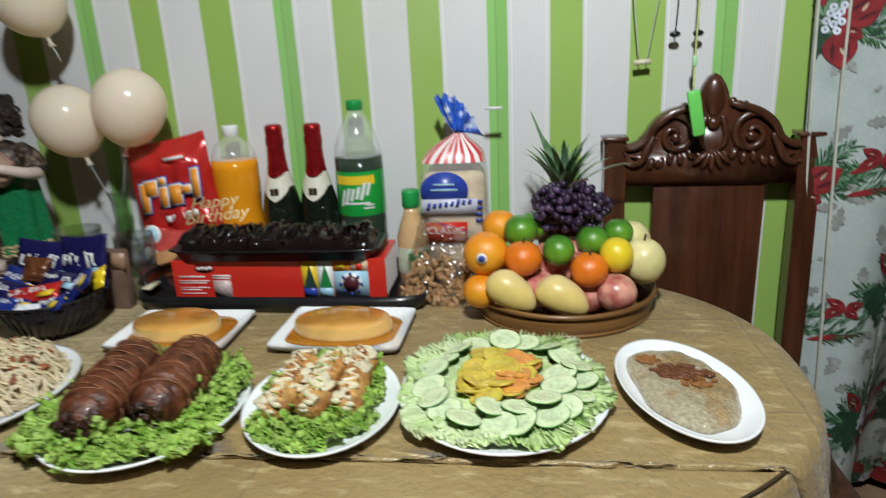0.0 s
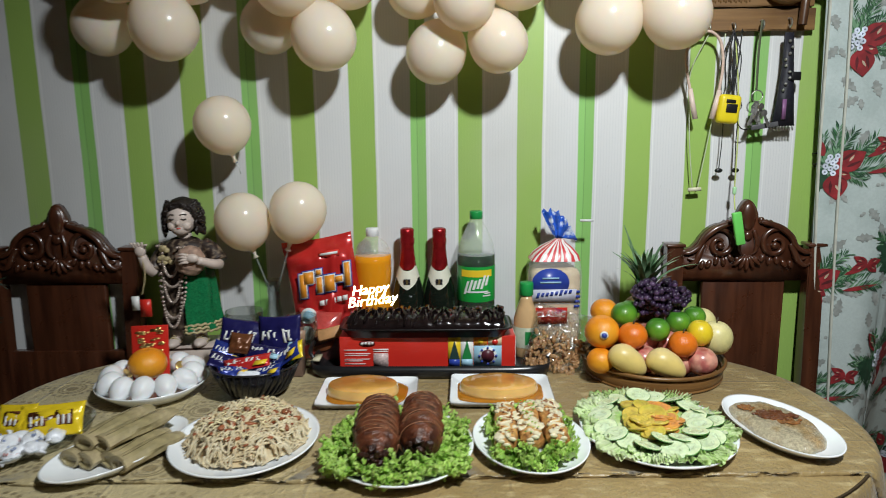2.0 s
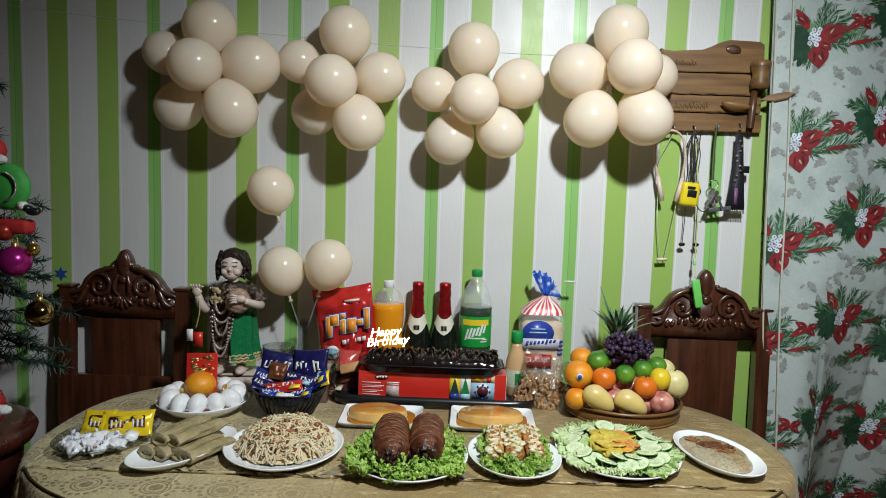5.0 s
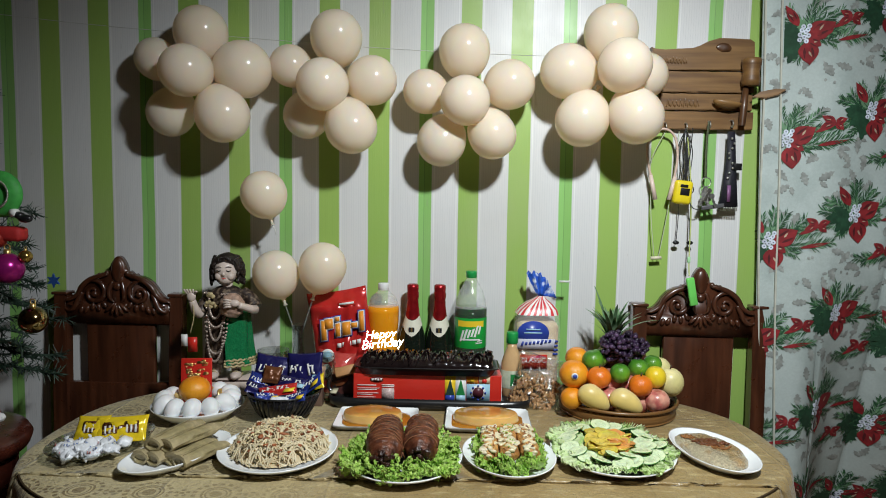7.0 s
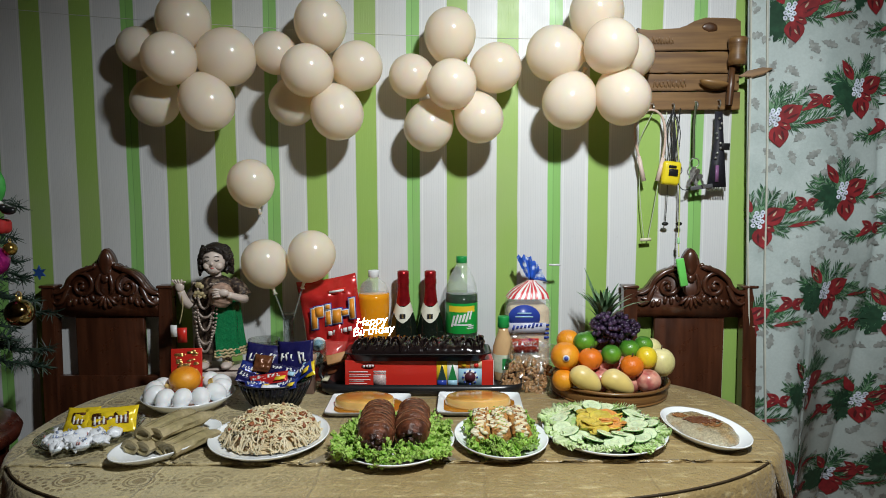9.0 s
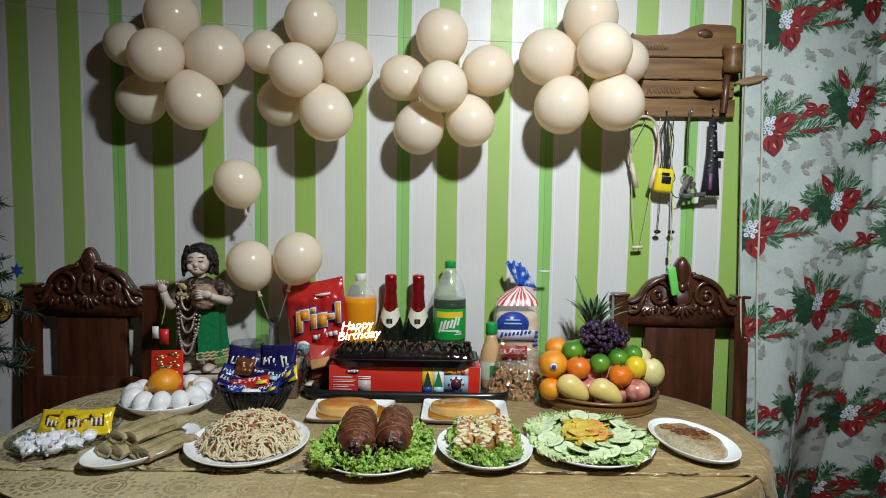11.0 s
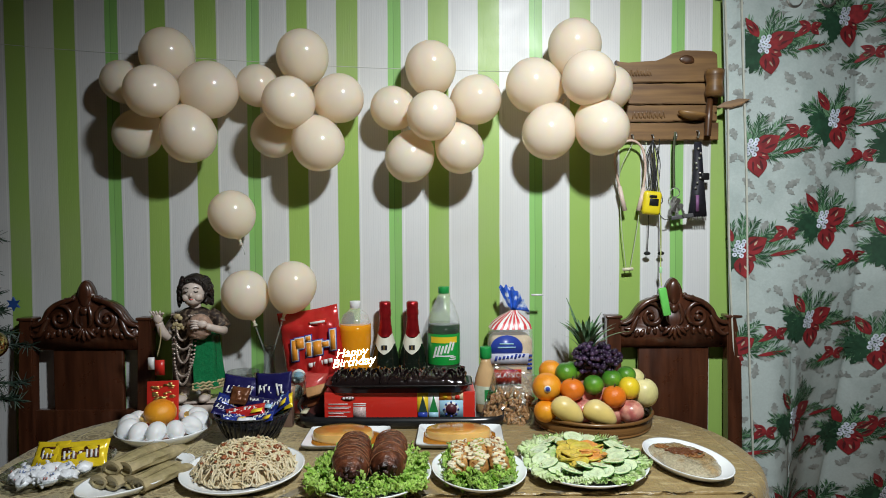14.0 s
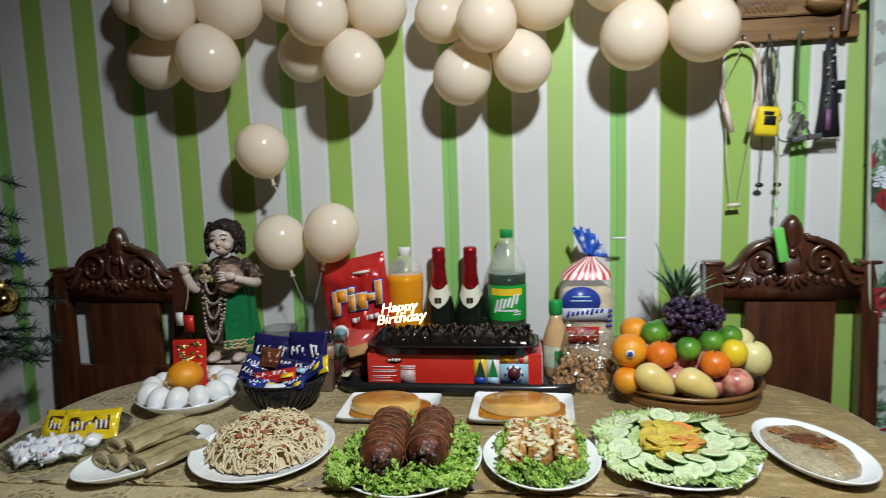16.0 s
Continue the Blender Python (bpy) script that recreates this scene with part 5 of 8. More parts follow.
def sweets_dish():
    solid("glass_dish", lathe([(0, 0.003), (0.55, 0.003), (0.75, 0.010), (1.0, 0.024), (1.0, 0.021), (0.76, 0.007), (0.56, 0.0), (0, 0)], 48, sx=0.088, sy=0.118, wobble=0.012), CLEAR, "clear oval cut glass dish holding wrapped sweets", "dish", pose(-1.085, 0.700, CLOTH_Z, 0, 0, -20))
    rnd = random.Random(6)
    for i in range(22):
        a, d = rnd.uniform(0, 6.28), math.sqrt(rnd.random()) * 0.95
        t = thing("wrapped_sweet", "small sweet twisted in a white wrapper", "sweet", pose(-1.078 + 0.072 * d * math.cos(a), 0.652 + 0.040 * d * math.sin(a) + 0.25 * 0.072 * d * math.cos(a), CLOTH_Z + 0.019 + 0.010 * (1 - d), rnd.uniform(-25, 25), rnd.uniform(-25, 25), rnd.uniform(0, 360)), group="wrapped sweets")
        bm = bmesh.new()
        ball(bm, (0, 0, 0), (0.018, 0.014, 0.011), 3, noise_amp=0.28, noise_scale=90, seed=i)
        for s in (-1, 1):
            tube([(s * 0.015, 0, 0), (s * 0.019, 0, 0.001), (s * 0.025, 0.001, 0.002)], [0.004, 0.003, 0.007], 8, bm, flat=0.45)
        part("wrapper", bm, WHITE_FOIL, t)
        part("print_mark", blob_print([(-0.003, 0.001, 0.002, 0.005, 0.2), (0.002, 0.0, 0.003, 0.004, 0.2)], -0.0146), mat("pale_blue_mark", (0.24, 0.30, 0.48), 0.4) if i % 4 else mat("pale_red_mark", (0.50, 0.20, 0.18), 0.4), t, at=pose(0, 0, 0.001, -55 if i % 2 else -20, 0, 0))
    for k, (x, y, z, w, rz, rx) in enumerate(((-1.116, 0.716, 0.036, 0.074, -4, -38), (-1.050, 0.716, 0.037, 0.108, 10, -38))):
        t = thing("chocolate_pack", "yellow foil pack of chocolate sweets with brown print", "sweets pack", pose(x, y, CLOTH_Z + z, rx, -4 + 2 * k, rz), group="yellow sweets packs")
        part("pack", pillow(w, 0.060, 0.016, 14, seed=k * 4.0, crimp=0.007, rumple=0.3), YELLOW_FOIL, t)
        outline, inner = [], []
        for i in range(2 if k else 1):
            cx = (-0.022 + 0.044 * i) if k else -0.002
            outline += [(cx - 0.010, 0, 0.010, 0.024, -0.1), (cx, 0.001, 0.010, 0.024, -0.1), (cx + 0.010, 0, 0.010, 0.024, -0.1), (cx, 0.010, 0.028, 0.009, -0.1)]
            inner += [(cx - 0.009, -0.002, 0.004, 0.017, -0.1), (cx, -0.002, 0.004, 0.017, -0.1), (cx + 0.009, -0.002, 0.004, 0.017, -0.1)]
        if k:
            outline.append((0, 0, 0.012, 0.013, 0)), inner.append((0, 0, 0.006, 0.007, 0))
        part("print_outline", blob_print(outline, -0.0082), BROWN_FOIL, t)
        part("print_fill", blob_print(inner, -0.0092), WHITE_INK, t)


sweets_dish()


# ---- eggs ----
def eggs():
    ex, ey = -0.963, 0.920
    solid("egg_plate", lathe([(0, 0.006), (0.55, 0.006), (0.75, 0.012), (1.0, 0.034), (1.0, 0.031), (0.76, 0.008), (0.5, 0.003), (0.48, 0), (0, 0)], 56, sx=0.110, sy=0.110), CHINA, "deep white plate holding a ring of eggs", "plate", (ex, ey, CLOTH_Z), group="white serving plates")
    bm = lathe([(0.0215 * math.sin(math.pi * k / 16) * (1 - 0.10 * math.cos(math.pi * k / 16)) if 0 < k < 16 else 0, -0.027 * math.cos(math.pi * k / 16)) for k in range(17)], 28)
    me = put_mesh("egg", bm, EGG)
    rnd = random.Random(9)
    for i in range(12):
        a = 2 * math.pi * (i + 0.35) / 12
        ob = new("egg", me)
        ob.matrix_basis = pose(ex + 0.082 * math.cos(a), ey + 0.080 * math.sin(a), CLOTH_Z + 0.041 + rnd.uniform(0, 0.003), 0, 0, math.degrees(a)) @ pose(0, 0, 0, 0, -62 + rnd.uniform(-14, 14), rnd.uniform(-20, 20))
        tagged(ob, "white egg on a white plate", "egg", "ring of white eggs")
    t = thing("orange", "bright orange citrus fruit among white eggs", "orange", (-0.972, 0.922, CLOTH_Z + 0.066), group="oranges")
    bm = bmesh.new()
    ball(bm, (0, 0, 0), (0.038, 0.038, 0.032), 4, noise_amp=0.015, noise_scale=30)
    for v in bm.verts:
        d = math.hypot(v.co.x, v.co.y)
        if v.co.z > 0:
            v.co.z -= 0.004 * math.exp(-(d / 0.006) ** 2)
    part("peel", bm, ORANGE, t)
    t = thing("red_packet", "red paper gift packet with gold stamping behind orange", "gift packet", pose(-0.988, 0.972, CLOTH_Z + 0.068, -10, -3, -4))
    part("packet", cube(-0.041, 0.041, -0.002, 0.002, -0.058, 0.062, bevel=0.0012), RED_CARD, t)
    rnd = random.Random(3)
    bars = [(rnd.uniform(-0.027, 0.027), rnd.uniform(-0.006, 0.056), rnd.uniform(0.003, 0.016), rnd.uniform(0.002, 0.006), rnd.uniform(-0.5, 0.5)) for _ in range(54)]
    part("gold_print", blob_print(bars, -0.0032), GOLD_LEAF, t, "gold stamped marks")
    for i, (dx, dy) in enumerate(((-0.048, 0.018), (0.046, 0.030), (0.045, -0.056), (-0.046, -0.012), (0.01, 0.05))):
        bm = lathe([(0, 0), (0.010, 0), (0.0112, 0.0008), (0.0112, 0.002), (0.010, 0.0028), (0.006, 0.0024), (0, 0.0026)], 24)
        solid("chocolate_coin", bm, GOLD_LEAF, "gold foil coin tucked between eggs", "coin", pose(ex + dx, ey + dy, CLOTH_Z + 0.050, 50, 20 * i, 40 * i), group="gold coins")


eggs()


# ---- candy bowl ----
def candy_bowl():
    bx, by = -0.750, 0.925
    b = thing("candy_bowl", "dark ribbed glass bowl filled with sweets packs", "bowl", (bx, by, CLOTH_Z))
    part("bowl", lathe([(0, 0.004), (0.045, 0.004), (0.060, 0.014), (0.076, 0.040), (0.088, 0.068), (0.085, 0.069), (0.072, 0.040), (0.056, 0.017), (0.043, 0.008), (0, 0.008)], 40), DARK_GLASS, b)
    for i in range(34):
        a = 2 * math.pi * i / 34
        pts = [((r + 0.001) * math.cos(a + w), (r + 0.001) * math.sin(a + w), z) for r, z, w in ((0.050, 0.006, 0), (0.062, 0.016, 0.08), (0.070, 0.028, 0.16), (0.078, 0.045, 0.22), (0.088, 0.069, 0.26))]
        part("rib", tube(pts, 0.0020, 5), BLACK_PLASTIC, b)
    part("rim", tube([(0.088 * math.cos(q * math.pi / 18), 0.088 * math.sin(q * math.pi / 18), 0.069) for q in range(37)], 0.0022, 6), BLACK_PLASTIC, b)
    foil = [(PURPLE_FOIL, "dark purple"), (BLUE_FOIL, "bright blue"), (CHIP_BAG, "red"), (YELLOW_FOIL, "yellow"), (WHITE_FOIL, "white"), (BROWN_FOIL, "brown")]
    packs = [
        # x, y, z, w, h, foil, rx, ry, rz
        (-0.040, 0.045, 0.102, 0.095, 0.085, 0, -22, 8, 6), (0.042, 0.040, 0.106, 0.092, 0.095, 0, -18, -4, -4),
        (-0.036, 0.022, 0.100, 0.046, 0.044, 5, -24, 8, 4), (0.062, -0.012, 0.082, 0.085, 0.040, 1, -48, -38, -12),
        (-0.008, -0.030, 0.076, 0.095, 0.032, 2, -52, -8, 6), (-0.062, -0.012, 0.074, 0.060, 0.036, 0, -50, 20, 14),
        (0.020, 0.004, 0.086, 0.075, 0.036, 0, -50, 6, -8), (-0.066, 0.020, 0.082, 0.060, 0.040, 1, -40, 24, 10),
        (0.074, 0.016, 0.084, 0.050, 0.040, 3, -36, -24, -16), (-0.030, -0.050, 0.066, 0.060, 0.030, 1, -58, 4, 18),
        (0.036, -0.054, 0.066, 0.070, 0.032, 1, -54, -18, -12), (0.0, 0.0, 0.056, 0.11, 0.08, 1, -88, 0, 30),
        (0.004, -0.062, 0.062, 0.050, 0.024, 4, -60, 0, -4),
    ]
    for k, (x, y, z, w, h, f, rx, ry, rz) in enumerate(packs):
        t = thing("sweets_pack", f"small {foil[f][1]} foil sweets pack in a dark bowl", "sweets pack", pose(bx + x, by + y, CLOTH_Z + z, rx, ry, rz), group="foil sweets packs")
        part("pack", pillow(w, h, 0.013, 12, 0.005, seed=k * 2.3, rumple=0.35), foil[f][0], t)
        if f in (0, 1, 2):
            rp = random.Random(k)
            strokes = [(w * (-0.36 + 0.12 * i) + rp.uniform(-0.001, 0.001), h * 0.05 + rp.uniform(-0.002, 0.002), w * rp.uniform(0.030, 0.055), h * rp.uniform(0.16, 0.32), rp.uniform(-0.2, 0.6)) for i in range(6) if i != 3 or f]
            strokes += [(q[0] + 0.035 * w, q[1] + h * rp.choice((-0.10, 0.0, 0.10)), 0.07 * w, 0.045 * h, 0.2) for q in strokes]
            part("print", blob_print(strokes, -0.0082), WHITE_INK, t, "white print strokes")
            part("side_flash", blob_print([(w * 0.30, -h * 0.25, w * 0.26, h * 0.30, 0.5)], -0.0080), YELLOW_INK if f else SKY_INK, t)
    ob = solid("price_disc", disc_print(0, 0, 0.017, 0, 1.2), WHITE_INK, "white printed disc on a dark card in the bowl", "label", pose(bx + 0.004, by + 0.088, CLOTH_Z + 0.148, -12, 0, 0))
    t = thing("snack_card", "dark brown snack carton standing behind the candy bowl", "carton", pose(bx + 0.030, by + 0.102, CLOTH_Z + 0.072, 0, 0, -3))
    part("carton", cube(-0.030, 0.045, -0.010, 0.014, -0.072, 0.036, bevel=0.002), mat("brown_printed_card", (0.16, 0.10, 0.075), 0.4, vary=0.25, scale=40), t)
    part("picture", blob_print([(0.034, 0.020, 0.04, 0.03, 0.1)], -0.012), mat("tan_print", (0.36, 0.22, 0.14), 0.4, vary=0.3, scale=60), t)
    ob.parent = t
    ob.name = "disc_mark"
    ob.matrix_basis = pose(-0.010, -0.0125, 0.040)
    for key in ("label", "category"):
        del ob[key]


candy_bowl()

# ---- tray, boxed cake and topper ----
def cake_tray():
    t = thing("serving_tray", "black rectangular tray with raised edges on the table", "tray", (-0.395, 1.105, CLOTH_Z))
    part("tray_base", lathe([(0, 0.004), (0.47, 0.004), (0.49, 0.012), (0.497, 0.030), (0.505, 0.031), (0.500, 0.010), (0.48, 0), (0, 0)], 64, sx=0.525, sy=0.215, power=10), BLACK_PLASTIC, t)
    for s in (-1, 1):
        part("handle", tube(spline([(s * 0.262, -0.055, 0.030), (s * 0.272, -0.045, 0.043), (s * 0.274, 0, 0.048), (s * 0.272, 0.045, 0.043), (s * 0.262, 0.055, 0.030)], 5), 0.005, 8), BLACK_PLASTIC, t)
    part("tag", cube(-0.262, -0.246, -0.075, -0.035, 0.030, 0.034, m=pose(0, 0, 0.0)), mat("cream_tag", (0.62, 0.58, 0.40), 0.5), t, "pale paper tag")

    b = thing("cake_box", "red printed cake box lying on the black tray", "cake box", (-0.4015, 1.044, CLOTH_Z + 0.0105), turn=1.2)
    w = 0.1955
    part("box_body", cube(-w, w, 0, 0.115, 0, 0.072, bevel=0.0012), RED_CARD, b, smooth=False)
    f = -0.0012
    part("logo_plate", disc_print(-0.134, 0.057, 0.0075, f, 2.4), mat("dark_red_print", (0.16, 0.012, 0.012), 0.4), b, "dark red oval mark")
    part("logo_mark", blob_print([(-0.145 + 0.0075 * i, 0.057 + 0.001 * (i % 2), 0.0055, 0.006, 0.2) for i in range(4)], f - 0.0011), WHITE_INK, b, "white logo strokes")
    for j, (ln, z) in enumerate(((0.050, 0.042), (0.058, 0.034), (0.052, 0.030), (0.056, 0.021), (0.040, 0.017), (0.048, 0.010))):
        part("print_line", blob_print([(-0.185 + ln / 2, z, ln, 0.0014 if j else 0.0024, 0)], f), WHITE_INK, b)
    part("print_line", blob_print([(-0.104, 0.043, 0.034, 0.003, 0), (-0.104, 0.0385, 0.032, 0.0022, 0)], f), WHITE_INK, b)
    part("print_block", blob_print([(-0.104, 0.018, 0.033, 0.033, 0)], f), mat("pale_print", (0.55, 0.42, 0.40), 0.4, vary=0.3, scale=300), b, "plain pale square")
    x0 = 0.046
    part("picture_panel", blob_print([(x0 + 0.014, 0.036, 0.028, 0.068, 0)], f), YELLOW_INK, b, "yellow panel")
    part("picture_panel", blob_print([(x0 + 0.042, 0.036, 0.028, 0.068, 0)], f), WHITE_INK, b, "white panel")
    part("picture_panel", blob_print([(x0 + 0.088, 0.026, 0.062, 0.048, 0)], f), SKY_INK, b, "light blue panel")
    part("picture_panel", blob_print([(x0 + 0.072, 0.060, 0.030, 0.020, 0)], f), ORANGE_INK, b, "orange panel")
    part("picture_panel", blob_print([(x0 + 0.104, 0.060, 0.030, 0.020, 0)], f), mat("cream_print", (0.74, 0.60, 0.40), 0.4), b, "cream panel")
    for k, x in enumerate((x0 + 0.014, x0 + 0.042)):
        bm = bmesh.new()
        tri = [bm.verts.new((x + dx, f - 0.0014, z)) for dx, z in ((-0.0115, 0.020), (0.0115, 0.020), (0, 0.064))]
        bm.faces.new(tri)
        part("printed_tree", bm, GREEN_INK if k else mat("dark_print", (0.02, 0.05, 0.045), 0.4), b)
        part("printed_gifts", blob_print([(x, 0.011, 0.024, 0.016, 0)], f - 0.0012), BLUE_INK if k == 0 else SKY_INK, b)
    part("printed_ring", disc_print(x0 + 0.088, 0.027, 0.020, f - 0.0012), WHITE_INK, b)
    part("printed_ring", disc_print(x0 + 0.088, 0.027, 0.0145, f - 0.0024), mat("maroon_print", (0.09, 0.02, 0.03), 0.4), b)
    for i in range(8):
        a = 2 * math.pi * i / 8
        part("printed_dot", disc_print(x0 + 0.088 + 0.0185 * math.cos(a), 0.027 + 0.0185 * math.sin(a), 0.0028, f - 0.0034, 1, 10), BLUE_INK, b)
    part("printed_dot", disc_print(x0 + 0.104, 0.058, 0.0065, f - 0.0012), RED_CARD, b)
    part("printed_dot", disc_print(x0 + 0.072, 0.060, 0.006, f - 0.0012), YELLOW_INK, b)
    flap = bmesh.new()
    for i in range(6):
        box(flap, w + 0.0005, w + 0.0016, 0.006 + 0.018 * i, 0.015 + 0.018 * i, 0.004, 0.068)
    part("side_stripes", flap, WHITE_INK, b, "white stripes on the box end", smooth=False)

    z0 = CLOTH_Z + 0.0835
    t = thing("cake_tray", "black plastic tray holding a chocolate roll cake", "cake tray", (-0.405, 1.085, z0), turn=0.5)
    part("tray_shell", lathe([(0, 0.003), (0.43, 0.003), (0.465, 0.020), (0.492, 0.021), (0.493, 0.0185), (0.472, 0.017), (0.44, 0), (0, 0)], 56, sx=0.392, sy=0.120, power=9), BLACK_PLASTIC, t)
    c = thing("chocolate_cake", "dark glossy chocolate roll cake with curled shards", "cake", (-0.405, 1.085, z0 + 0.004))
    bm, rings, n = bmesh.new(), [], 46
    for i in range(n + 1):
        u = i / n
        end = math.sqrt(max(0.0, 1 - max(0, abs(2 * u - 1) - 0.93) ** 2 / 0.0049))
        ring = []
        for q in range(15):
            a = math.pi * q / 14
            p = Vector((-0.178 + 0.356 * u, 0.044 * math.cos(a) * (0.6 + 0.4 * end), 0.040 * math.sin(a) ** 0.8 * (0.5 + 0.5 * end)))
            p.z *= 1 + 0.07 * math.sin(u * 105 + p.y * 40) + 0.10 * noise.noise(p * 50)
            ring.append(bm.verts.new(p))
        rings.append(ring)
    for p, q in zip(rings, rings[1:]):
        for i in range(14):
            bm.faces.new((p[i], p[i + 1], q[i + 1], q[i]))
    bm.faces.new(rings[0]), bm.faces.new(rings[-1][::-1])
    bmesh.ops.recalc_face_normals(bm, faces=bm.faces)
    part("cake_log", bm, CHOCOLATE, c)
    rnd = random.Random(12)
    for i in range(44):
        u = -0.174 + 0.348 * (i + 0.5) / 44
        bm = bmesh.new()
        h, wd = rnd.uniform(0.020, 0.030), rnd.uniform(0.050, 0.078)
        grid = []
        lean = rnd.uniform(0.15, 0.5)
        for j in range(6):
            v = j / 5
            grid.append([bm.verts.new((lean * h * v + 0.003 * math.sin(q * 1.1 + i), (q / 7 - 0.5) * wd * (1 - 0.35 * v * v), h * v * (1 - 0.30 * abs(q / 7 - 0.5)) + 0.002 * noise.noise(Vector((q, i, j))))) for q in range(8)])
        for p, q in zip(grid, grid[1:]):
            for k in range(7):
                bm.faces.new((p[k], p[k + 1], q[k + 1], q[k]))
        ob = part("chocolate_shard", bm, CHOCOLATE, c, at=pose(u, rnd.uniform(-0.010, 0.004), 0.024 + rnd.uniform(-0.002, 0.003), rnd.uniform(-12, 12), 0, rnd.uniform(-24, 24)))
        ob.modifiers.new("thickness", "SOLIDIFY").thickness = 0.0014

    t = thing("cake_topper", "gold mirrored birthday topper standing in the cake", "cake topper", pose(-0.532, 1.085, z0 + 0.030, -27, 0, 13))
    for body, size, dx, dz in (("Happy", 0.033, 0.002, 0.066), ("Birthday", 0.034, 0.006, 0.040)):
        bm = lettering(body, size, 0.0008, 0.30, 0.0001)
        part("word_" + body.lower(), bm, GOLD, t, at=pose(dx, 0, dz, 0, -4, 0), smooth=False)
    part("stake", cube(-0.0012, 0.0012, -0.0008, 0.0008, -0.012, 0.026), GOLD, t)
    part("stake", cube(-0.032, -0.0296, -0.0008, 0.0008, -0.012, 0.026), GOLD, t)
    part("stake", cube(0.030, 0.0324, -0.0008, 0.0008, -0.012, 0.026), GOLD, t)


cake_tray()


# ---- bottles ----
def soda_bottles():
    # orange soda
    b = thing("orange_soda_bottle", "plastic bottle of orange soda with white cap", "bottle", (-0.542, 1.238, CLOTH_Z))
    prof = [(0, 0.004), (0.030, 0.0), (0.042, 0.008), (0.045, 0.03), (0.045, 0.10), (0.041, 0.145), (0.045, 0.185), (0.0455, 0.215), (0.0445, 0.232)]
    part("filled_body", lathe(prof + [(0, 0.232)], 36), SODA, b)
    part("shoulder", lathe([(0.0445, 0.2325), (0.0435, 0.238), (0.036, 0.258), (0.020, 0.272), (0.0135, 0.280)], 36), PET, b, "empty clear shoulder")
    part("cap", lathe([(0.0145, 0.278), (0.0155, 0.279), (0.0155, 0.296), (0.0145, 0.298), (0, 0.298)], 28), WHITE_CAP, b)
    # lime soda
    b = thing("lime_soda_bottle", "clear plastic soda bottle with green label and cap", "bottle", (-0.287, 1.240, CLOTH_Z))
    part("filled_body", lathe([(0, 0.006), (0.028, 0.0), (0.042, 0.008), (0.0465, 0.03), (0.0465, 0.205), (0.0465, 0.232), (0, 0.232)], 36), LIMEADE, b)
    part("shoulder", lathe([(0.0465, 0.2325), (0.044, 0.252), (0.034, 0.280), (0.022, 0.303), (0.0145, 0.318), (0.0138, 0.322)], 36), PET, b, "empty clear shoulder")
    part("cap", lathe([(0.0148, 0.319), (0.0158, 0.320), (0.0158, 0.336), (0.0148, 0.338), (0, 0.338)], 28), GREEN_CAP, b)
    label = part("label", lathe([(0.0470, 0.120), (0.0472, 0.121), (0.0472, 0.206), (0.0470, 0.207)], 40), mat("green_label_film", (0.012, 0.34, 0.05), 0.28, vary=0.1, scale=20, coat=0.3), b, "bright green label")
    def wrap(shapes, r, material, name):
        bm = bmesh.new()
        for x, z, w, h, lean in shapes:
            rows = []
            for j in range(3):
                v = j / 2 - 0.5
                rows.append([bm.verts.new((r * math.sin((x + (i / 4 - 0.5) * w + lean * v * h) / r), -r * math.cos((x + (i / 4 - 0.5) * w + lean * v * h) / r), z + v * h)) for i in range(5)])
            for p, q in zip(rows, rows[1:]):
                for i in range(4):
                    bm.faces.new((p[i], p[i + 1], q[i + 1], q[i]))
        part(name, bm, material, label)
    wrap([(0.0, 0.191, 0.082, 0.017, 0.0)], 0.0484, YELLOW_INK, "yellow_band")
    wrap([(-0.026 + 0.0105 * i, 0.156 + 0.0035 * i, 0.0062, 0.024 + 0.009 * (i in (0, 1, 4)), 0.30) for i in range(6)] + [(0.0, 0.146, 0.058, 0.004, 0.0)], 0.0484, WHITE_INK, "logo_strokes")
    wrap([(0.028, 0.142, 0.018, 0.003, 0), (0.026, 0.136, 0.022, 0.003, 0)], 0.0484, WHITE_INK, "print_line")
    # two sparkling wines
    for k, x in enumerate((-0.457, -0.378)):
        b = thing("wine_bottle", "dark sparkling wine bottle with red foil neck", "bottle", (x, 1.248, CLOTH_Z), group="sparkling wine bottles")
        part("glass", lathe([(0, 0.01), (0.034, 0.0), (0.0385, 0.006), (0.039, 0.10), (0.0385, 0.130), (0.034, 0.155), (0.0275, 0.178), (0.0215, 0.198), (0, 0.198)], 32), BOTTLE_GLASS, b)
        part("foil", lathe([(0.0228, 0.1945), (0.0205, 0.208), (0.0180, 0.228), (0.0165, 0.250), (0.0168, 0.254), (0.0180, 0.258), (0.0178, 0.270), (0.0165, 0.274), (0.0172, 0.284), (0.0168, 0.293), (0.012, 0.296), (0, 0.2955)], 30), RED_FOIL, b, "crumpled red foil")
        def girth(z):
            return 0.0385 - (z - 0.130) * 0.18 if z < 0.155 else 0.034 - (z - 0.155) * 0.285
        bm, rows = bmesh.new(), []
        for j in range(7):
            rows.append([])
            for i in range(49):
                a = -1.9 + 3.8 * i / 48
                lo = 0.147 + 0.027 * min(1.0, abs(a) / 1.05) ** 1.3
                hi = 0.199 - 0.007 * math.cos(2 * a)
                z = lo + (hi - lo) * j / 6
                r = girth(z) + 0.0009
                rows[-1].append(bm.verts.new((r * math.sin(a), -r * math.cos(a), z)))
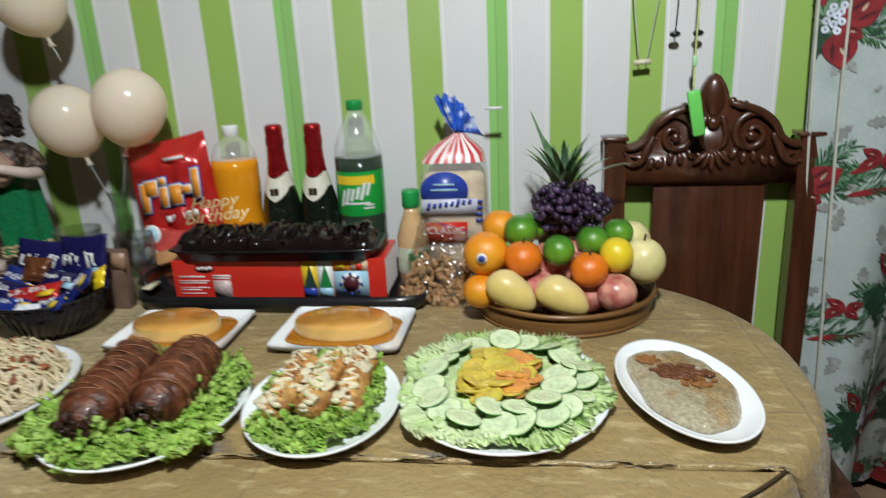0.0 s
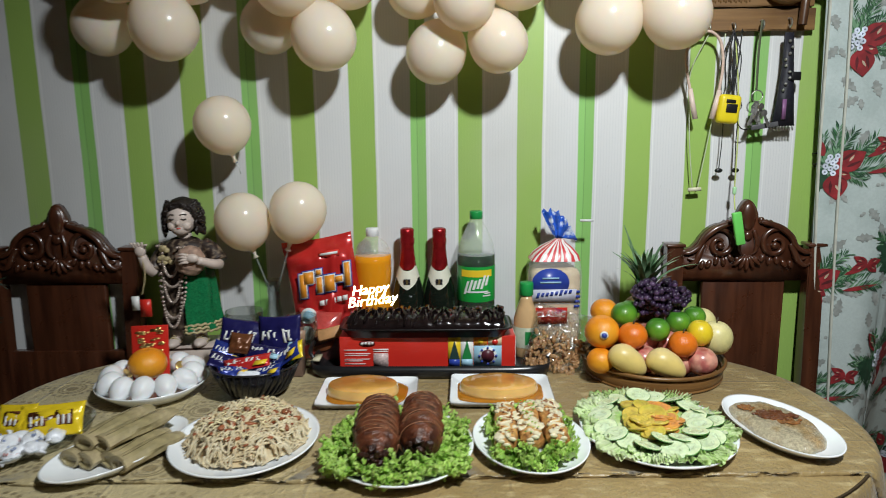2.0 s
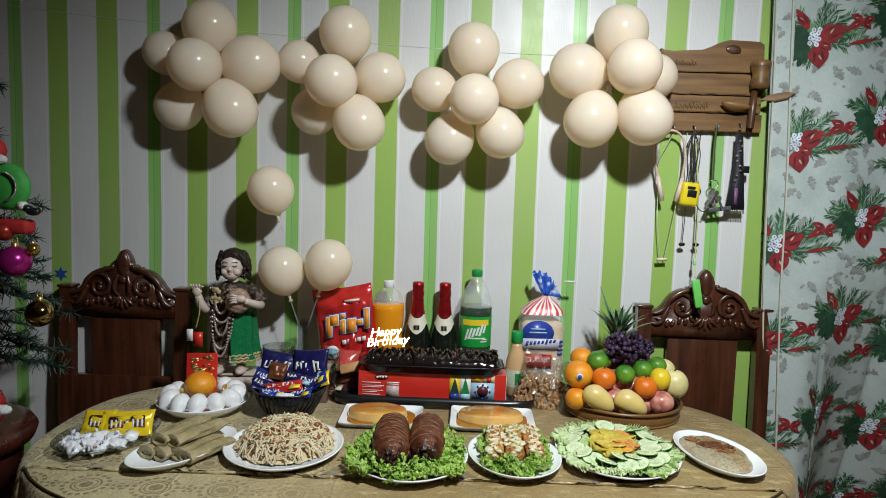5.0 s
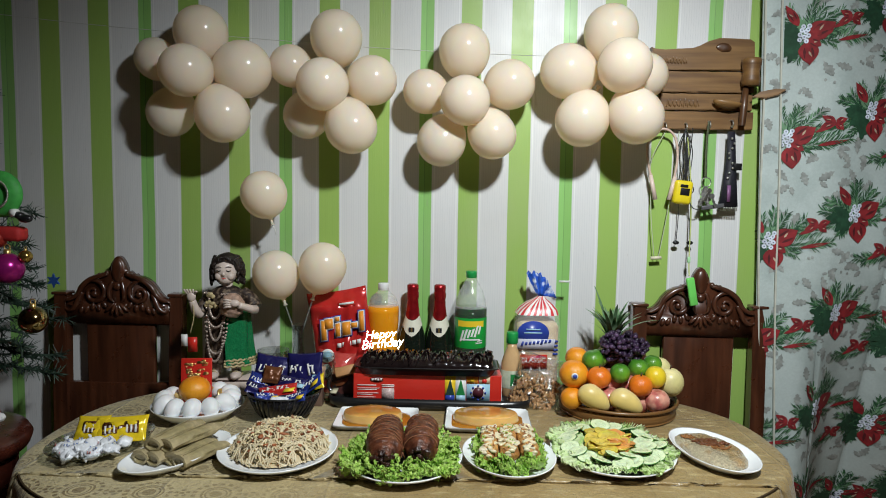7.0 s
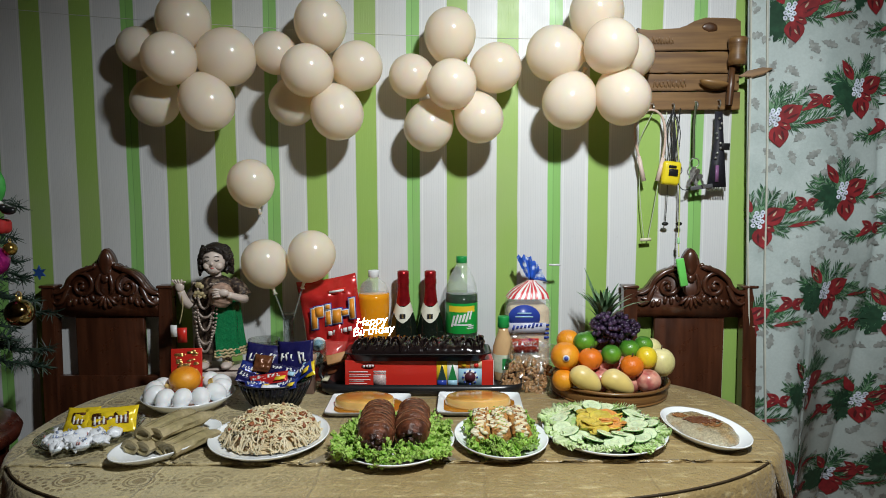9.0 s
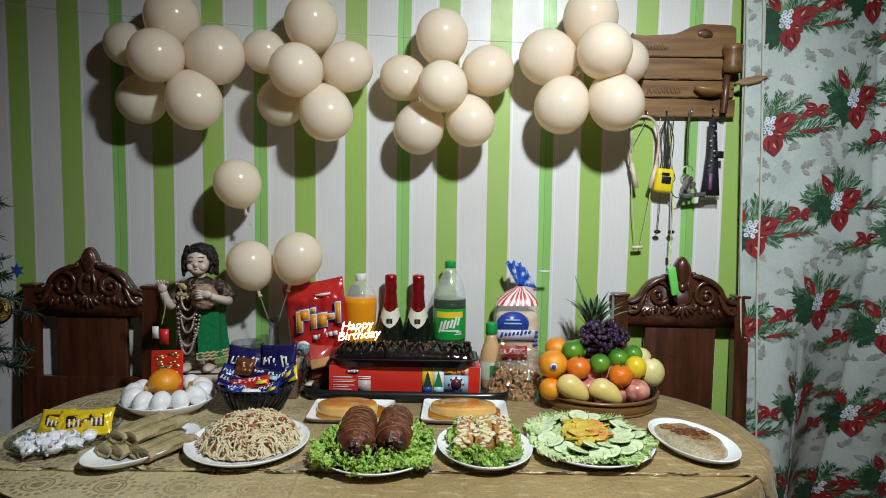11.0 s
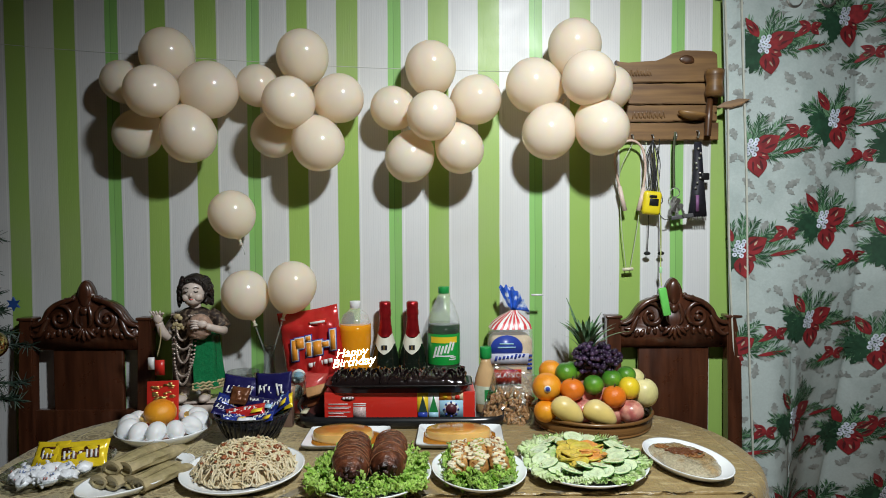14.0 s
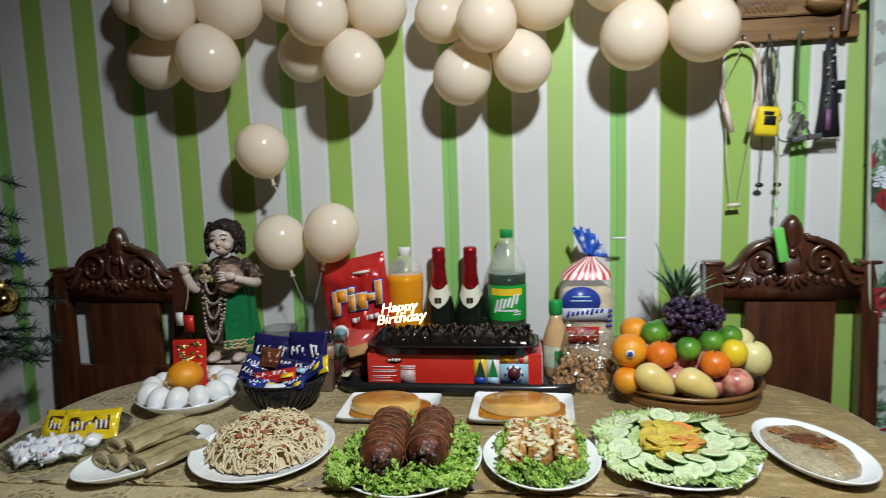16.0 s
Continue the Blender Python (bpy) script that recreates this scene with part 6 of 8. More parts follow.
        for p, q in zip(rows, rows[1:]):
            for i in range(48):
                bm.faces.new((p[i], p[i + 1], q[i + 1], q[i]))
        lab = part("collar_label", bm, mat("ivory_label", (0.68, 0.66, 0.54), 0.4, vary=0.06, scale=50), b, "ivory collar label with a pointed lower edge")
        part("seal", cube(-0.008, 0.008, -0.0345, -0.0300, 0.160, 0.173), BLACK_INK, lab, "black square mark", smooth=False)
        part("seal_band", cube(-0.0025, 0.0025, -0.0353, -0.0343, 0.161, 0.172), GOLD_LEAF, lab, smooth=False)
    # dressing
    b = thing("dressing_bottle", "bottle of tan salad dressing with green cap", "bottle", (-0.172, 1.150, CLOTH_Z), turn=8)
    part("filled_body", lathe([(0, 0.003), (0.024, 0), (0.029, 0.006), (0.030, 0.05), (0.029, 0.095), (0.022, 0.118), (0.0145, 0.138), (0.013, 0.152), (0, 0.152)], 32), RANCH, b)
    part("cap", lathe([(0.0155, 0.150), (0.0165, 0.151), (0.016, 0.178), (0.0145, 0.181), (0, 0.181)], 28), GREEN_CAP, b)
    lab = part("label", lathe([(0.0303, 0.028), (0.0306, 0.029), (0.0304, 0.076), (0.0300, 0.077)], 36), mat("pale_green_label", (0.50, 0.55, 0.42), 0.4, vary=0.15, scale=60), b, "white and green label")
    bm = bmesh.new()
    rows = [[bm.verts.new((0.0309 * math.sin(a), -0.0309 * math.cos(a), z)) for a in [-0.3 + 1.5 * i / 6 for i in range(7)]] for z in (0.036, 0.068)]
    for i in range(6):
        bm.faces.new((rows[0][i], rows[0][i + 1], rows[1][i + 1], rows[1][i]))
    part("green_panel", bm, GREEN_INK, lab)


soda_bottles()


# ---- snacks behind the cake ----
def snacks():
    t = thing("crisps_bag", "large red foil crisps bag standing by the wall", "crisps bag", pose(-0.656, 1.205, 0.900, -8, -9, 3))
    part("bag", pillow(0.172, 0.272, 0.074, 22, 0.012, seed=3.0, rumple=0.20, pinch=0.03), CHIP_BAG, t)
    y = -0.0425
    letters = [(0.88 * a, b + 0.10 * a, 0.88 * w, 0.9 * h, l) for a, b, w, h, l in [(-0.048, 0.030, 0.016, 0.060, 0.1), (-0.030, 0.045, 0.026, 0.030, 0.1), (-0.004, 0.022, 0.014, 0.040, 0.1), (-0.001, 0.052, 0.013, 0.012, 0.1), (0.024, 0.020, 0.026, 0.040, 0.1), (0.050, 0.024, 0.020, 0.014, 0.1), (0.075, 0.030, 0.014, 0.060, 0.1)]]
    part("print_outline", blob_print([(a, b, w + 0.010, h + 0.010, l) for a, b, w, h, l in letters], y), BLUE_INK, t, "blue outlined logo shapes")
    part("print_halo", blob_print([(a, b, w + 0.005, h + 0.005, l) for a, b, w, h, l in letters], y - 0.0011), WHITE_INK, t)
    part("print_fill", blob_print([(a, b, w, h, l) for a, b, w, h, l in letters], y - 0.0022), ORANGE_INK, t)
    part("brand_box", blob_print([(0.030, 0.092, 0.050, 0.014, 0.05)], y + 0.006), RED_CARD, t)
    part("brand_bar", blob_print([(0.030, 0.092, 0.042, 0.006, 0.05)], y + 0.0048), WHITE_INK, t)
    part("flavour_bar", blob_print([(-0.005 + 0.014 * i, -0.022 + 0.001 * i, 0.011, 0.012, 0.1) for i in range(5)], y), WHITE_INK, t)
    t = thing("small_snack_bag", "small clear and red snack bag with white disc", "snack bag", pose(-0.668, 1.142, CLOTH_Z + 0.056, -18, 6, -4))
    part("bag", pillow(0.105, 0.120, 0.035, 10, 0.006, seed=8.0), mat("translucent_red_film", (0.52, 0.07, 0.06), 0.16, vary=0.25, scale=30, bump=0.9, bump_scale=45, coat=0.7), t)
    part("disc_label", disc_print(-0.022, 0.042, 0.019, -0.0185), WHITE_INK, t)
    part("disc_ring", disc_print(-0.022, 0.042, 0.013, -0.0197), SKY_INK, t)
    part("disc_label", disc_print(-0.018, 0.002, 0.017, -0.0225), WHITE_INK, t)
    part("meat_print", disc_print(0.016, -0.010, 0.026, -0.0215, 1.2), HAM, t)
    t = thing("wafer_pack", "small brown wafer pack lying by the cake tray", "wafer pack", pose(-0.628, 1.098, CLOTH_Z + 0.072, -30, -14, 6))
    part("pack", cube(-0.028, 0.028, -0.008, 0.008, -0.012, 0.014, bevel=0.003), mat("tan_wafer_card", (0.46, 0.24, 0.10), 0.4, vary=0.2, scale=50), t)
    t = thing("carton", "dark red biscuit carton behind the tray", "carton", pose(-0.640, 1.135, CLOTH_Z, 0, 0, 4))
    part("carton_body", cube(-0.030, 0.030, -0.02, 0.02, 0, 0.058, bevel=0.001), mat("dark_card", (0.10, 0.03, 0.025), 0.4, vary=0.2), t)

    # bread in its bag
    t = thing("bread_bag", "sliced bread loaf in a printed plastic bag tied blue", "bread", (-0.098, 1.225, CLOTH_Z), turn=2)
    bm = cube(-0.060, 0.060, -0.045, 0.045, 0.004, 0.205, bevel=0.022, seg=4)
    part("loaf", bm, BREAD, t)
    bm = bmesh.new()
    levels = [(0.0, 0.058, 0.044), (0.01, 0.0655, 0.050), (0.06, 0.066, 0.051), (0.13, 0.065, 0.050), (0.19, 0.064, 0.049), (0.222, 0.060, 0.045)]
    def bag_ring(z, a, b, k=0.0):
        ring = []
        for i in range(48):
            q = 2 * math.pi * i / 48
            s = (abs(math.cos(q)) ** 5 + abs(math.sin(q)) ** 5) ** (-0.2)
            w = 1 + k * math.sin(i * math.pi / 1.5) + 0.012 * noise.noise(Vector((i * 0.5, z * 40, 2)))
            ring.append((a * s * w * math.cos(q), b * s * w * math.sin(q), z))
        return ring
    rings = [[bm.verts.new(p) for p in bag_ring(z, a, b)] for z, a, b in levels]
    for p, q in zip(rings, rings[1:]):
        for i in range(48):
            bm.faces.new((p[i], p[(i + 1) % 48], q[(i + 1) % 48], q[i]))
    part("bag_film", bm, mat("bread_bag_film", (0.86, 0.86, 0.84), 0.12, vary=0.02, alpha=0.25, bump=0.8, bump_scale=45, coat=1.0, spec=0.9), t)
    bm = bmesh.new()
    gather = [(0.222, 0.060, 0.045, 0.0), (0.236, 0.052, 0.040, 0.03), (0.252, 0.034, 0.028, 0.08), (0.264, 0.016, 0.014, 0.12), (0.272, 0.008, 0.008, 0.14)]
    rings = [[bm.verts.new((p[0] + 0.012 * j / 4, p[1], p[2])) for p in bag_ring(z, a, b, k)] for j, (z, a, b, k) in enumerate(gather)]
    for p, q in zip(rings, rings[1:]):
        for i in range(48):
            fc = bm.faces.new((p[i], p[(i + 1) % 48], q[(i + 1) % 48], q[i]))
            fc.material_index = i % 2
    part("striped_gather", bm, [mat("red_stripe_film", (0.62, 0.05, 0.06), 0.3, vary=0.1), mat("white_stripe_film", (0.80, 0.78, 0.76), 0.3, vary=0.05)], t, "red and white striped gathered neck")
    bm = bmesh.new()
    grid = []
    for j in range(8):
        v = j / 7
        row = []
        for i in range(15):
            u = i / 14 - 0.5
            wd = 0.014 + 0.052 * v ** 0.8
            row.append(bm.verts.new((0.012 + u * wd * 1.2 + 0.014 * v * (u + 0.2), 0.008 * math.sin(i * 1.9) * (0.4 + v), 0.272 + 0.070 * v - 0.030 * v * (u + 0.3) ** 2 * 4 + 0.006 * v * math.sin(i * 2.4) - 0.02 * v * max(0, u))))
        grid.append(row)
    for p, q in zip(grid, grid[1:]):
        for i in range(14):
            bm.faces.new((p[i], p[i + 1], q[i + 1], q[i]))
    tail = part("bag_tail", bm, mat("blue_bag_film", (0.025, 0.10, 0.50), 0.22, vary=0.35, scale=70, second=(0.55, 0.62, 0.72), second_scale=50, second_amount=0.35, bump=0.6, coat=0.5), t, "crumpled blue bag end")
    tail.modifiers.new("thickness", "SOLIDIFY").thickness = 0.0006
    part("tie_clip", cube(0.062, 0.094, -0.003, 0.003, 0.312, 0.317, m=None), WHITE_CAP, t, "small white bag clip")
    f = -0.0525
    part("blue_print", disc_print(-0.016, 0.172, 0.036, f, 1.25), BLUE_INK, t, "blue rounded print")
    part("white_ribbon", blob_print([(-0.008, 0.142, 0.105, 0.030, 0.1)], f - 0.0014), mat("lilac_white_print", (0.62, 0.63, 0.74), 0.3), t)
    part("brand_strokes", blob_print([(-0.046 + 0.011 * i, 0.143 + 0.0012 * i, 0.0065, 0.009 + 0.005 * (i in (0, 5)), 0.3) for i in range(8)], f - 0.0028), BLUE_INK, t)
    part("small_bars", blob_print([(-0.016, 0.184, 0.040, 0.004, 0), (-0.016, 0.174, 0.050, 0.004, 0)], f - 0.0014), SKY_INK, t)
    part("red_panel", blob_print([(-0.014, 0.092, 0.078, 0.040, 0)], f), RED_CARD, t)
    part("print_word", lettering("CLASSIC", 0.019, 0.0005), WHITE_INK, t, at=pose(-0.014, f - 0.0014, 0.096), smooth=False)
    part("side_bars", blob_print([(0.048, 0.150 - 0.012 * i, 0.014, 0.006, 0) for i in range(4)], f + 0.002), BLUE_INK, t)

    # bag of nuts
    t = thing("nut_bag", "clear plastic bag of roasted nuts leaning by the bread", "nut bag", pose(-0.108, 1.066, CLOTH_Z + 0.064, -26, 12, -16))
    film = part("film", pillow(0.132, 0.150, 0.044, 20, 0.004, seed=14.0, rumple=0.45), FILM, t)
    rnd = random.Random(31)
    nut = bmesh.new()
    ball(nut, (0, 0, 0), (0.0095, 0.0052, 0.0036), 2, noise_amp=0.35, noise_scale=150)
    for v in nut.verts:
        v.co.z += 18 * v.co.x ** 2
    nut_me = put_mesh("nut", nut, NUTS)
    for i in range(170):
        ob = new("nut", nut_me)
        u, v = rnd.uniform(-0.054, 0.054), -0.066 + 0.078 * rnd.random() ** 1.4
        ob.parent = t
        ob.matrix_basis = pose(u, rnd.uniform(-0.012, 0.012) * (1 - (u / 0.056) ** 2), v, rnd.uniform(0, 360), rnd.uniform(0, 360), rnd.uniform(0, 360))


snacks()


# ---- fruit basket ----
def fruit(name, label, cat, c, r, material, squash=1.0, stalk=None, seed=0, m=None, shape=None):
    t = thing(name, label, cat, Matrix.Translation(c) @ (m or Matrix()), group="fruit in the basket")
    bm = bmesh.new()
    r *= 0.95
    ball(bm, (0, 0, 0), (r, r, r * squash), 4, noise_amp=0.02, noise_scale=25, seed=seed)
    for v in bm.verts:
        d = math.hypot(v.co.x, v.co.y)
        if v.co.z > 0:
            v.co.z -= 0.10 * r * math.exp(-(d / (0.28 * r)) ** 2)
        if shape:
            shape(v.co)
    part("skin", bm, material, t)
    if stalk:
        part("stalk", tube([(0, 0, r * squash * 0.86), (0.001, 0, r * squash * 1.0), (0.003, 0.001, r * squash * 1.0 + stalk)], 0.0018, 6), STALK, t)
    return t


def mango_shape(co):
    """Fuller at one end, with a slight beak at the other."""
    k = co.x / 0.0285
    co.y *= 1 - 0.20 * k
    co.z = co.z * (1 - 0.22 * k) - 0.004 * k * k


def basket():
    bx, by = 0.098, 1.055
    t = thing("fruit_basket", "shallow round woven brown basket full of fruit", "basket", (bx, by, CLOTH_Z))
    part("base", lathe([(0, 0.004), (0.143, 0.004), (0.145, 0.002), (0.143, 0), (0, 0)], 56), WICKER, t)
    part("side", lathe([(0.143, 0.0), (0.148, 0.006), (0.152, 0.033), (0.149, 0.034), (0.144, 0.006)], 64), WICKER, t)
    for z, r in ((0.003, 0.1470), (0.014, 0.1462), (0.0245, 0.1480), (0.0355, 0.1525)):
        part("band", tube([(r * math.cos(q * math.pi / 36), r * math.sin(q * math.pi / 36), z) for q in range(73)], 0.0042 if z > 0.03 else 0.0028, 8), WICKER, t)
    Z = CLOTH_Z
    for c, turn in (((0.018, 0.945, Z + 0.062), 24), ((0.096, 0.940, Z + 0.056), 18)):
        m = pose(0, 0, 0, -14, turn + 8, -8)
        fruit("mango", "ripe pale yellow mango resting on the basket rim", "mango", c, 0.030, MANGO, 1.0, None, turn, m @ Matrix.Diagonal((1.52, 0.92, 0.98, 1)), shape=mango_shape)
    fruit("orange", "large orange with a small white sticker", "orange", (-0.026, 1.000, Z + 0.106), 0.039, ORANGE, 0.98, None, 1)
    part("sticker", disc_print(0, 0, 0.0085, 0), WHITE_INK, bpy.data.objects["orange.001"], "white oval sticker", at=pose(-0.004, -0.0385, 0.004, -4, 0, -4))
    part("sticker_mark", disc_print(0, 0, 0.0055, 0), BLUE_INK, bpy.data.objects["orange.001"], at=pose(-0.004, -0.0402, 0.004, -4, 0, -4))
    fruit("orange", "orange tucked behind in the fruit basket", "orange", (-0.006, 1.075, Z + 0.130), 0.032, ORANGE, 0.95, None, 2)
    fruit("orange", "orange low in the basket beside mango", "orange", (-0.034, 0.972, Z + 0.052), 0.030, ORANGE, 0.95, None, 3)
    fruit("tangerine", "red-orange tangerine with a short stalk", "tangerine", (0.034, 0.980, Z + 0.104), 0.032, PONKAN, 0.93, 0.005, 4)
    fruit("tangerine", "red-orange tangerine with a short stalk", "tangerine", (0.136, 0.970, Z + 0.088), 0.031, PONKAN, 0.95, 0.005, 5)
    fruit("green_citrus", "glossy dark green citrus fruit", "citrus", (0.030, 1.042, Z + 0.132), 0.030, LIME_SKIN, 0.95, None, 6)
    fruit("green_citrus", "glossy dark green citrus fruit", "citrus", (0.052, 1.072, Z + 0.132), 0.027, LIME_SKIN, 0.95, None, 7)
    fruit("green_citrus", "glossy dark green citrus fruit", "citrus", (0.090, 0.995, Z + 0.112), 0.027, LIME_SKIN, 0.97, None, 8)
    fruit("green_citrus", "glossy dark green citrus fruit", "citrus", (0.146, 1.035, Z + 0.116), 0.028, LIME_SKIN, 0.93, None, 9)
    fruit("green_citrus", "glossy dark green citrus fruit", "citrus", (0.190, 1.060, Z + 0.122), 0.026, LIME_SKIN, 0.93, None, 10)
    fruit("lemon", "bright yellow lemon among green citrus", "lemon", (0.180, 0.995, Z + 0.104), 0.028, LEMON, 1.08, None, 11)
    fruit("pear", "pale yellow round pear", "pear", (0.226, 1.025, Z + 0.084), 0.037, PEAR, 1.08, 0.007, 12)
    fruit("pear", "pale yellow round pear", "pear", (0.215, 1.085, Z + 0.100), 0.034, PEAR, 1.05, None, 13)
    fruit("apple", "pink striped apple low in the basket", "apple", (0.178, 0.972, Z + 0.050), 0.034, APPLE, 0.92, None, 14)
    for i, (x, y, z) in enumerate(((0.06, 1.03, 0.075), (0.12, 1.03, 0.072), (0.09, 1.09, 0.07), (0.0, 1.05, 0.07), (0.17, 1.07, 0.066), (0.06, 0.985, 0.05), (0.135, 0.99, 0.042), (0.09, 1.05, 0.038), (0.03, 1.03, 0.04), (0.16, 1.03, 0.038), (0.02, 1.1, 0.05), (0.145, 1.12, 0.05), (0.075, 1.03, 0.085), (0.115, 1.06, 0.085))):
        fruit("apple", "red apple buried among the other fruit", "apple", (x, y, Z + z), 0.034, APPLE, 0.92, None, 20 + i)
    # grapes
    g = thing("grape_bunch", "bunch of dark purple grapes on the fruit", "grapes", (0.110, 1.058, Z + 0.150), group="fruit in the basket")
    rnd = random.Random(17)
    gm = bmesh.new()
    ball(gm, (0, 0, 0), (0.0064, 0.0064, 0.0072), 2)
    gme = put_mesh("grape", gm, GRAPE)
    n = 0
    while n < 270:
        x, y, z = rnd.uniform(-0.058, 0.074), rnd.uniform(-0.036, 0.036), rnd.uniform(-0.020, 0.056)
        q = (x / 0.066) ** 2 + (y / 0.036) ** 2 + ((z - 0.016) / 0.040) ** 2
        if q < 1.05:
            ob = new("grape", gme)
            ob.parent = g
            ob.matrix_basis = pose(x, y, z - 0.10 * max(0, x - 0.03), rnd.uniform(0, 90), rnd.uniform(0, 90), 0)
            n += 1
    part("stem", tube(spline([(0.0, 0.01, 0.046), (0.01, 0.012, 0.056), (0.03, 0.015, 0.060)], 4), 0.0022, 6), STALK, g)
    # pineapple
    p = thing("pineapple", "pineapple with spiky green crown behind the fruit", "pineapple", (0.104, 1.150, Z + 0.045))
    body = lathe([(0, 0), (0.034, 0.004), (0.045, 0.03), (0.047, 0.06), (0.040, 0.088), (0.022, 0.104), (0, 0.106)], 28)
    for v in body.verts:
        a = math.atan2(v.co.y, v.co.x)
        v.co *= 1 + 0.05 * math.sin(a * 10 + v.co.z * 260) * math.sin(a * 10 - v.co.z * 260)
    part("fruit_body", body, PINE_SKIN, p)
    rnd = random.Random(23)
    for i in range(46):
        a = i * 2.399
        up = i / 46
        ln = rnd.uniform(0.115, 0.158) * (1.0 if up < 0.8 else 0.8)
        spread = (1.0 - 0.72 * up) * rnd.uniform(0.8, 1.15)
        bm, rows = bmesh.new(), []
        for j in range(9):
            v = j / 8
            droop = ln * (0.30 * v + 0.42 * v * v) * spread
            h = ln * (1.0 * v - 0.40 * spread * v ** 2.2)
            wd = 0.0092 * (1 - v) ** 0.6 * (0.7 + 0.6 * min(v, 0.5)) + 0.0004
            c = Vector((droop * math.cos(a), droop * math.sin(a), 0.092 + 0.020 * up + h))
            sd = Vector((-math.sin(a), math.cos(a), 0))
            rows.append([bm.verts.new(c - sd * wd), bm.verts.new(c + Vector((-math.cos(a), -math.sin(a), -0.3)) * wd * 0.4), bm.verts.new(c + sd * wd)])
        for q, r in zip(rows, rows[1:]):
            bm.faces.new((q[0], q[1], r[1], r[0])), bm.faces.new((q[1], q[2], r[2], r[1]))
        ob = part("crown_leaf", bm, CROWN, p)
    bm, rows = bmesh.new(), []
    for j in range(9):
        v = j / 8
        c = Vector((-0.006 - 0.050 * v ** 1.4, -0.01 * v, 0.11 + 0.160 * v))
        rows.append([bm.verts.new(c + Vector((-0.008 * (1 - v) - 0.001, 0, 0))), bm.verts.new(c + Vector((0.008 * (1 - v) + 0.001, 0.002, 0)))])
    for q, r in zip(rows, rows[1:]):
        bm.faces.new((q[0], q[1], r[1], r[0]))
    part("crown_leaf", bm, CROWN, p)


basket()


# ---- glasses ----
def glasses():
    t = thing("wine_glass", "cut crystal wine glass behind the candy bowl", "glass", (-0.690, 1.085, CLOTH_Z), group="glassware")
    part("bowl", lathe([(0.004, 0.048), (0.020, 0.054), (0.033, 0.075), (0.036, 0.100), (0.0345, 0.120), (0.0335, 0.120), (0.0345, 0.100), (0.0315, 0.077), (0.019, 0.058), (0, 0.052)], 28), CLEAR, t)
    part("stem", lathe([(0.004, 0.049), (0.0035, 0.03), (0.006, 0.022), (0.004, 0.012), (0.012, 0.005), (0.032, 0.002), (0.032, 0), (0, 0)], 28), CLEAR, t)
    for i in range(12):
        a = 2 * math.pi * i / 12
        part("cut_rib", tube([(0.022 * math.cos(a), 0.022 * math.sin(a), 0.056), (0.0335 * math.cos(a + 0.2), 0.0335 * math.sin(a + 0.2), 0.075), (0.0365 * math.cos(a + 0.3), 0.0365 * math.sin(a + 0.3), 0.098)], 0.0014, 5), CLEAR, t)
    t = thing("tumbler", "plain clear drinking glass behind the candy bowl", "glass", (-0.835, 1.130, CLOTH_Z), group="glassware")
    part("glass", lathe([(0, 0.005), (0.034, 0.005), (0.042, 0.12), (0.0432, 0.12), (0.0355, 0.0), (0, 0)], 32), CLEAR, t)
    t = thing("glass_vase", "slim clear glass vase holding balloon sticks", "vase", (-0.782, 1.200, CLOTH_Z), group="glassware")
    part("glass", lathe([(0, 0.006), (0.024, 0.006), (0.027, 0.03), (0.018, 0.08), (0.0125, 0.12), (0.014, 0.16), (0.020, 0.178), (0.0215, 0.178), (0.0158, 0.16), (0.0143, 0.12), (0.020, 0.08), (0.029, 0.03), (0.026, 0), (0, 0)], 28), CLEAR, t)


glasses()


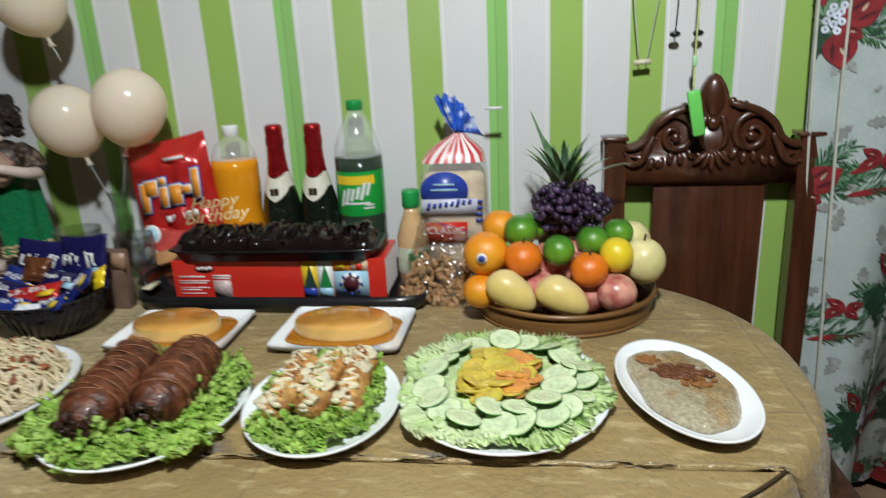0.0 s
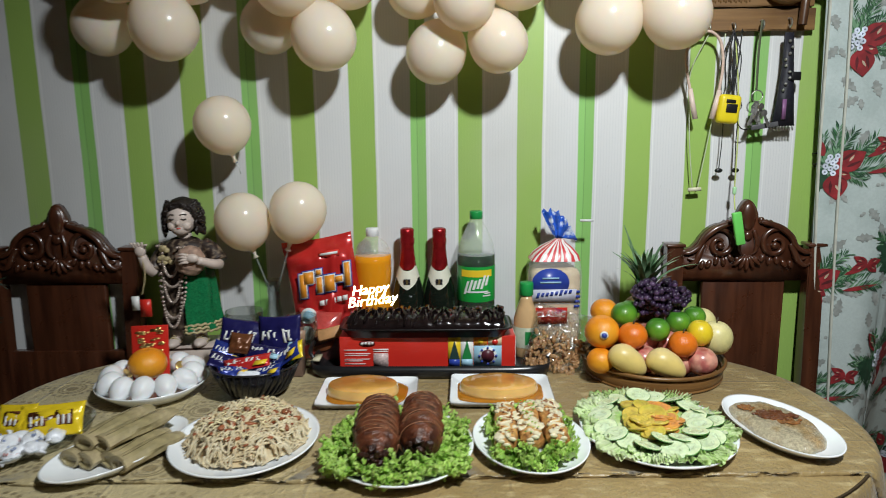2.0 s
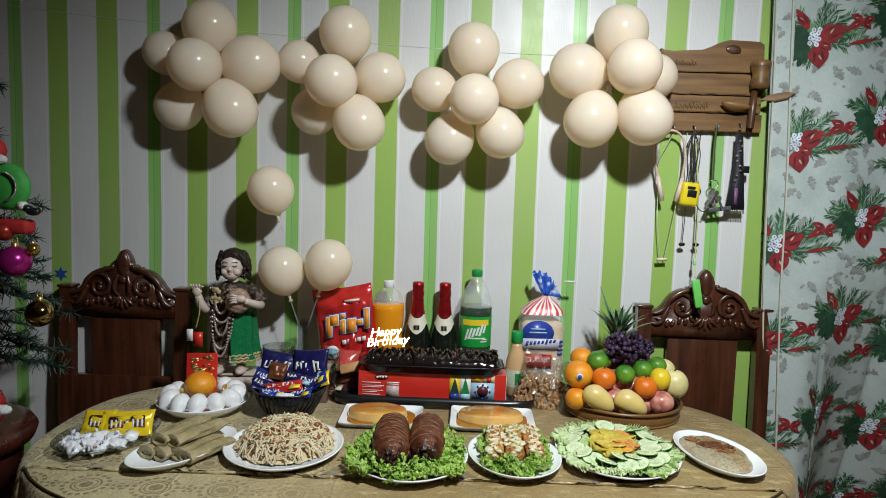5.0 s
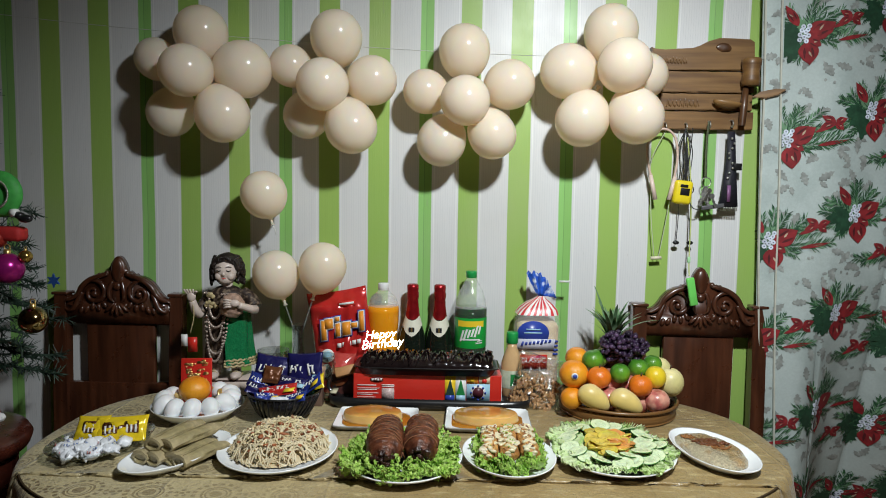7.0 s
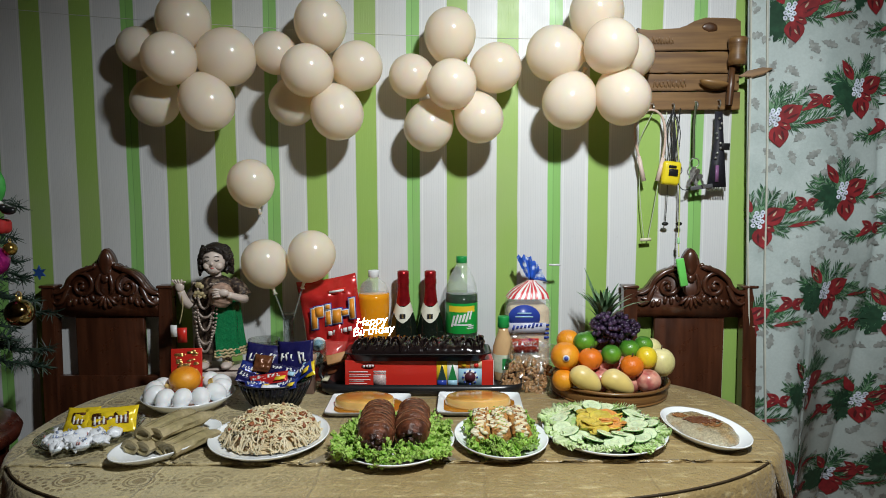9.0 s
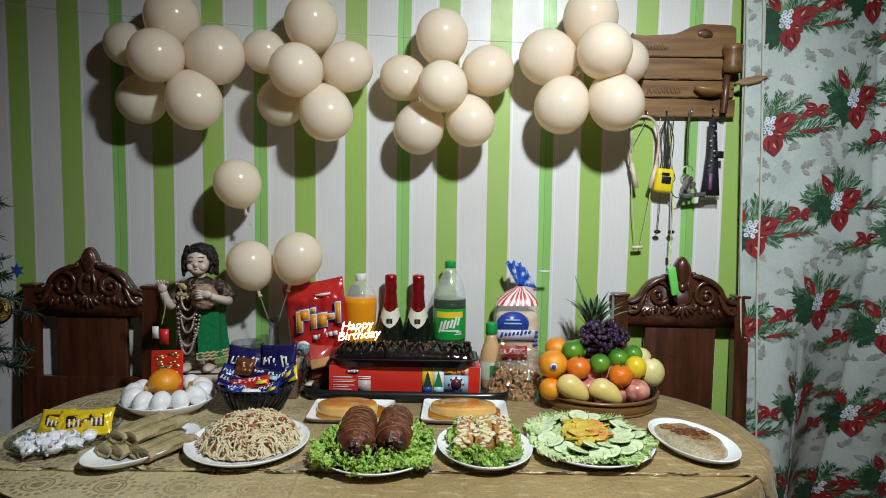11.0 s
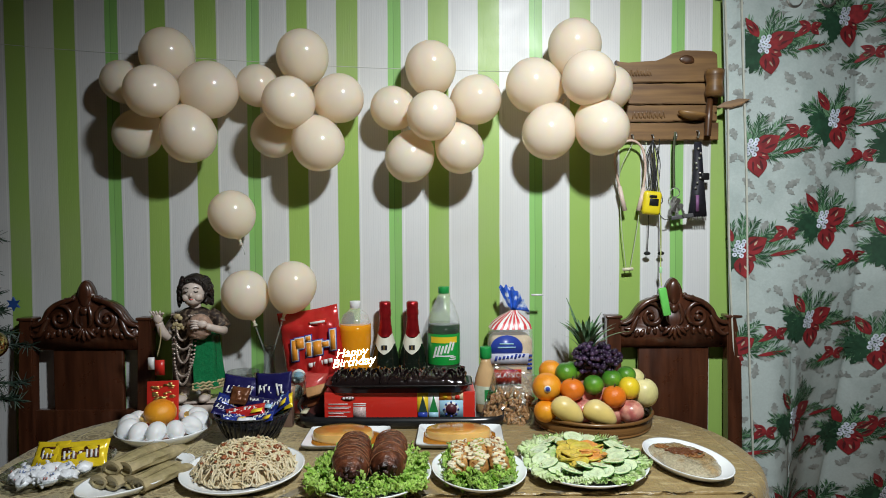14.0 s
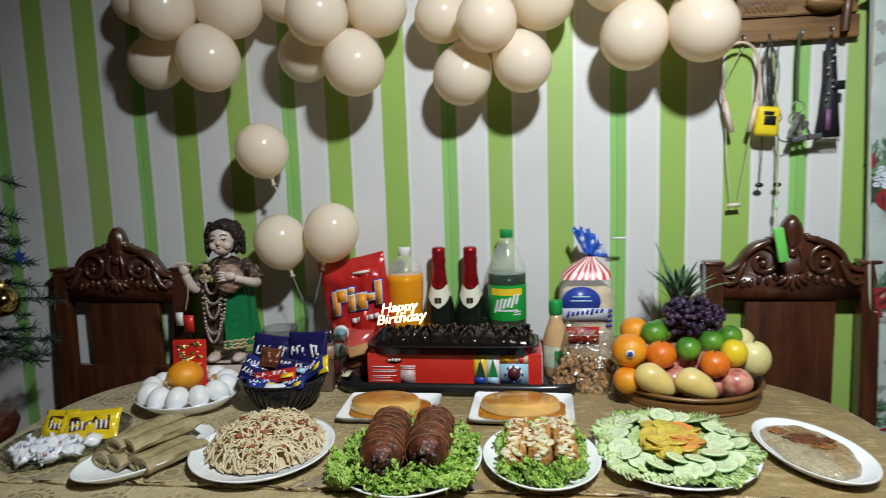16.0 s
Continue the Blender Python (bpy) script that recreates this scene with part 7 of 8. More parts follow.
# ---- statue, one plain figure ----
def figurine():
    mats = [mat("statue_robe", (0.036, 0.022, 0.017), 0.5, vary=0.5, scale=90, second=(0.13, 0.095, 0.065), second_scale=90, second_amount=0.5),
            mat("statue_painted_skin", (0.60, 0.50, 0.44), 0.34, vary=0.06, scale=30),
            mat("statue_dark_hair", (0.016, 0.010, 0.008), 0.45, vary=0.3, scale=80, bump=0.8, bump_scale=120),
            mat("statue_green_satin", (0.010, 0.155, 0.055), 0.20, vary=0.30, scale=260, bump=0.8, bump_scale=60, coat=0.3),
            mat("statue_pearl", (0.42, 0.34, 0.29), 0.25, 0.3, vary=0.3, scale=90),
            mat("statue_base", (0.035, 0.016, 0.010), 0.4, vary=0.2),
            mat("statue_gold_trim", (0.42, 0.34, 0.18), 0.5, vary=0.3, scale=120),
            RED_CARD, WHITE_INK, mat("statue_carved_orb", (0.36, 0.235, 0.175), 0.5, vary=0.4, scale=70, bump=0.5, bump_scale=120)]
    bm = bmesh.new()
    done = [0]
    def dye(k):
        bm.faces.ensure_lookup_table()
        for f in bm.faces[done[0]:]:
            f.material_index = k
        done[0] = len(bm.faces)
    rnd = random.Random(41)
    box(bm, -0.070, 0.070, -0.055, 0.05, 0.0, 0.045, bevel=0.004); dye(5)
    for q in (-1, 1):
        ball(bm, (q * 0.030, -0.040, 0.056), (0.015, 0.028, 0.011), 3)
        tube([(q * 0.028, -0.020, 0.05), (q * 0.025, -0.010, 0.10)], 0.013, 12, bm)
    dye(1)
    for q in (-1, 1):
        for k in range(2):
            tube(spline([(q * 0.030 - 0.016, -0.040 + 0.016 * k, 0.055), (q * 0.030, -0.044 + 0.016 * k, 0.069), (q * 0.030 + 0.016, -0.040 + 0.016 * k, 0.055)], 4), 0.0022, 6, bm)
    dye(6)
    # robe hanging in folds
    rows = []
    for r, z in ((0.054, 0.086), (0.060, 0.088), (0.058, 0.11), (0.053, 0.15), (0.048, 0.19), (0.045, 0.225), (0.050, 0.258), (0.044, 0.280), (0.026, 0.293), (0.012, 0.298)):
        fold = 0.045 * max(0.0, (0.26 - z) / 0.17)
        rows.append([bm.verts.new((1.08 * r * (1 + fold * math.sin(a * 11 + 2 * math.sin(a * 3))) * math.cos(a), 0.80 * r * (1 + fold * math.sin(a * 11 + 2 * math.sin(a * 3))) * math.sin(a), z)) for a in [2 * math.pi * q / 66 for q in range(66)]])
    for p, q in zip(rows, rows[1:]):
        for k in range(66):
            bm.faces.new((p[k], p[(k + 1) % 66], q[(k + 1) % 66], q[k]))
    dye(0)
    # satin cape over one side, ending in a lace band
    rows = []
    for j in range(15):
        z = 0.088 + 0.158 * j / 14
        r = 0.070 - 0.019 * (j / 14) ** 0.7
        w = 0.004 * (1 - 0.6 * j / 14)
        rows.append([bm.verts.new((1.10 * (r + w * math.sin(a * 9 + 0.6 * math.sin(j * 0.5))) * math.sin(a) + 0.002, -0.86 * (r + w * math.sin(a * 9 + 0.6 * math.sin(j * 0.5))) * math.cos(a) - 0.003, z)) for a in [0.10 - 0.10 * j / 14 + 1.75 * i / 24 for i in range(25)]])
    for p, q in zip(rows, rows[1:]):
        for i in range(24):
            bm.faces.new((p[i], p[i + 1], q[i + 1], q[i]))
    dye(3)
    for j, z in enumerate((0.084, 0.092, 0.100)):
        lace = [((0.0795 - 0.001 * j) * math.sin(a), -(0.0635 - 0.001 * j) * math.cos(a), z + 0.0018 * math.sin(a * 30 + j)) for a in [0.05 + 1.8 * i / 50 for i in range(51)]]
        tube(lace, 0.0032, 6, bm)
    dye(6)
    # sleeves
    tube(spline([(-0.040, 0, 0.276), (-0.056, -0.010, 0.250), (-0.066, -0.024, 0.226)], 5), [0.015 + 0.0004 * q for q in range(11)], 12, bm)
    tube(spline([(0.040, 0, 0.278), (0.062, -0.006, 0.262), (0.076, -0.016, 0.240)], 5), [0.017 + 0.0005 * q for q in range(11)], 12, bm); dye(0)
    # bare forearms, open raised palm, the other palm laid on the orb
    tube(spline([(-0.066, -0.026, 0.222), (-0.074, -0.042, 0.236), (-0.080, -0.050, 0.262)], 5), [0.0135, 0.0135, 0.013, 0.013, 0.0125, 0.012, 0.0115, 0.011, 0.0105, 0.010, 0.0095], 12, bm)
    ball(bm, (-0.082, -0.052, 0.274), (0.012, 0.008, 0.014), 3)
    for k in range(5):
        lean = (-0.009, -0.006, -0.002, 0.003, 0.008)[k]
        tube([(-0.090 + 0.0042 * k, -0.053, 0.280), (-0.091 + 0.0045 * k + 0.5 * lean, -0.056, 0.288), (-0.090 + 0.0042 * k + lean, -0.060, 0.294 - 0.006 * (k == 4))], [0.0034, 0.0031, 0.0024], 7, bm)
    tube(spline([(0.078, -0.018, 0.234), (0.074, -0.050, 0.240), (0.050, -0.086, 0.256)], 5), [0.0120, 0.0120, 0.0118, 0.0115, 0.0112, 0.011, 0.0105, 0.010, 0.0095, 0.009, 0.0085], 12, bm)
    ball(bm, (0.040, -0.092, 0.262), (0.014, 0.008, 0.010), 3)
    for k in range(4):
        tube([(0.032, -0.094, 0.269 - 0.005 * k), (0.022, -0.097, 0.272 - 0.006 * k), (0.012, -0.096, 0.271 - 0.007 * k)], [0.0034, 0.0031, 0.0024], 7, bm)
    tube([(0, 0, 0.285), (0, -0.004, 0.310)], 0.015, 12, bm)
    # round childlike head with a soft chin, cheeks and a small nose
    ball(bm, (0.0, -0.008, 0.340), (0.0325, 0.034, 0.0365), 4)
    ball(bm, (0.0, -0.020, 0.318), (0.021, 0.019, 0.016), 3)
    for q in (-1, 1):
        ball(bm, (q * 0.015, -0.030, 0.326), (0.011, 0.010, 0.011), 3)
    ball(bm, (0.0, -0.041, 0.333), (0.0045, 0.006, 0.0060), 2); dye(1)
    n0 = len(bm.verts)
    ball(bm, (0.026, -0.058, 0.250), (0.033, 0.030, 0.034), 4)
    bm.verts.ensure_lookup_table()
    for v in bm.verts[n0:]:
        d = v.co - Vector((0.026, -0.058, 0.250))
        v.co = Vector((0.026, -0.058, 0.250)) + d * (1 + 0.035 * math.sin(420 * (d.z + 0.35 * d.x)))
    dye(9)
    # hair: combed crown and thick curls round the face and neck
    ball(bm, (0.0, 0.004, 0.351), (0.0375, 0.0355, 0.0370), 4, noise_amp=0.06, noise_scale=90)
    for i in range(120):
        a = radians(-38) + radians(256) * rnd.random()
        z = rnd.uniform(0.306, 0.374)
        wide = 0.040 if z < 0.350 else 0.040 - 0.5 * (z - 0.350)
        c, sn = math.cos(a), math.sin(a)
        p = Vector((wide * c, 0.001 + 0.036 * sn, z))
        n, rr = 9, rnd.uniform(0.005, 0.0085)
        axis = rnd.uniform(0, 6.28)
        curl = [(p.x + rr * math.cos(axis + q * 0.75) * abs(sn) + 0.004 * c, p.y + rr * math.cos(axis + q * 0.75) * c, p.z + rr * math.sin(axis + q * 0.75) - 0.0006 * q) for q in range(n)]
        tube(curl, [0.0026 + 0.0012 * math.sin(math.pi * q / (n - 1)) for q in range(n)], 6, bm)
    for i in range(26):
        a = math.pi * (i + 0.5) / 26
        x, z = 0.034 * math.cos(a), 0.346 + 0.027 * math.sin(a)
        y = -0.020 - 0.014 * math.sin(a)
        rr = rnd.uniform(0.0035, 0.0055)
        curl = [(x + rr * math.cos(q * 0.8 + i), y - 0.002 + 0.0004 * q, z + rr * math.sin(q * 0.8 + i)) for q in range(8)]
        tube(curl, [0.0020 + 0.0012 * math.sin(math.pi * q / 7) for q in range(8)], 6, bm)
    dye(2)
    for q in (-1, 1):
        tube([(q * 0.0075, -0.0410, 0.3425), (q * 0.0130, -0.0412, 0.3405), (q * 0.0185, -0.0385, 0.3425)], 0.0014, 6, bm)
        tube([(q * 0.006, -0.0418, 0.3515), (q * 0.013, -0.0405, 0.3535), (q * 0.020, -0.0360, 0.3510)], 0.0009, 6, bm)
    dye(2)
    tube([(-0.005, -0.0385, 0.3215), (0, -0.0402, 0.3205), (0.005, -0.0385, 0.3215)], [0.0006, 0.0014, 0.0006], 6, bm); dye(7)
    # cream flower trim on the shoulder
    for i in range(14):
        ball(bm, (-0.020 - 0.026 * rnd.random(), -0.036 - 0.010 * rnd.random(), 0.245 + 0.035 * rnd.random()), (0.007, 0.004, 0.006), 2, noise_amp=0.4, noise_scale=150, seed=i)
    dye(6)
    for strand, (lx, low) in enumerate(((0.030, 0.190), (0.022, 0.155), (0.034, 0.120), (0.018, 0.215), (0.026, 0.100))):
        n = 40
        for i in range(n):
            a = math.pi * i / (n - 1)
            x = -0.014 + lx * math.cos(a) - 0.006
            z = 0.280 - (0.280 - low) * math.sin(a) ** 0.6
            r = 0.047 + 0.014 * (0.28 - z) / 0.2
            y = -0.80 * math.sqrt(max(0.0004, (1.08 * r) ** 2 - x * x)) - 0.008 - 0.002 * strand
            ball(bm, (x, y, z), 0.0038, 1)
    dye(4)
    tube(spline([(-0.082, -0.055, 0.275), (-0.074, -0.058, 0.225), (-0.085, -0.056, 0.175)], 5), 0.0016, 5, bm); dye(6)
    box(bm, -0.090, -0.066, -0.060, -0.057, 0.125, 0.165); dye(7)
    box(bm, -0.108, -0.092, -0.058, -0.055, 0.140, 0.172); dye(8)
    solid("statue", bm, mats, "small painted child saint statue with beads and green robe", "statue", pose(-0.962, 1.130, CLOTH_Z, 0, 0, 6))


figurine()


# ---- key rack and what hangs from it ----
RACK_WOOD = wood_material("rough_tan_plank", (0.115, 0.052, 0.015), (0.37, 0.205, 0.068), 0.5, 6, (0.16, 1, 2.4), coat=0.15, per_piece=0.35)
DARK_WOOD = wood_material("dark_carved_wood", (0.05, 0.02, 0.008), (0.13, 0.055, 0.02), 0.4, 12, (1, 1, 0.2), coat=0.3)
STEEL = mat("worn_steel", (0.48, 0.47, 0.45), 0.32, 0.9, vary=0.3, scale=120)
BLACK_CORD = mat("black_cord", (0.018, 0.018, 0.02), 0.5, vary=0.2, scale=200)


def rack():
    t = thing("key_rack", "rough wooden plank rack with hooks on the wall", "key rack", (0, 1.297, 0))
    planks = [(0.236, 0.512, 1.512, 1.562), (0.242, 0.506, 1.566, 1.612), (0.240, 0.508, 1.616, 1.674)]
    for k, (x0, x1, z0, z1) in enumerate(planks):
        bm = bmesh.new()
        n = 16
        top = [(x0 + (x1 - x0) * i / n, z1 + 0.0022 * noise.noise(Vector((i * 0.6, k, 0)))) for i in range(n + 1)]
        low = [(x0 + (x1 - x0) * i / n, z0 + 0.0022 * noise.noise(Vector((i * 0.6, k, 5)))) for i in range(n + 1)]
        part("plank", extrude_outline(low + top[::-1], 0.020 + 0.002 * k, bevel=0.002), RACK_WOOD, t, smooth=False)
    crown = [(0.214, 1.742), (0.222, 1.738), (0.25, 1.735), (0.29, 1.738), (0.33, 1.740), (0.352, 1.748), (0.375, 1.760), (0.405, 1.769), (0.45, 1.768), (0.492, 1.766), (0.504, 1.758), (0.506, 1.715), (0.502, 1.680), (0.244, 1.678), (0.232, 1.700), (0.222, 1.715)]
    part("plank", extrude_outline(crown[::-1], 0.024, bevel=0.002), RACK_WOOD, t, "shaped top plank with a knot", smooth=False)
    knot = bmesh.new()
    ball(knot, (0.418, -0.024, 1.742), (0.022, 0.005, 0.013), 3, noise_amp=0.25, noise_scale=60)
    part("knot", knot, DARK_WOOD, t, "dark wood knot")
    words = bmesh.new()
    rnd = random.Random(7)
    for i in range(9):
        x = 0.236 + 0.009 * i
        tube(spline([(x, -0.0245, 1.695), (x + 0.003, -0.0255, 1.715 + rnd.uniform(-0.004, 0.006)), (x + 0.006, -0.0245, 1.697)], 3), 0.0016, 5, words)
    part("carving", words, RACK_WOOD, t, "worn carved letters")
    words = bmesh.new()
    for i in range(8):
        x = 0.262 + 0.012 * i
        tube(spline([(x, -0.0225, 1.574), (x + 0.004, -0.0235, 1.596 + rnd.uniform(-0.004, 0.004)), (x + 0.008, -0.0225, 1.577)], 3), 0.0018, 5, words)
    part("carving", words, RACK_WOOD, t, "worn carved letters")
    # carved mallet, bowl and leaf fixed to the boards
    m = part("mallet_head", lathe([(0, -0.038), (0.024, -0.036), (0.026, -0.02), (0.022, 0.0), (0.026, 0.022), (0.027, 0.036), (0.022, 0.040), (0, 0.040)], 20), RACK_WOOD, t, "small carved mallet head", at=pose(0.488, -0.046, 1.668))
    part("mallet_handle", lathe([(0.009, -0.075), (0.010, -0.03), (0.008, 0.04), (0, 0.04)], 14), DARK_WOOD, t, at=pose(0.476, -0.040, 1.596, 0, 3, 0))
    bm = bmesh.new()
    ball(bm, (0, 0, 0), (0.042, 0.018, 0.014), 3)
    for v in bm.verts:
        if v.co.z > 0.002:
            v.co.z = 0.002 - 0.5 * (v.co.z - 0.002)
        v.co.z += 3.0 * v.co.x ** 2
    part("carved_bowl", bm, RACK_WOOD, t, at=pose(0.428, -0.040, 1.582, -20, 8, 0))
    leafy = [(-0.046, 0.0), (-0.02, 0.011), (0.02, 0.013), (0.046, 0.006), (0.022, -0.006), (-0.01, -0.010)]
    part("carved_leaf", extrude_outline(leafy, 0.008, bevel=0.002), RACK_WOOD, t, "pale leaf-shaped board", smooth=False, at=pose(0.536, -0.055, 1.607, 0, -8, -12))
    for x, z in ((0.260, 1.520), (0.318, 1.520), (0.384, 1.526), (0.448, 1.530)):
        part("hook", tube(spline([(x, -0.018, z + 0.008), (x, -0.034, z + 0.006), (x, -0.040, z - 0.004), (x, -0.034, z - 0.012), (x, -0.026, z - 0.008)], 4), 0.0022, 7), STEEL, t, "bent steel hook")

    Y = 1.262
    t = thing("skipping_rope", "pink and white skipping rope looped over a hook", "skipping rope", (0, 0, 0))
    part("rope", tube(spline([(0.224, Y, 1.372), (0.214, Y, 1.41), (0.209, Y, 1.452), (0.216, Y, 1.486), (0.238, Y - 0.002, 1.506), (0.262, Y - 0.003, 1.508), (0.284, Y, 1.492), (0.294, Y, 1.46), (0.296, Y, 1.42), (0.290, Y, 1.372)], 6), 0.0036, 8), mat("pink_rope", (0.62, 0.46, 0.38), 0.5, vary=0.15, scale=200), t)
    for a, b in (((0.222, Y, 1.378), (0.238, Y, 1.308)), ((0.292, Y, 1.374), (0.277, Y, 1.308))):
        part("grip", tube([a, b], [0.0058, 0.0066], 10), mat("pale_pink_grip", (0.68, 0.54, 0.47), 0.4, vary=0.05), t)
    t = thing("hanging_cord", "thin pale cord with a small wooden toggle", "cord", (0, 0, 0))
    part("cord", tube(spline([(0.262, Y + 0.006, 1.505), (0.226, Y + 0.012, 1.42), (0.228, Y + 0.014, 1.33), (0.234, Y + 0.014, 1.24), (0.246, Y + 0.014, 1.142)], 6), 0.0013, 5), mat("pale_green_cord", (0.50, 0.56, 0.40), 0.6), t)
    part("cord", tube(spline([(0.300, Y + 0.006, 1.505), (0.290, Y + 0.012, 1.36), (0.276, Y + 0.014, 1.25), (0.258, Y + 0.014, 1.138)], 6), 0.0013, 5), MATS["pale_green_cord"], t)
    part("toggle", tube([(0.236, Y + 0.012, 1.137), (0.266, Y + 0.012, 1.139)], 0.0048, 10), mat("cream_toggle", (0.66, 0.62, 0.46), 0.5), t)
    t = thing("tape_measure", "yellow tape measure hanging from the rack", "tape measure", pose(0.313, Y - 0.006, 1.330, 0, 6, 0))
    part("case", cube(-0.026, 0.026, -0.012, 0.014, -0.034, 0.034, bevel=0.010, seg=4), mat("yellow_plastic", (0.78, 0.62, 0.02), 0.35, vary=0.08, scale=40), t)
    part("emblem", cube(-0.010, 0.016, -0.0145, -0.0115, -0.008, 0.012, bevel=0.001), BLACK_PLASTIC, t)
    part("button", cube(-0.012, 0.010, -0.0145, -0.0115, 0.014, 0.022, bevel=0.001), BLACK_PLASTIC, t)
    part("strap", tube(spline([(0.004, 0.0, 0.034), (0.006, 0.002, 0.10), (0.004, 0.006, 0.185)], 5), 0.003, 6, flat=0.4), BLACK_CORD, t)
    t = thing("earphones", "black earphone cables tangled on a hook", "earphones", (0, 0, 0))
    rnd = random.Random(2)
    for k in range(5):
        s = 1 if k % 2 else -1
        part("cable", tube(spline([(0.316, Y - 0.004, 1.510), (0.318 + s * (0.008 + 0.004 * k), Y, 1.45), (0.318 + s * 0.018 * (k / 3), Y + 0.002, 1.38), (0.320 + s * (0.016 + 0.004 * k), Y + 0.004, 1.335), (0.324, Y, 1.40 - 0.02 * k), (0.318, Y - 0.002, 1.508)], 6), 0.0014, 5), BLACK_CORD, t)
    part("cable", tube(spline([(0.316, Y, 1.44), (0.308, Y + 0.004, 1.33), (0.310, Y + 0.012, 1.25), (0.307, Y + 0.012, 1.190)], 6), 0.0012, 5), BLACK_CORD, t)
    part("cable", tube(spline([(0.322, Y, 1.44), (0.340, Y + 0.004, 1.33), (0.344, Y + 0.012, 1.25), (0.346, Y + 0.012, 1.190)], 6), 0.0012, 5), BLACK_CORD, t)
    part("cable", tube(spline([(0.322, Y - 0.012, 1.33), (0.335, Y - 0.014, 1.295), (0.352, Y - 0.010, 1.282), (0.378, Y - 0.004, 1.288)], 6), 0.0014, 5), BLACK_CORD, t)
    for x in (0.306, 0.346):
        bm = bmesh.new()
        ball(bm, (x, Y + 0.010, 1.184), (0.010, 0.006, 0.006), 2)
        part("earbud", bm, BLACK_PLASTIC, t)
    t = thing("lanyard_torch", "green light stick on a thin yellow cord", "light stick", (0, 0, 0))
    part("cord", tube(spline([(0.320, Y, 1.505), (0.332, Y - 0.004, 1.40), (0.340, Y - 0.006, 1.28), (0.338, Y - 0.014, 1.14), (0.334, Y - 0.034, 1.092)], 6), 0.0017, 6), mat("yellow_green_cord", (0.52, 0.60, 0.20), 0.5), t)
    part("bead", cube(0.333, 0.341, Y - 0.020, Y - 0.012, 1.128, 1.146, bevel=0.002), mat("mint_plastic", (0.42, 0.74, 0.40), 0.35), t)
    part("stick", cube(-0.011, 0.011, -0.006, 0.006, -0.040, 0.040, bevel=0.003), mat("neon_green_plastic", (0.16, 0.62, 0.12), 0.35, vary=0.06), t, at=pose(0.336, 1.206, 1.050, 0, -11, 0))
    t = thing("key_bunch", "bunch of steel keys on a green webbing strap", "keys", (0, 0, 0))
    part("strap", tube(spline([(0.380, Y - 0.004, 1.532), (0.378, Y, 1.48), (0.379, Y + 0.002, 1.42), (0.380, Y + 0.002, 1.372)], 4), 0.006, 8, flat=0.3), mat("dark_green_webbing", (0.10, 0.115, 0.065), 0.7, vary=0.2, scale=200), t)
    part("key_ring", tube([(0.381 + 0.013 * math.cos(q * math.pi / 12), Y - 0.002, 1.360 + 0.013 * math.sin(q * math.pi / 12)) for q in range(25)], 0.0014, 6), STEEL, t)
    rnd = random.Random(19)
    for k in range(9):
        bm = bmesh.new()
        box(bm, -0.0028, 0.0028, -0.001, 0.001, -0.040, -0.012)
        lathe([(0, -0.001), (0.008, -0.001), (0.008, 0.001), (0, 0.001)], 14, bm, m=pose(0, 0, -0.004, 90, 0, 0))
        for j in range(3):
            box(bm, 0.0025, 0.0045, -0.001, 0.001, -0.038 + 0.007 * j, -0.034 + 0.007 * j)
        part("key", bm, STEEL, t, at=pose(0.381 + rnd.uniform(-0.012, 0.014), Y - 0.004 - 0.0022 * k, 1.345 - rnd.uniform(0, 0.022), 0, rnd.uniform(-40, 40), rnd.uniform(-30, 30)), smooth=False)
    part("fob", cube(-0.030, 0.034, -0.003, 0.003, -0.006, 0.006, bevel=0.002), mat("grey_fob", (0.09, 0.09, 0.095), 0.4, vary=0.3), t, at=pose(0.398, Y - 0.010, 1.290, 0, -8, 0))
    t = thing("lanyard", "folded black lanyard with metal tassels on a hook", "lanyard", (0, 0, 0))
    part("webbing", extrude_outline([(0.436, 1.505), (0.456, 1.505), (0.462, 1.43), (0.468, 1.36), (0.474, 1.290), (0.420, 1.288), (0.430, 1.36), (0.436, 1.43)][::-1], 0.006, bevel=0.0015), mat("black_webbing", (0.016, 0.016, 0.024), 0.55, vary=0.3, scale=150), t, at=pose(0, Y + 0.003, 0))
    part("purple_tag", cube(0.440, 0.449, Y - 0.008, Y - 0.004, 1.305, 1.352), mat("purple_plastic", (0.22, 0.10, 0.22), 0.4), t)
    part("buckle", cube(0.455, 0.478, Y - 0.009, Y - 0.003, 1.395, 1.415, bevel=0.002, m=None), BLACK_PLASTIC, t)
    for i in range(9):
        part("bead", lathe([(0, -0.004), (0.0035, -0.002), (0.0035, 0.002), (0, 0.004)], 10), STEEL, t, at=pose(0.446 + 0.007 * math.sin(i * 1.4), Y - 0.007, 1.485 - 0.014 * i))
    for i in range(8):
        part("fringe", tube([(0.423 + 0.0068 * i, Y, 1.293), (0.422 + 0.007 * i, Y - 0.001, 1.279)], 0.0022, 5), STEEL, t)


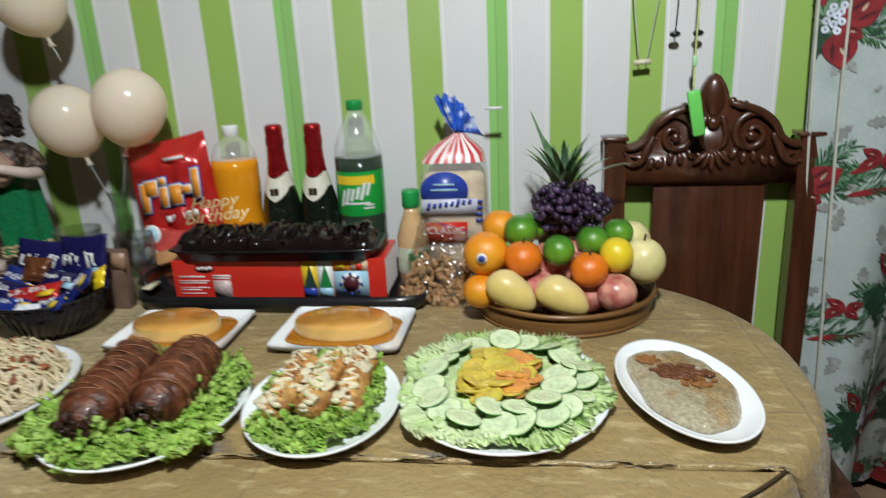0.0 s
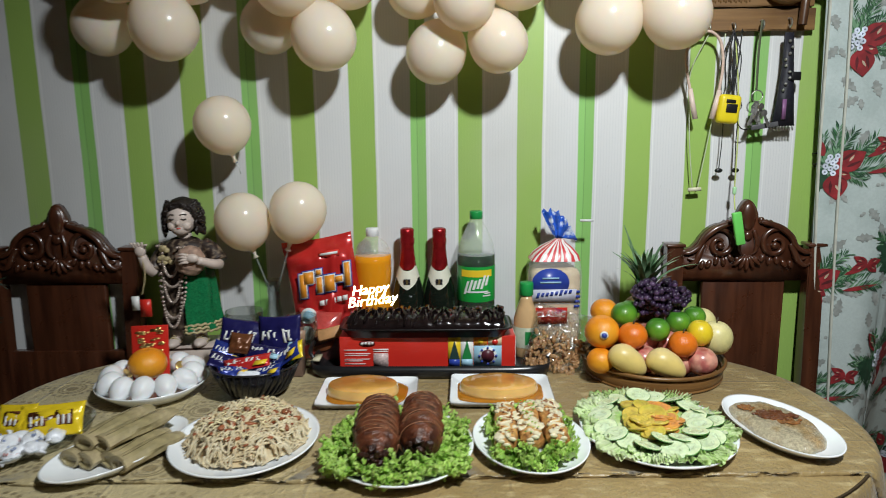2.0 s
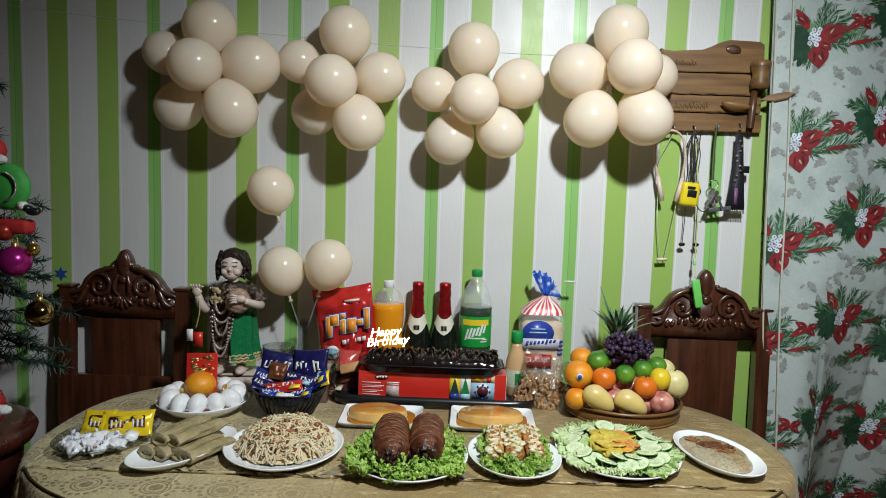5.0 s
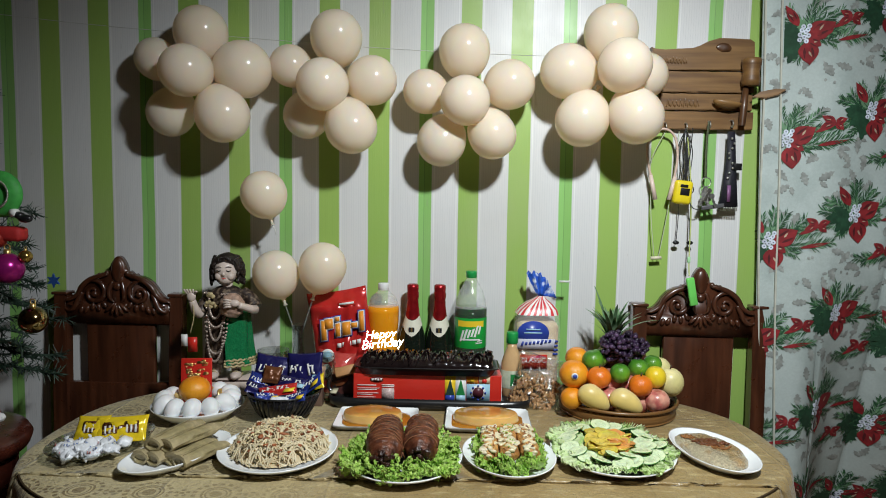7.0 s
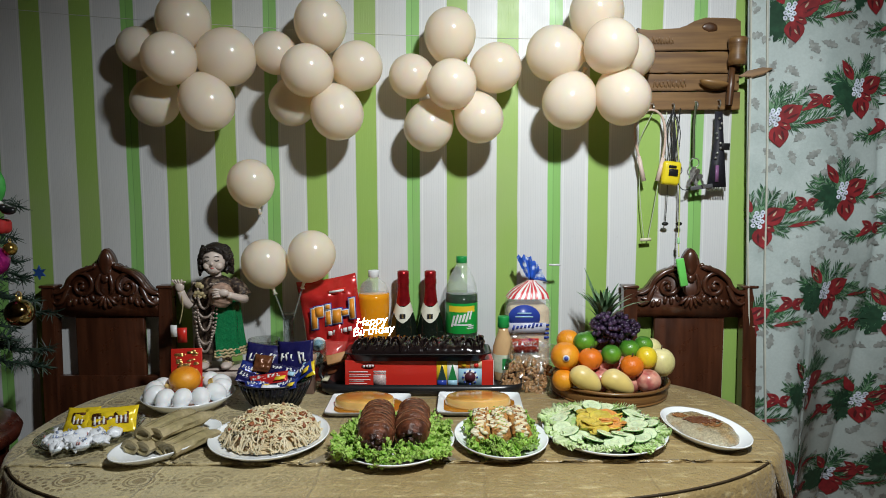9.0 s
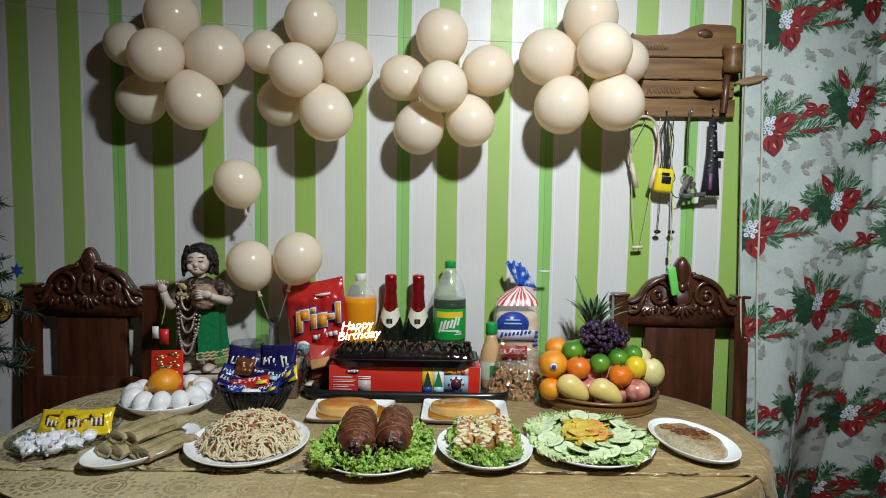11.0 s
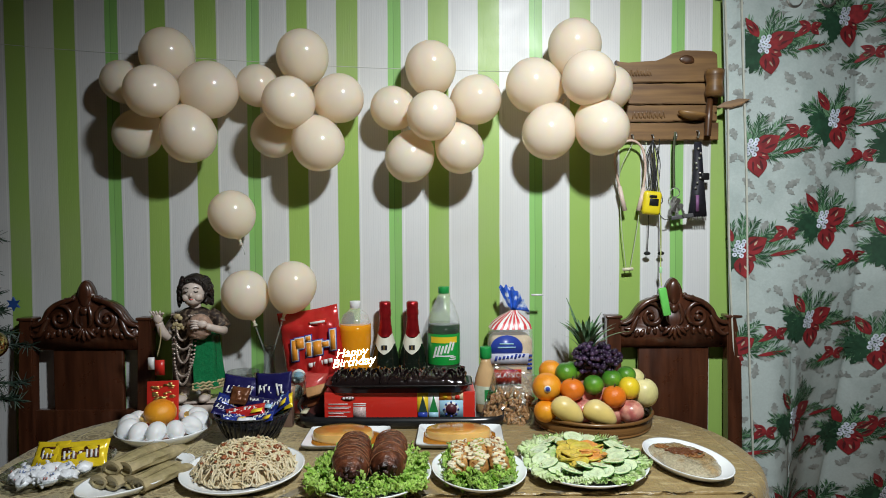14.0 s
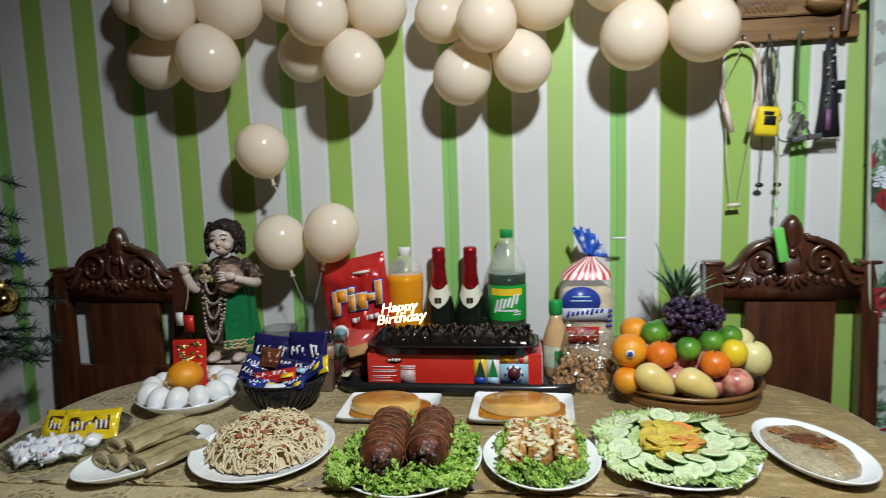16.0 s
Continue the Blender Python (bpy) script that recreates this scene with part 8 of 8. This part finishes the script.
rack()
for (x, z) in ((0.545, 1.222), (0.552, 1.190), (0.548, 1.196)):
    solid("nail", tube([(x, 1.300, z), (x - 0.001, 1.285, z + 0.001), (x + 0.008, 1.280, z + 0.003)], 0.0020, 6), BLACK_CORD, "small bent black nail in the wall", "nail", group="wall nails")
for (x, z) in ((-1.215, 1.742), (-0.722, 1.762), (0.545, 1.70)):
    solid("nail", tube([(x, 1.300, z), (x, 1.288, z), (x + 0.001, 1.286, z - 0.014)], 0.0018, 6), BLACK_CORD, "small bent black nail in the wall", "nail", group="wall nails")


# ---- printed curtain ----
PLEATS = (0.516, 0.905, 1.235, 1.56)


def curtain_x(x, z):
    """The cloth hangs a little aslant."""
    return x + 0.035 * (1.3 - z) * (1.0 if x < 0.7 else 0.6)


def curtain_y(x, z):
    for k, (a, b) in enumerate(zip(PLEATS, PLEATS[1:])):
        if x <= b or k == len(PLEATS) - 2:
            s = min(1, max(0, (x - a) / (b - a)))
            bulge = math.sin(math.pi * s) ** 0.45
            depth = (0.034, 0.052, 0.04)[k] + 0.022 * max(0.0, 1.2 - z) * (s > 0.5 or k > 0)
            wave = 0.006 * math.sin(s * 9 + 1.3 * math.sin(z * 2.3) + k) + 0.004 * noise.noise(Vector((x * 9, z * 3, 2)))
            s0 = min(1.0, max(0.0, (x - 0.62) / 0.22))
            back = 0.30 * max(0.0, 1.15 - z) ** 1.2 * s0 * s0 * (3 - 2 * s0)
            return 1.262 - depth * bulge + wave * bulge + back
    return 1.26


def on_curtain(x, z, off):
    return (curtain_x(x, z), curtain_y(x, z) - off, z)


def curtain():
    CUR = mat("pale_curtain_cotton", (0.44, 0.51, 0.495), 0.6, vary=0.05, scale=160, bump=0.15, bump_scale=400, second=(0.38, 0.45, 0.435), second_scale=9)
    t = thing("curtain", "pale curtain printed with red bows, holly and pine", "curtain", (0, 0, 0))
    bm, rows = bmesh.new(), []
    nx, nz, x0, x1, z0, z1 = 110, 60, 0.528, 1.56, 0.04, 1.925
    for j in range(nz + 1):
        z = z0 + (z1 - z0) * j / nz
        rows.append([bm.verts.new(on_curtain(x0 + (x1 - x0) * i / nx, z, 0)) for i in range(nx + 1)])
    for p, q in zip(rows, rows[1:]):
        for i in range(nx):
            bm.faces.new((p[i], p[i + 1], q[i + 1], q[i]))
    cloth = part("cloth", bm, CUR, t)
    cloth.modifiers.new("thickness", "SOLIDIFY").thickness = 0.0012
    inks = {k: bmesh.new() for k in ("grey", "red", "dark_red", "cream", "pine", "pine_light", "holly", "berry", "dot")}
    lift = {"grey": 0.0016, "pine": 0.0022, "pine_light": 0.0025, "holly": 0.0028, "dark_red": 0.0040, "red": 0.0034, "cream": 0.0046, "berry": 0.0046, "dot": 0.0052}

    focus = [0.0, 0.0, 1.0]

    def shape(ink, pts):
        fx, fz, grow = focus
        pts = [(fx + (x - fx) * grow, fz + (z - fz) * grow) for x, z in pts]
        edge = 0.583 if fx > 0.56 else x0 + 0.001
        pts = [(max(x, edge), z) for x, z in pts] if sum(x > edge for x, z in pts) > 2 else []
        keep = [(x, z) for x, z in pts if x < x1 - 0.001 and z0 < z < z1]
        if pts and len(keep) == len(pts):
            b = inks[ink]
            b.faces.new([b.verts.new(on_curtain(x, z, lift[ink])) for x, z in pts])

    def petal(ink, x, z, length, width, ang, n=7, jag=0.0):
        a = radians(ang)
        side = []
        for s in (1, -1):
            for i in range(n + 1) if s == 1 else range(n - 1, 0, -1):
                u = i / n
                w = width / 2 * math.sin(math.pi * u ** 0.8) * (1 + jag * (1 if i % 2 else -1))
                side.append((x + length * u * math.cos(a) - s * w * math.sin(a), z + length * u * math.sin(a) + s * w * math.cos(a)))
        shape(ink, side)

    def disc(ink, x, z, r, n=9):
        shape(ink, [(x + r * math.cos(2 * math.pi * i / n), z + r * math.sin(2 * math.pi * i / n)) for i in range(n)])

    rnd = random.Random(77)

    def sprig(x0, z0, ang, length, spread=38):
        """A pine twig: needles slant forward along both sides of a bending stem."""
        a, x, z = ang, x0, z0
        n = int(length / 0.0036)
        for i in range(n):
            a += rnd.uniform(-4, 4)
            x += length / n * math.cos(radians(a))
            z += length / n * math.sin(radians(a))
            for s in (-1, 1):
                ink = "pine" if rnd.random() < 0.62 else "pine_light" if rnd.random() < 0.5 else "holly"
                petal(ink, x, z, rnd.uniform(0.020, 0.034) * (1.1 - 0.4 * i / n), 0.0026, a + s * rnd.uniform(spread - 16, spread + 12), 3)

    def loop(x, z, length, width, ang):
        """One loop of a bow: a full red lobe with two dark creases."""
        petal("red", x, z, length, width, ang, 12)
        a = radians(ang)
        petal("cream", x + 0.42 * length * math.cos(a), z + 0.42 * length * math.sin(a), 0.26 * length, 0.10 * width, ang + 24)
        for off in (-0.18, 0.18):
            petal("dark_red", x + 0.25 * length * math.cos(a) - off * width * math.sin(a), z + 0.25 * length * math.sin(a) + off * width * math.cos(a), 0.5 * length, 0.13 * width, ang + 30 * off)

    def motif(x, z):
        x -= 0.021 * (1.3 - z)
        focus[:] = x, z, 1.0
        for ang, ln in ((158, 0.085), (132, 0.080), (108, 0.078), (84, 0.088), (62, 0.092), (42, 0.100), (22, 0.105), (4, 0.095), (-18, 0.070), (-120, 0.060), (-150, 0.070), (200, 0.090), (172, 0.085)):
            sprig(x + rnd.uniform(-0.010, 0.010), z + rnd.uniform(-0.008, 0.014), ang + rnd.uniform(-6, 6), ln * rnd.uniform(0.9, 1.1))
        for i in range(10):
            petal("holly", x - 0.018 + rnd.uniform(-0.012, 0.008), z + rnd.uniform(-0.020, 0.012), rnd.uniform(0.046, 0.066), 0.034, 150 + 105 * i / 9 + rnd.uniform(-8, 8), 8, 0.30)
        for i in range(9):
            petal("pine_light", x + 0.002, z + 0.012, rnd.uniform(0.034, 0.056), 0.009, 60 + 12 * i)
        loop(x - 0.014, z + 0.030, 0.066, 0.028, 124)
        loop(x + 0.014, z + 0.002, 0.072, 0.052, 32)
        loop(x + 0.010, z - 0.012, 0.064, 0.054, -84)
        loop(x + 0.010, z - 0.006, 0.040, 0.034, -26)
        for bx, bz in ((0, 0), (0.012, 0.004), (-0.011, 0.006), (0.004, 0.014), (-0.006, 0.018), (0.010, 0.020), (-0.012, -0.008), (0.006, -0.011), (-0.002, 0.028), (0.014, 0.030)):
            disc("berry", x + bx, z + bz, 0.0066, 10)
            disc("dot", x + bx, z + bz, 0.0021, 6)
        # ribbon and greenery that trail to the neighbours
        sprig(x - 0.085, z - 0.040, 192, 0.080, 42)
        sprig(x - 0.120, z - 0.046, 186, 0.070, 42)
        sprig(x + 0.090, z - 0.004, 10, 0.080, 42)
        for ang, ln in ((150, 0.044), (200, 0.046), (20, 0.040), (-40, 0.036)):
            loop(x - 0.104, z - 0.026, 0.85 * ln, 0.020, ang)
        petal("red", x - 0.155, z - 0.054, 0.062, 0.011, 24)
        petal("red", x + 0.080, z - 0.010, 0.085, 0.011, 12)

    for row in range(-1, 6):
        motif(0.817 - 0.0285 * row, 1.556 - 0.286 * row)
        motif(0.626 - 0.034 * row - 0.034, 1.476 - 0.288 * row)
        motif(1.012 - 0.022 * row, 1.490 - 0.288 * row)
        motif(1.205 - 0.028 * row, 1.556 - 0.286 * row)
    # bows on the folded side strip
    for row in range(6):
        z = 1.560 - 0.289 * row
        x = 0.556 - 0.035 * (1.3 - z)
        for ang in (75, 105, -80):
            petal("red", x, z, 0.060, 0.020, ang)
        petal("pine", x - 0.008, z + 0.08, 0.05, 0.012, 60)
    focus[:] = 0.0, 0.0, 1.0
    placed = []
    for i in range(2600):
        x, z = rnd.uniform(0.54, 1.5), rnd.uniform(0.1, 1.9)
        if all((x - a) ** 2 + (z - b) ** 2 > 0.047 ** 2 for a, b in placed):
            placed.append((x, z))
            a = rnd.uniform(0, 360)
            petal("grey", x, z, rnd.uniform(0.036, 0.052), 0.019, a, 9, 0.30)
            for q in range(rnd.choice((0, 0, 2, 3))):
                disc("grey", x + rnd.uniform(-0.016, 0.016), z - 0.014 + rnd.uniform(-0.006, 0.006), 0.0042, 8)
            if rnd.random() < 0.45:
                petal("grey", x + 0.004, z - 0.004, 0.026, 0.013, a + rnd.choice((-70, 70)), 7, 0.22)
    tint = {"grey": (0.255, 0.275, 0.26), "red": (0.21, 0.014, 0.018), "dark_red": (0.075, 0.006, 0.009), "pine_light": (0.13, 0.25, 0.14), "pine": (0.032, 0.105, 0.042), "holly": (0.014, 0.055, 0.027), "cream": (0.42, 0.33, 0.24), "berry": (0.58, 0.63, 0.72), "dot": (0.12, 0.14, 0.22)}
    for k, b in inks.items():
        for f in b.faces:
            f.normal_update()
            if f.normal.y > 0:
                f.normal_flip()
        tagged(part("print_" + k, b, mat("curtain_print_" + k, tint[k], 0.7, vary=0.22, scale=70, second=tuple(v * 1.25 for v in tint[k])), t), kind="stuff")
    hem, rows = bmesh.new(), []
    for edge in (0.533, 0.578):
        rows = []
        for j in range(61):
            z = z0 + (z1 - z0) * j / 60
            sway = 0.002 * math.sin(z * 7 + edge * 40)
            rows.append([hem.verts.new(on_curtain(edge + dx + sway, z, off)) for dx, off in ((-0.003, 0.0006), (-0.0015, 0.0062), (0.0015, 0.0066), (0.003, 0.0006))])
        for p, q in zip(rows, rows[1:]):
            for i in range(3):
                hem.faces.new((p[i], p[i + 1], q[i + 1], q[i]))
    part("hem", hem, mat("cream_hem_cotton", (0.52, 0.53, 0.46), 0.7, vary=0.12, scale=30, bump=0.2), t, "cream folded side hem").modifiers.new("thickness", "SOLIDIFY").thickness = 0.001
    for k, x in enumerate((0.70, 0.79, 0.97, 1.06, 1.15)):
        part("grommet", tube([(x + 0.020 * math.cos(q * math.pi / 12), curtain_y(x, 1.9) - 0.002, 1.895 + 0.020 * math.sin(q * math.pi / 12)) for q in range(25)], 0.004, 8), STEEL, t, "steel eyelet")
    rod = thing("curtain_rod", "dark metal curtain rod above the opening", "curtain rod", (0, 0, 0))
    part("rod", tube([(0.50, 1.272, 1.930), (1.6, 1.272, 1.930)], 0.008, 12), BLACK_PLASTIC, rod)
    for x in (0.56, 1.55):
        part("bracket", cube(x - 0.006, x + 0.006, 1.268, 1.301, 1.922, 1.938, bevel=0.002), BLACK_PLASTIC, rod)


curtain()


# ---- Christmas tree, stool and plush at the left end ----
def tree():
    tx, ty = -1.66, 0.90
    t = thing("christmas_tree", "dark green artificial Christmas tree with ornaments", "christmas tree", (tx, ty, 0))
    NEEDLE = mat("artificial_pine_needle", (0.010, 0.026, 0.015), 0.55, vary=0.5, scale=20, second=(0.026, 0.050, 0.034), second_scale=30, second_amount=0.7)
    part("trunk", lathe([(0.030, 0), (0.026, 0.6), (0.014, 1.5), (0.004, 2.0), (0, 2.0)], 12), mat("brown_tree_pole", (0.05, 0.03, 0.02), 0.6), t)
    part("stand", lathe([(0, 0), (0.20, 0.0), (0.20, 0.015), (0.05, 0.04), (0.03, 0.12), (0, 0.12)], 20), BLACK_PLASTIC, t)
    rnd = random.Random(5)
    for tier in range(14):
        z = 0.86 + 0.085 * tier
        reach = 0.30 * (1 - (tier / 14) ** 1.15) + 0.05
        if tier in (6, 7):
            reach *= 0.75
        count = 13 if tier < 8 else 9
        for k in range(count):
            a = 2 * math.pi * (k + 0.5 * (tier % 2)) / count + rnd.uniform(-0.12, 0.12)
            ln = reach * rnd.uniform(0.82, 1.08)
            end = Vector((ln * math.cos(a), ln * math.sin(a), -0.05 + rnd.uniform(-0.02, 0.06)))
            mid = end * 0.5 + Vector((0, 0, 0.02))
            line = spline([(0, 0, 0), mid, end], 5)
            bm = bmesh.new()
            tube(line, 0.0022, 4, bm)
            for i in range(190):
                u = 0.12 + 0.88 * (i / 190)
                q = u * (len(line) - 1)
                b0 = line[min(int(q), len(line) - 2)]
                p = b0 + (line[min(int(q) + 1, len(line) - 1)] - b0) * (q - int(q))
                d = Vector((math.cos(a) * 0.7 + rnd.uniform(-0.9, 0.9), math.sin(a) * 0.7 + rnd.uniform(-0.9, 0.9), rnd.uniform(-0.8, 0.8))).normalized() * rnd.uniform(0.020, 0.036)
                s = d.orthogonal().normalized() * 0.0018
                bm.faces.new([bm.verts.new(p - s), bm.verts.new(p + s), bm.verts.new(p + d + s * 0.3), bm.verts.new(p + d - s * 0.3)])
            part("branch", bm, NEEDLE, t, at=pose(0, 0, z), smooth=False)

    def bauble(label, x, y, z, r, material):
        o = thing("bauble", label, "ornament", (x, y, z), group="tree ornaments")
        bm = bmesh.new()
        ball(bm, (0, 0, 0), r, 4)
        part("globe", bm, material, o)
        part("cap", lathe([(0.22 * r, 0.95 * r), (0.22 * r, 1.18 * r), (0.1 * r, 1.24 * r), (0, 1.24 * r)], 14), GOLD_LEAF, o)
        part("loop", tube([(0.2 * r * math.cos(q * 0.52), 0, 1.36 * r + 0.2 * r * math.sin(q * 0.52)) for q in range(13)], 0.05 * r, 5), GOLD_LEAF, o)

    bauble("shiny magenta ball hanging on the tree", -1.378, 0.845, 1.122, 0.036, mat("magenta_metallic_ball", (0.42, 0.02, 0.22), 0.22, 0.6, vary=0.05))
    bauble("small gold ball hanging on the tree", -1.338, 0.850, 1.150, 0.015, mat("gold_metallic_ball", (0.45, 0.30, 0.08), 0.18, 0.9, vary=0.1))
    bauble("mirrored gold ball hanging on the tree", -1.325, 0.850, 1.000, 0.032, mat("mirror_gold_ball", (0.40, 0.30, 0.14), 0.10, 1.0, vary=0.4, scale=40))
    bauble("small dark red ball on the tree", -1.405, 0.850, 1.190, 0.022, mat("dark_red_ball", (0.30, 0.03, 0.02), 0.3, 0.3, vary=0.1))
    o = thing("elf_ornament", "green round felt ornament with silver bead trim", "ornament", (-1.392, 0.845, 1.295), group="tree ornaments")
    part("felt_disc", lathe([(0, -0.016), (0.04, -0.014), (0.054, -0.004), (0.054, 0.004), (0.04, 0.014), (0, 0.016)], 30), mat("bright_green_felt", (0.05, 0.34, 0.06), 0.6, vary=0.15, scale=60), o, at=pose(0, 0, 0, 90, 0, 0))
    beads = bmesh.new()
    for i in range(26):
        a = -1.2 + 2.6 * i / 25
        ball(beads, (0.033 * math.cos(a), -0.020, 0.033 * math.sin(a)), 0.0032, 1)
    part("bead_trim", beads, STEEL, o, "silver bead trim")
    bm = bmesh.new()
    ball(bm, (0.062, -0.004, -0.056), (0.018, 0.010, 0.010), 2)
    tube([(0.038, -0.004, -0.046), (0.056, -0.004, -0.052)], [0.008, 0.009], 10, bm)
    part("boot", bm, BLACK_PLASTIC, o, "small black boot")
    bm = bmesh.new()
    tube([(0.030, -0.004, -0.042), (0.044, -0.004, -0.044)], 0.010, 10, bm)
    part("cuff", bm, WHITE_INK, o, "white fur cuff")
    bm = bmesh.new()
    ball(bm, (-0.03, 0.0, 0.082), (0.03, 0.02, 0.032), 2)
    part("hat", bm, mat("red_felt", (0.40, 0.02, 0.02), 0.7, vary=0.15, scale=60), o, "red felt hat")
    bm = bmesh.new()
    ball(bm, (-0.012, -0.012, 0.062), (0.022, 0.012, 0.012), 2)
    part("beard", bm, mat("white_plush", (0.70, 0.70, 0.70), 0.8, vary=0.1, scale=150, bump=0.9, bump_scale=200), o, "white beard")
    o = thing("ribbon_ornament", "red and gold striped fabric ornament on the tree", "ornament", (-1.395, 0.86, 1.205), group="tree ornaments")
    part("fabric", cube(-0.03, 0.05, -0.02, 0.02, -0.02, 0.014, bevel=0.01), MATS["red_felt"], o)
    star = []
    for i in range(12):
        a, r = math.pi * i / 6, 0.017 if i % 2 == 0 else 0.008
        star.append((r * math.sin(a), r * math.cos(a)))
    solid("star_ornament", extrude_outline(star[::-1], 0.004), mat("blue_foil_star", (0.03, 0.09, 0.32), 0.35, 0.4), "small blue star ornament on the tree", "ornament", (-1.272, 0.85, 1.095), group="tree ornaments", smooth=False)

    st = thing("round_stool", "dark red varnished round wooden stool", "stool", (-1.545, 0.80, 0))
    STOOL = wood_material("dark_red_varnish", (0.05, 0.010, 0.006), (0.11, 0.025, 0.014), 0.3, 10, (1, 1, 0.3), coat=0.6)
    part("seat", lathe([(0, 0.735), (0.17, 0.735), (0.196, 0.728), (0.205, 0.712), (0.198, 0.692), (0.17, 0.680), (0, 0.680)], 44), STOOL, st)
    part("apron", lathe([(0.175, 0.682), (0.170, 0.60), (0.160, 0.60), (0.160, 0.682)], 40), STOOL, st)
    for i in range(4):
        a = math.pi / 4 + math.pi / 2 * i
        part("leg", lathe([(0.018, 0), (0.024, 0.2), (0.020, 0.4), (0.028, 0.64), (0, 0.64)], 14), STOOL, st, at=pose(0.14 * math.cos(a), 0.14 * math.sin(a), 0))
    # seated plush in one plain mesh
    mats = [MATS["red_felt"], MATS["white_plush"], mat("green_felt", (0.02, 0.20, 0.06), 0.7, vary=0.15), mat("pink_felt", (0.50, 0.25, 0.22), 0.7)]
    bm, done = bmesh.new(), [0]
    def dye(k):
        bm.faces.ensure_lookup_table()
        for f in bm.faces[done[0]:]:
            f.material_index = k
        done[0] = len(bm.faces)
    ball(bm, (0, 0, 0.055), (0.055, 0.045, 0.058), 3)
    tube(spline([(0.03, -0.02, 0.085), (0.055, -0.035, 0.088), (0.075, -0.045, 0.075)], 4), 0.017, 10, bm); dye(0)
    ball(bm, (-0.005, -0.018, 0.108), (0.045, 0.035, 0.032), 3, noise_amp=0.15, noise_scale=60)
    ball(bm, (0.0, 0.0, 0.160), (0.030, 0.026, 0.016), 2)
    ball(bm, (0.086, -0.048, 0.066), (0.022, 0.015, 0.012), 2)
    ball(bm, (0.060, -0.050, 0.074), (0.018, 0.020, 0.017), 2); dye(1)
    ball(bm, (0.050, -0.052, 0.022), (0.026, 0.022, 0.018), 2)
    ball(bm, (0.048, -0.030, 0.096), (0.024, 0.012, 0.010), 2); dye(2)
    ball(bm, (0.0, -0.022, 0.136), (0.026, 0.022, 0.022), 2); dye(3)
    ball(bm, (-0.006, 0.004, 0.186), (0.026, 0.024, 0.030), 2); dye(0)
    solid("plush_doll", bm, mats, "red and white bearded plush doll seated on the stool", "plush doll", (-1.432, 0.790, 0.735))


tree()
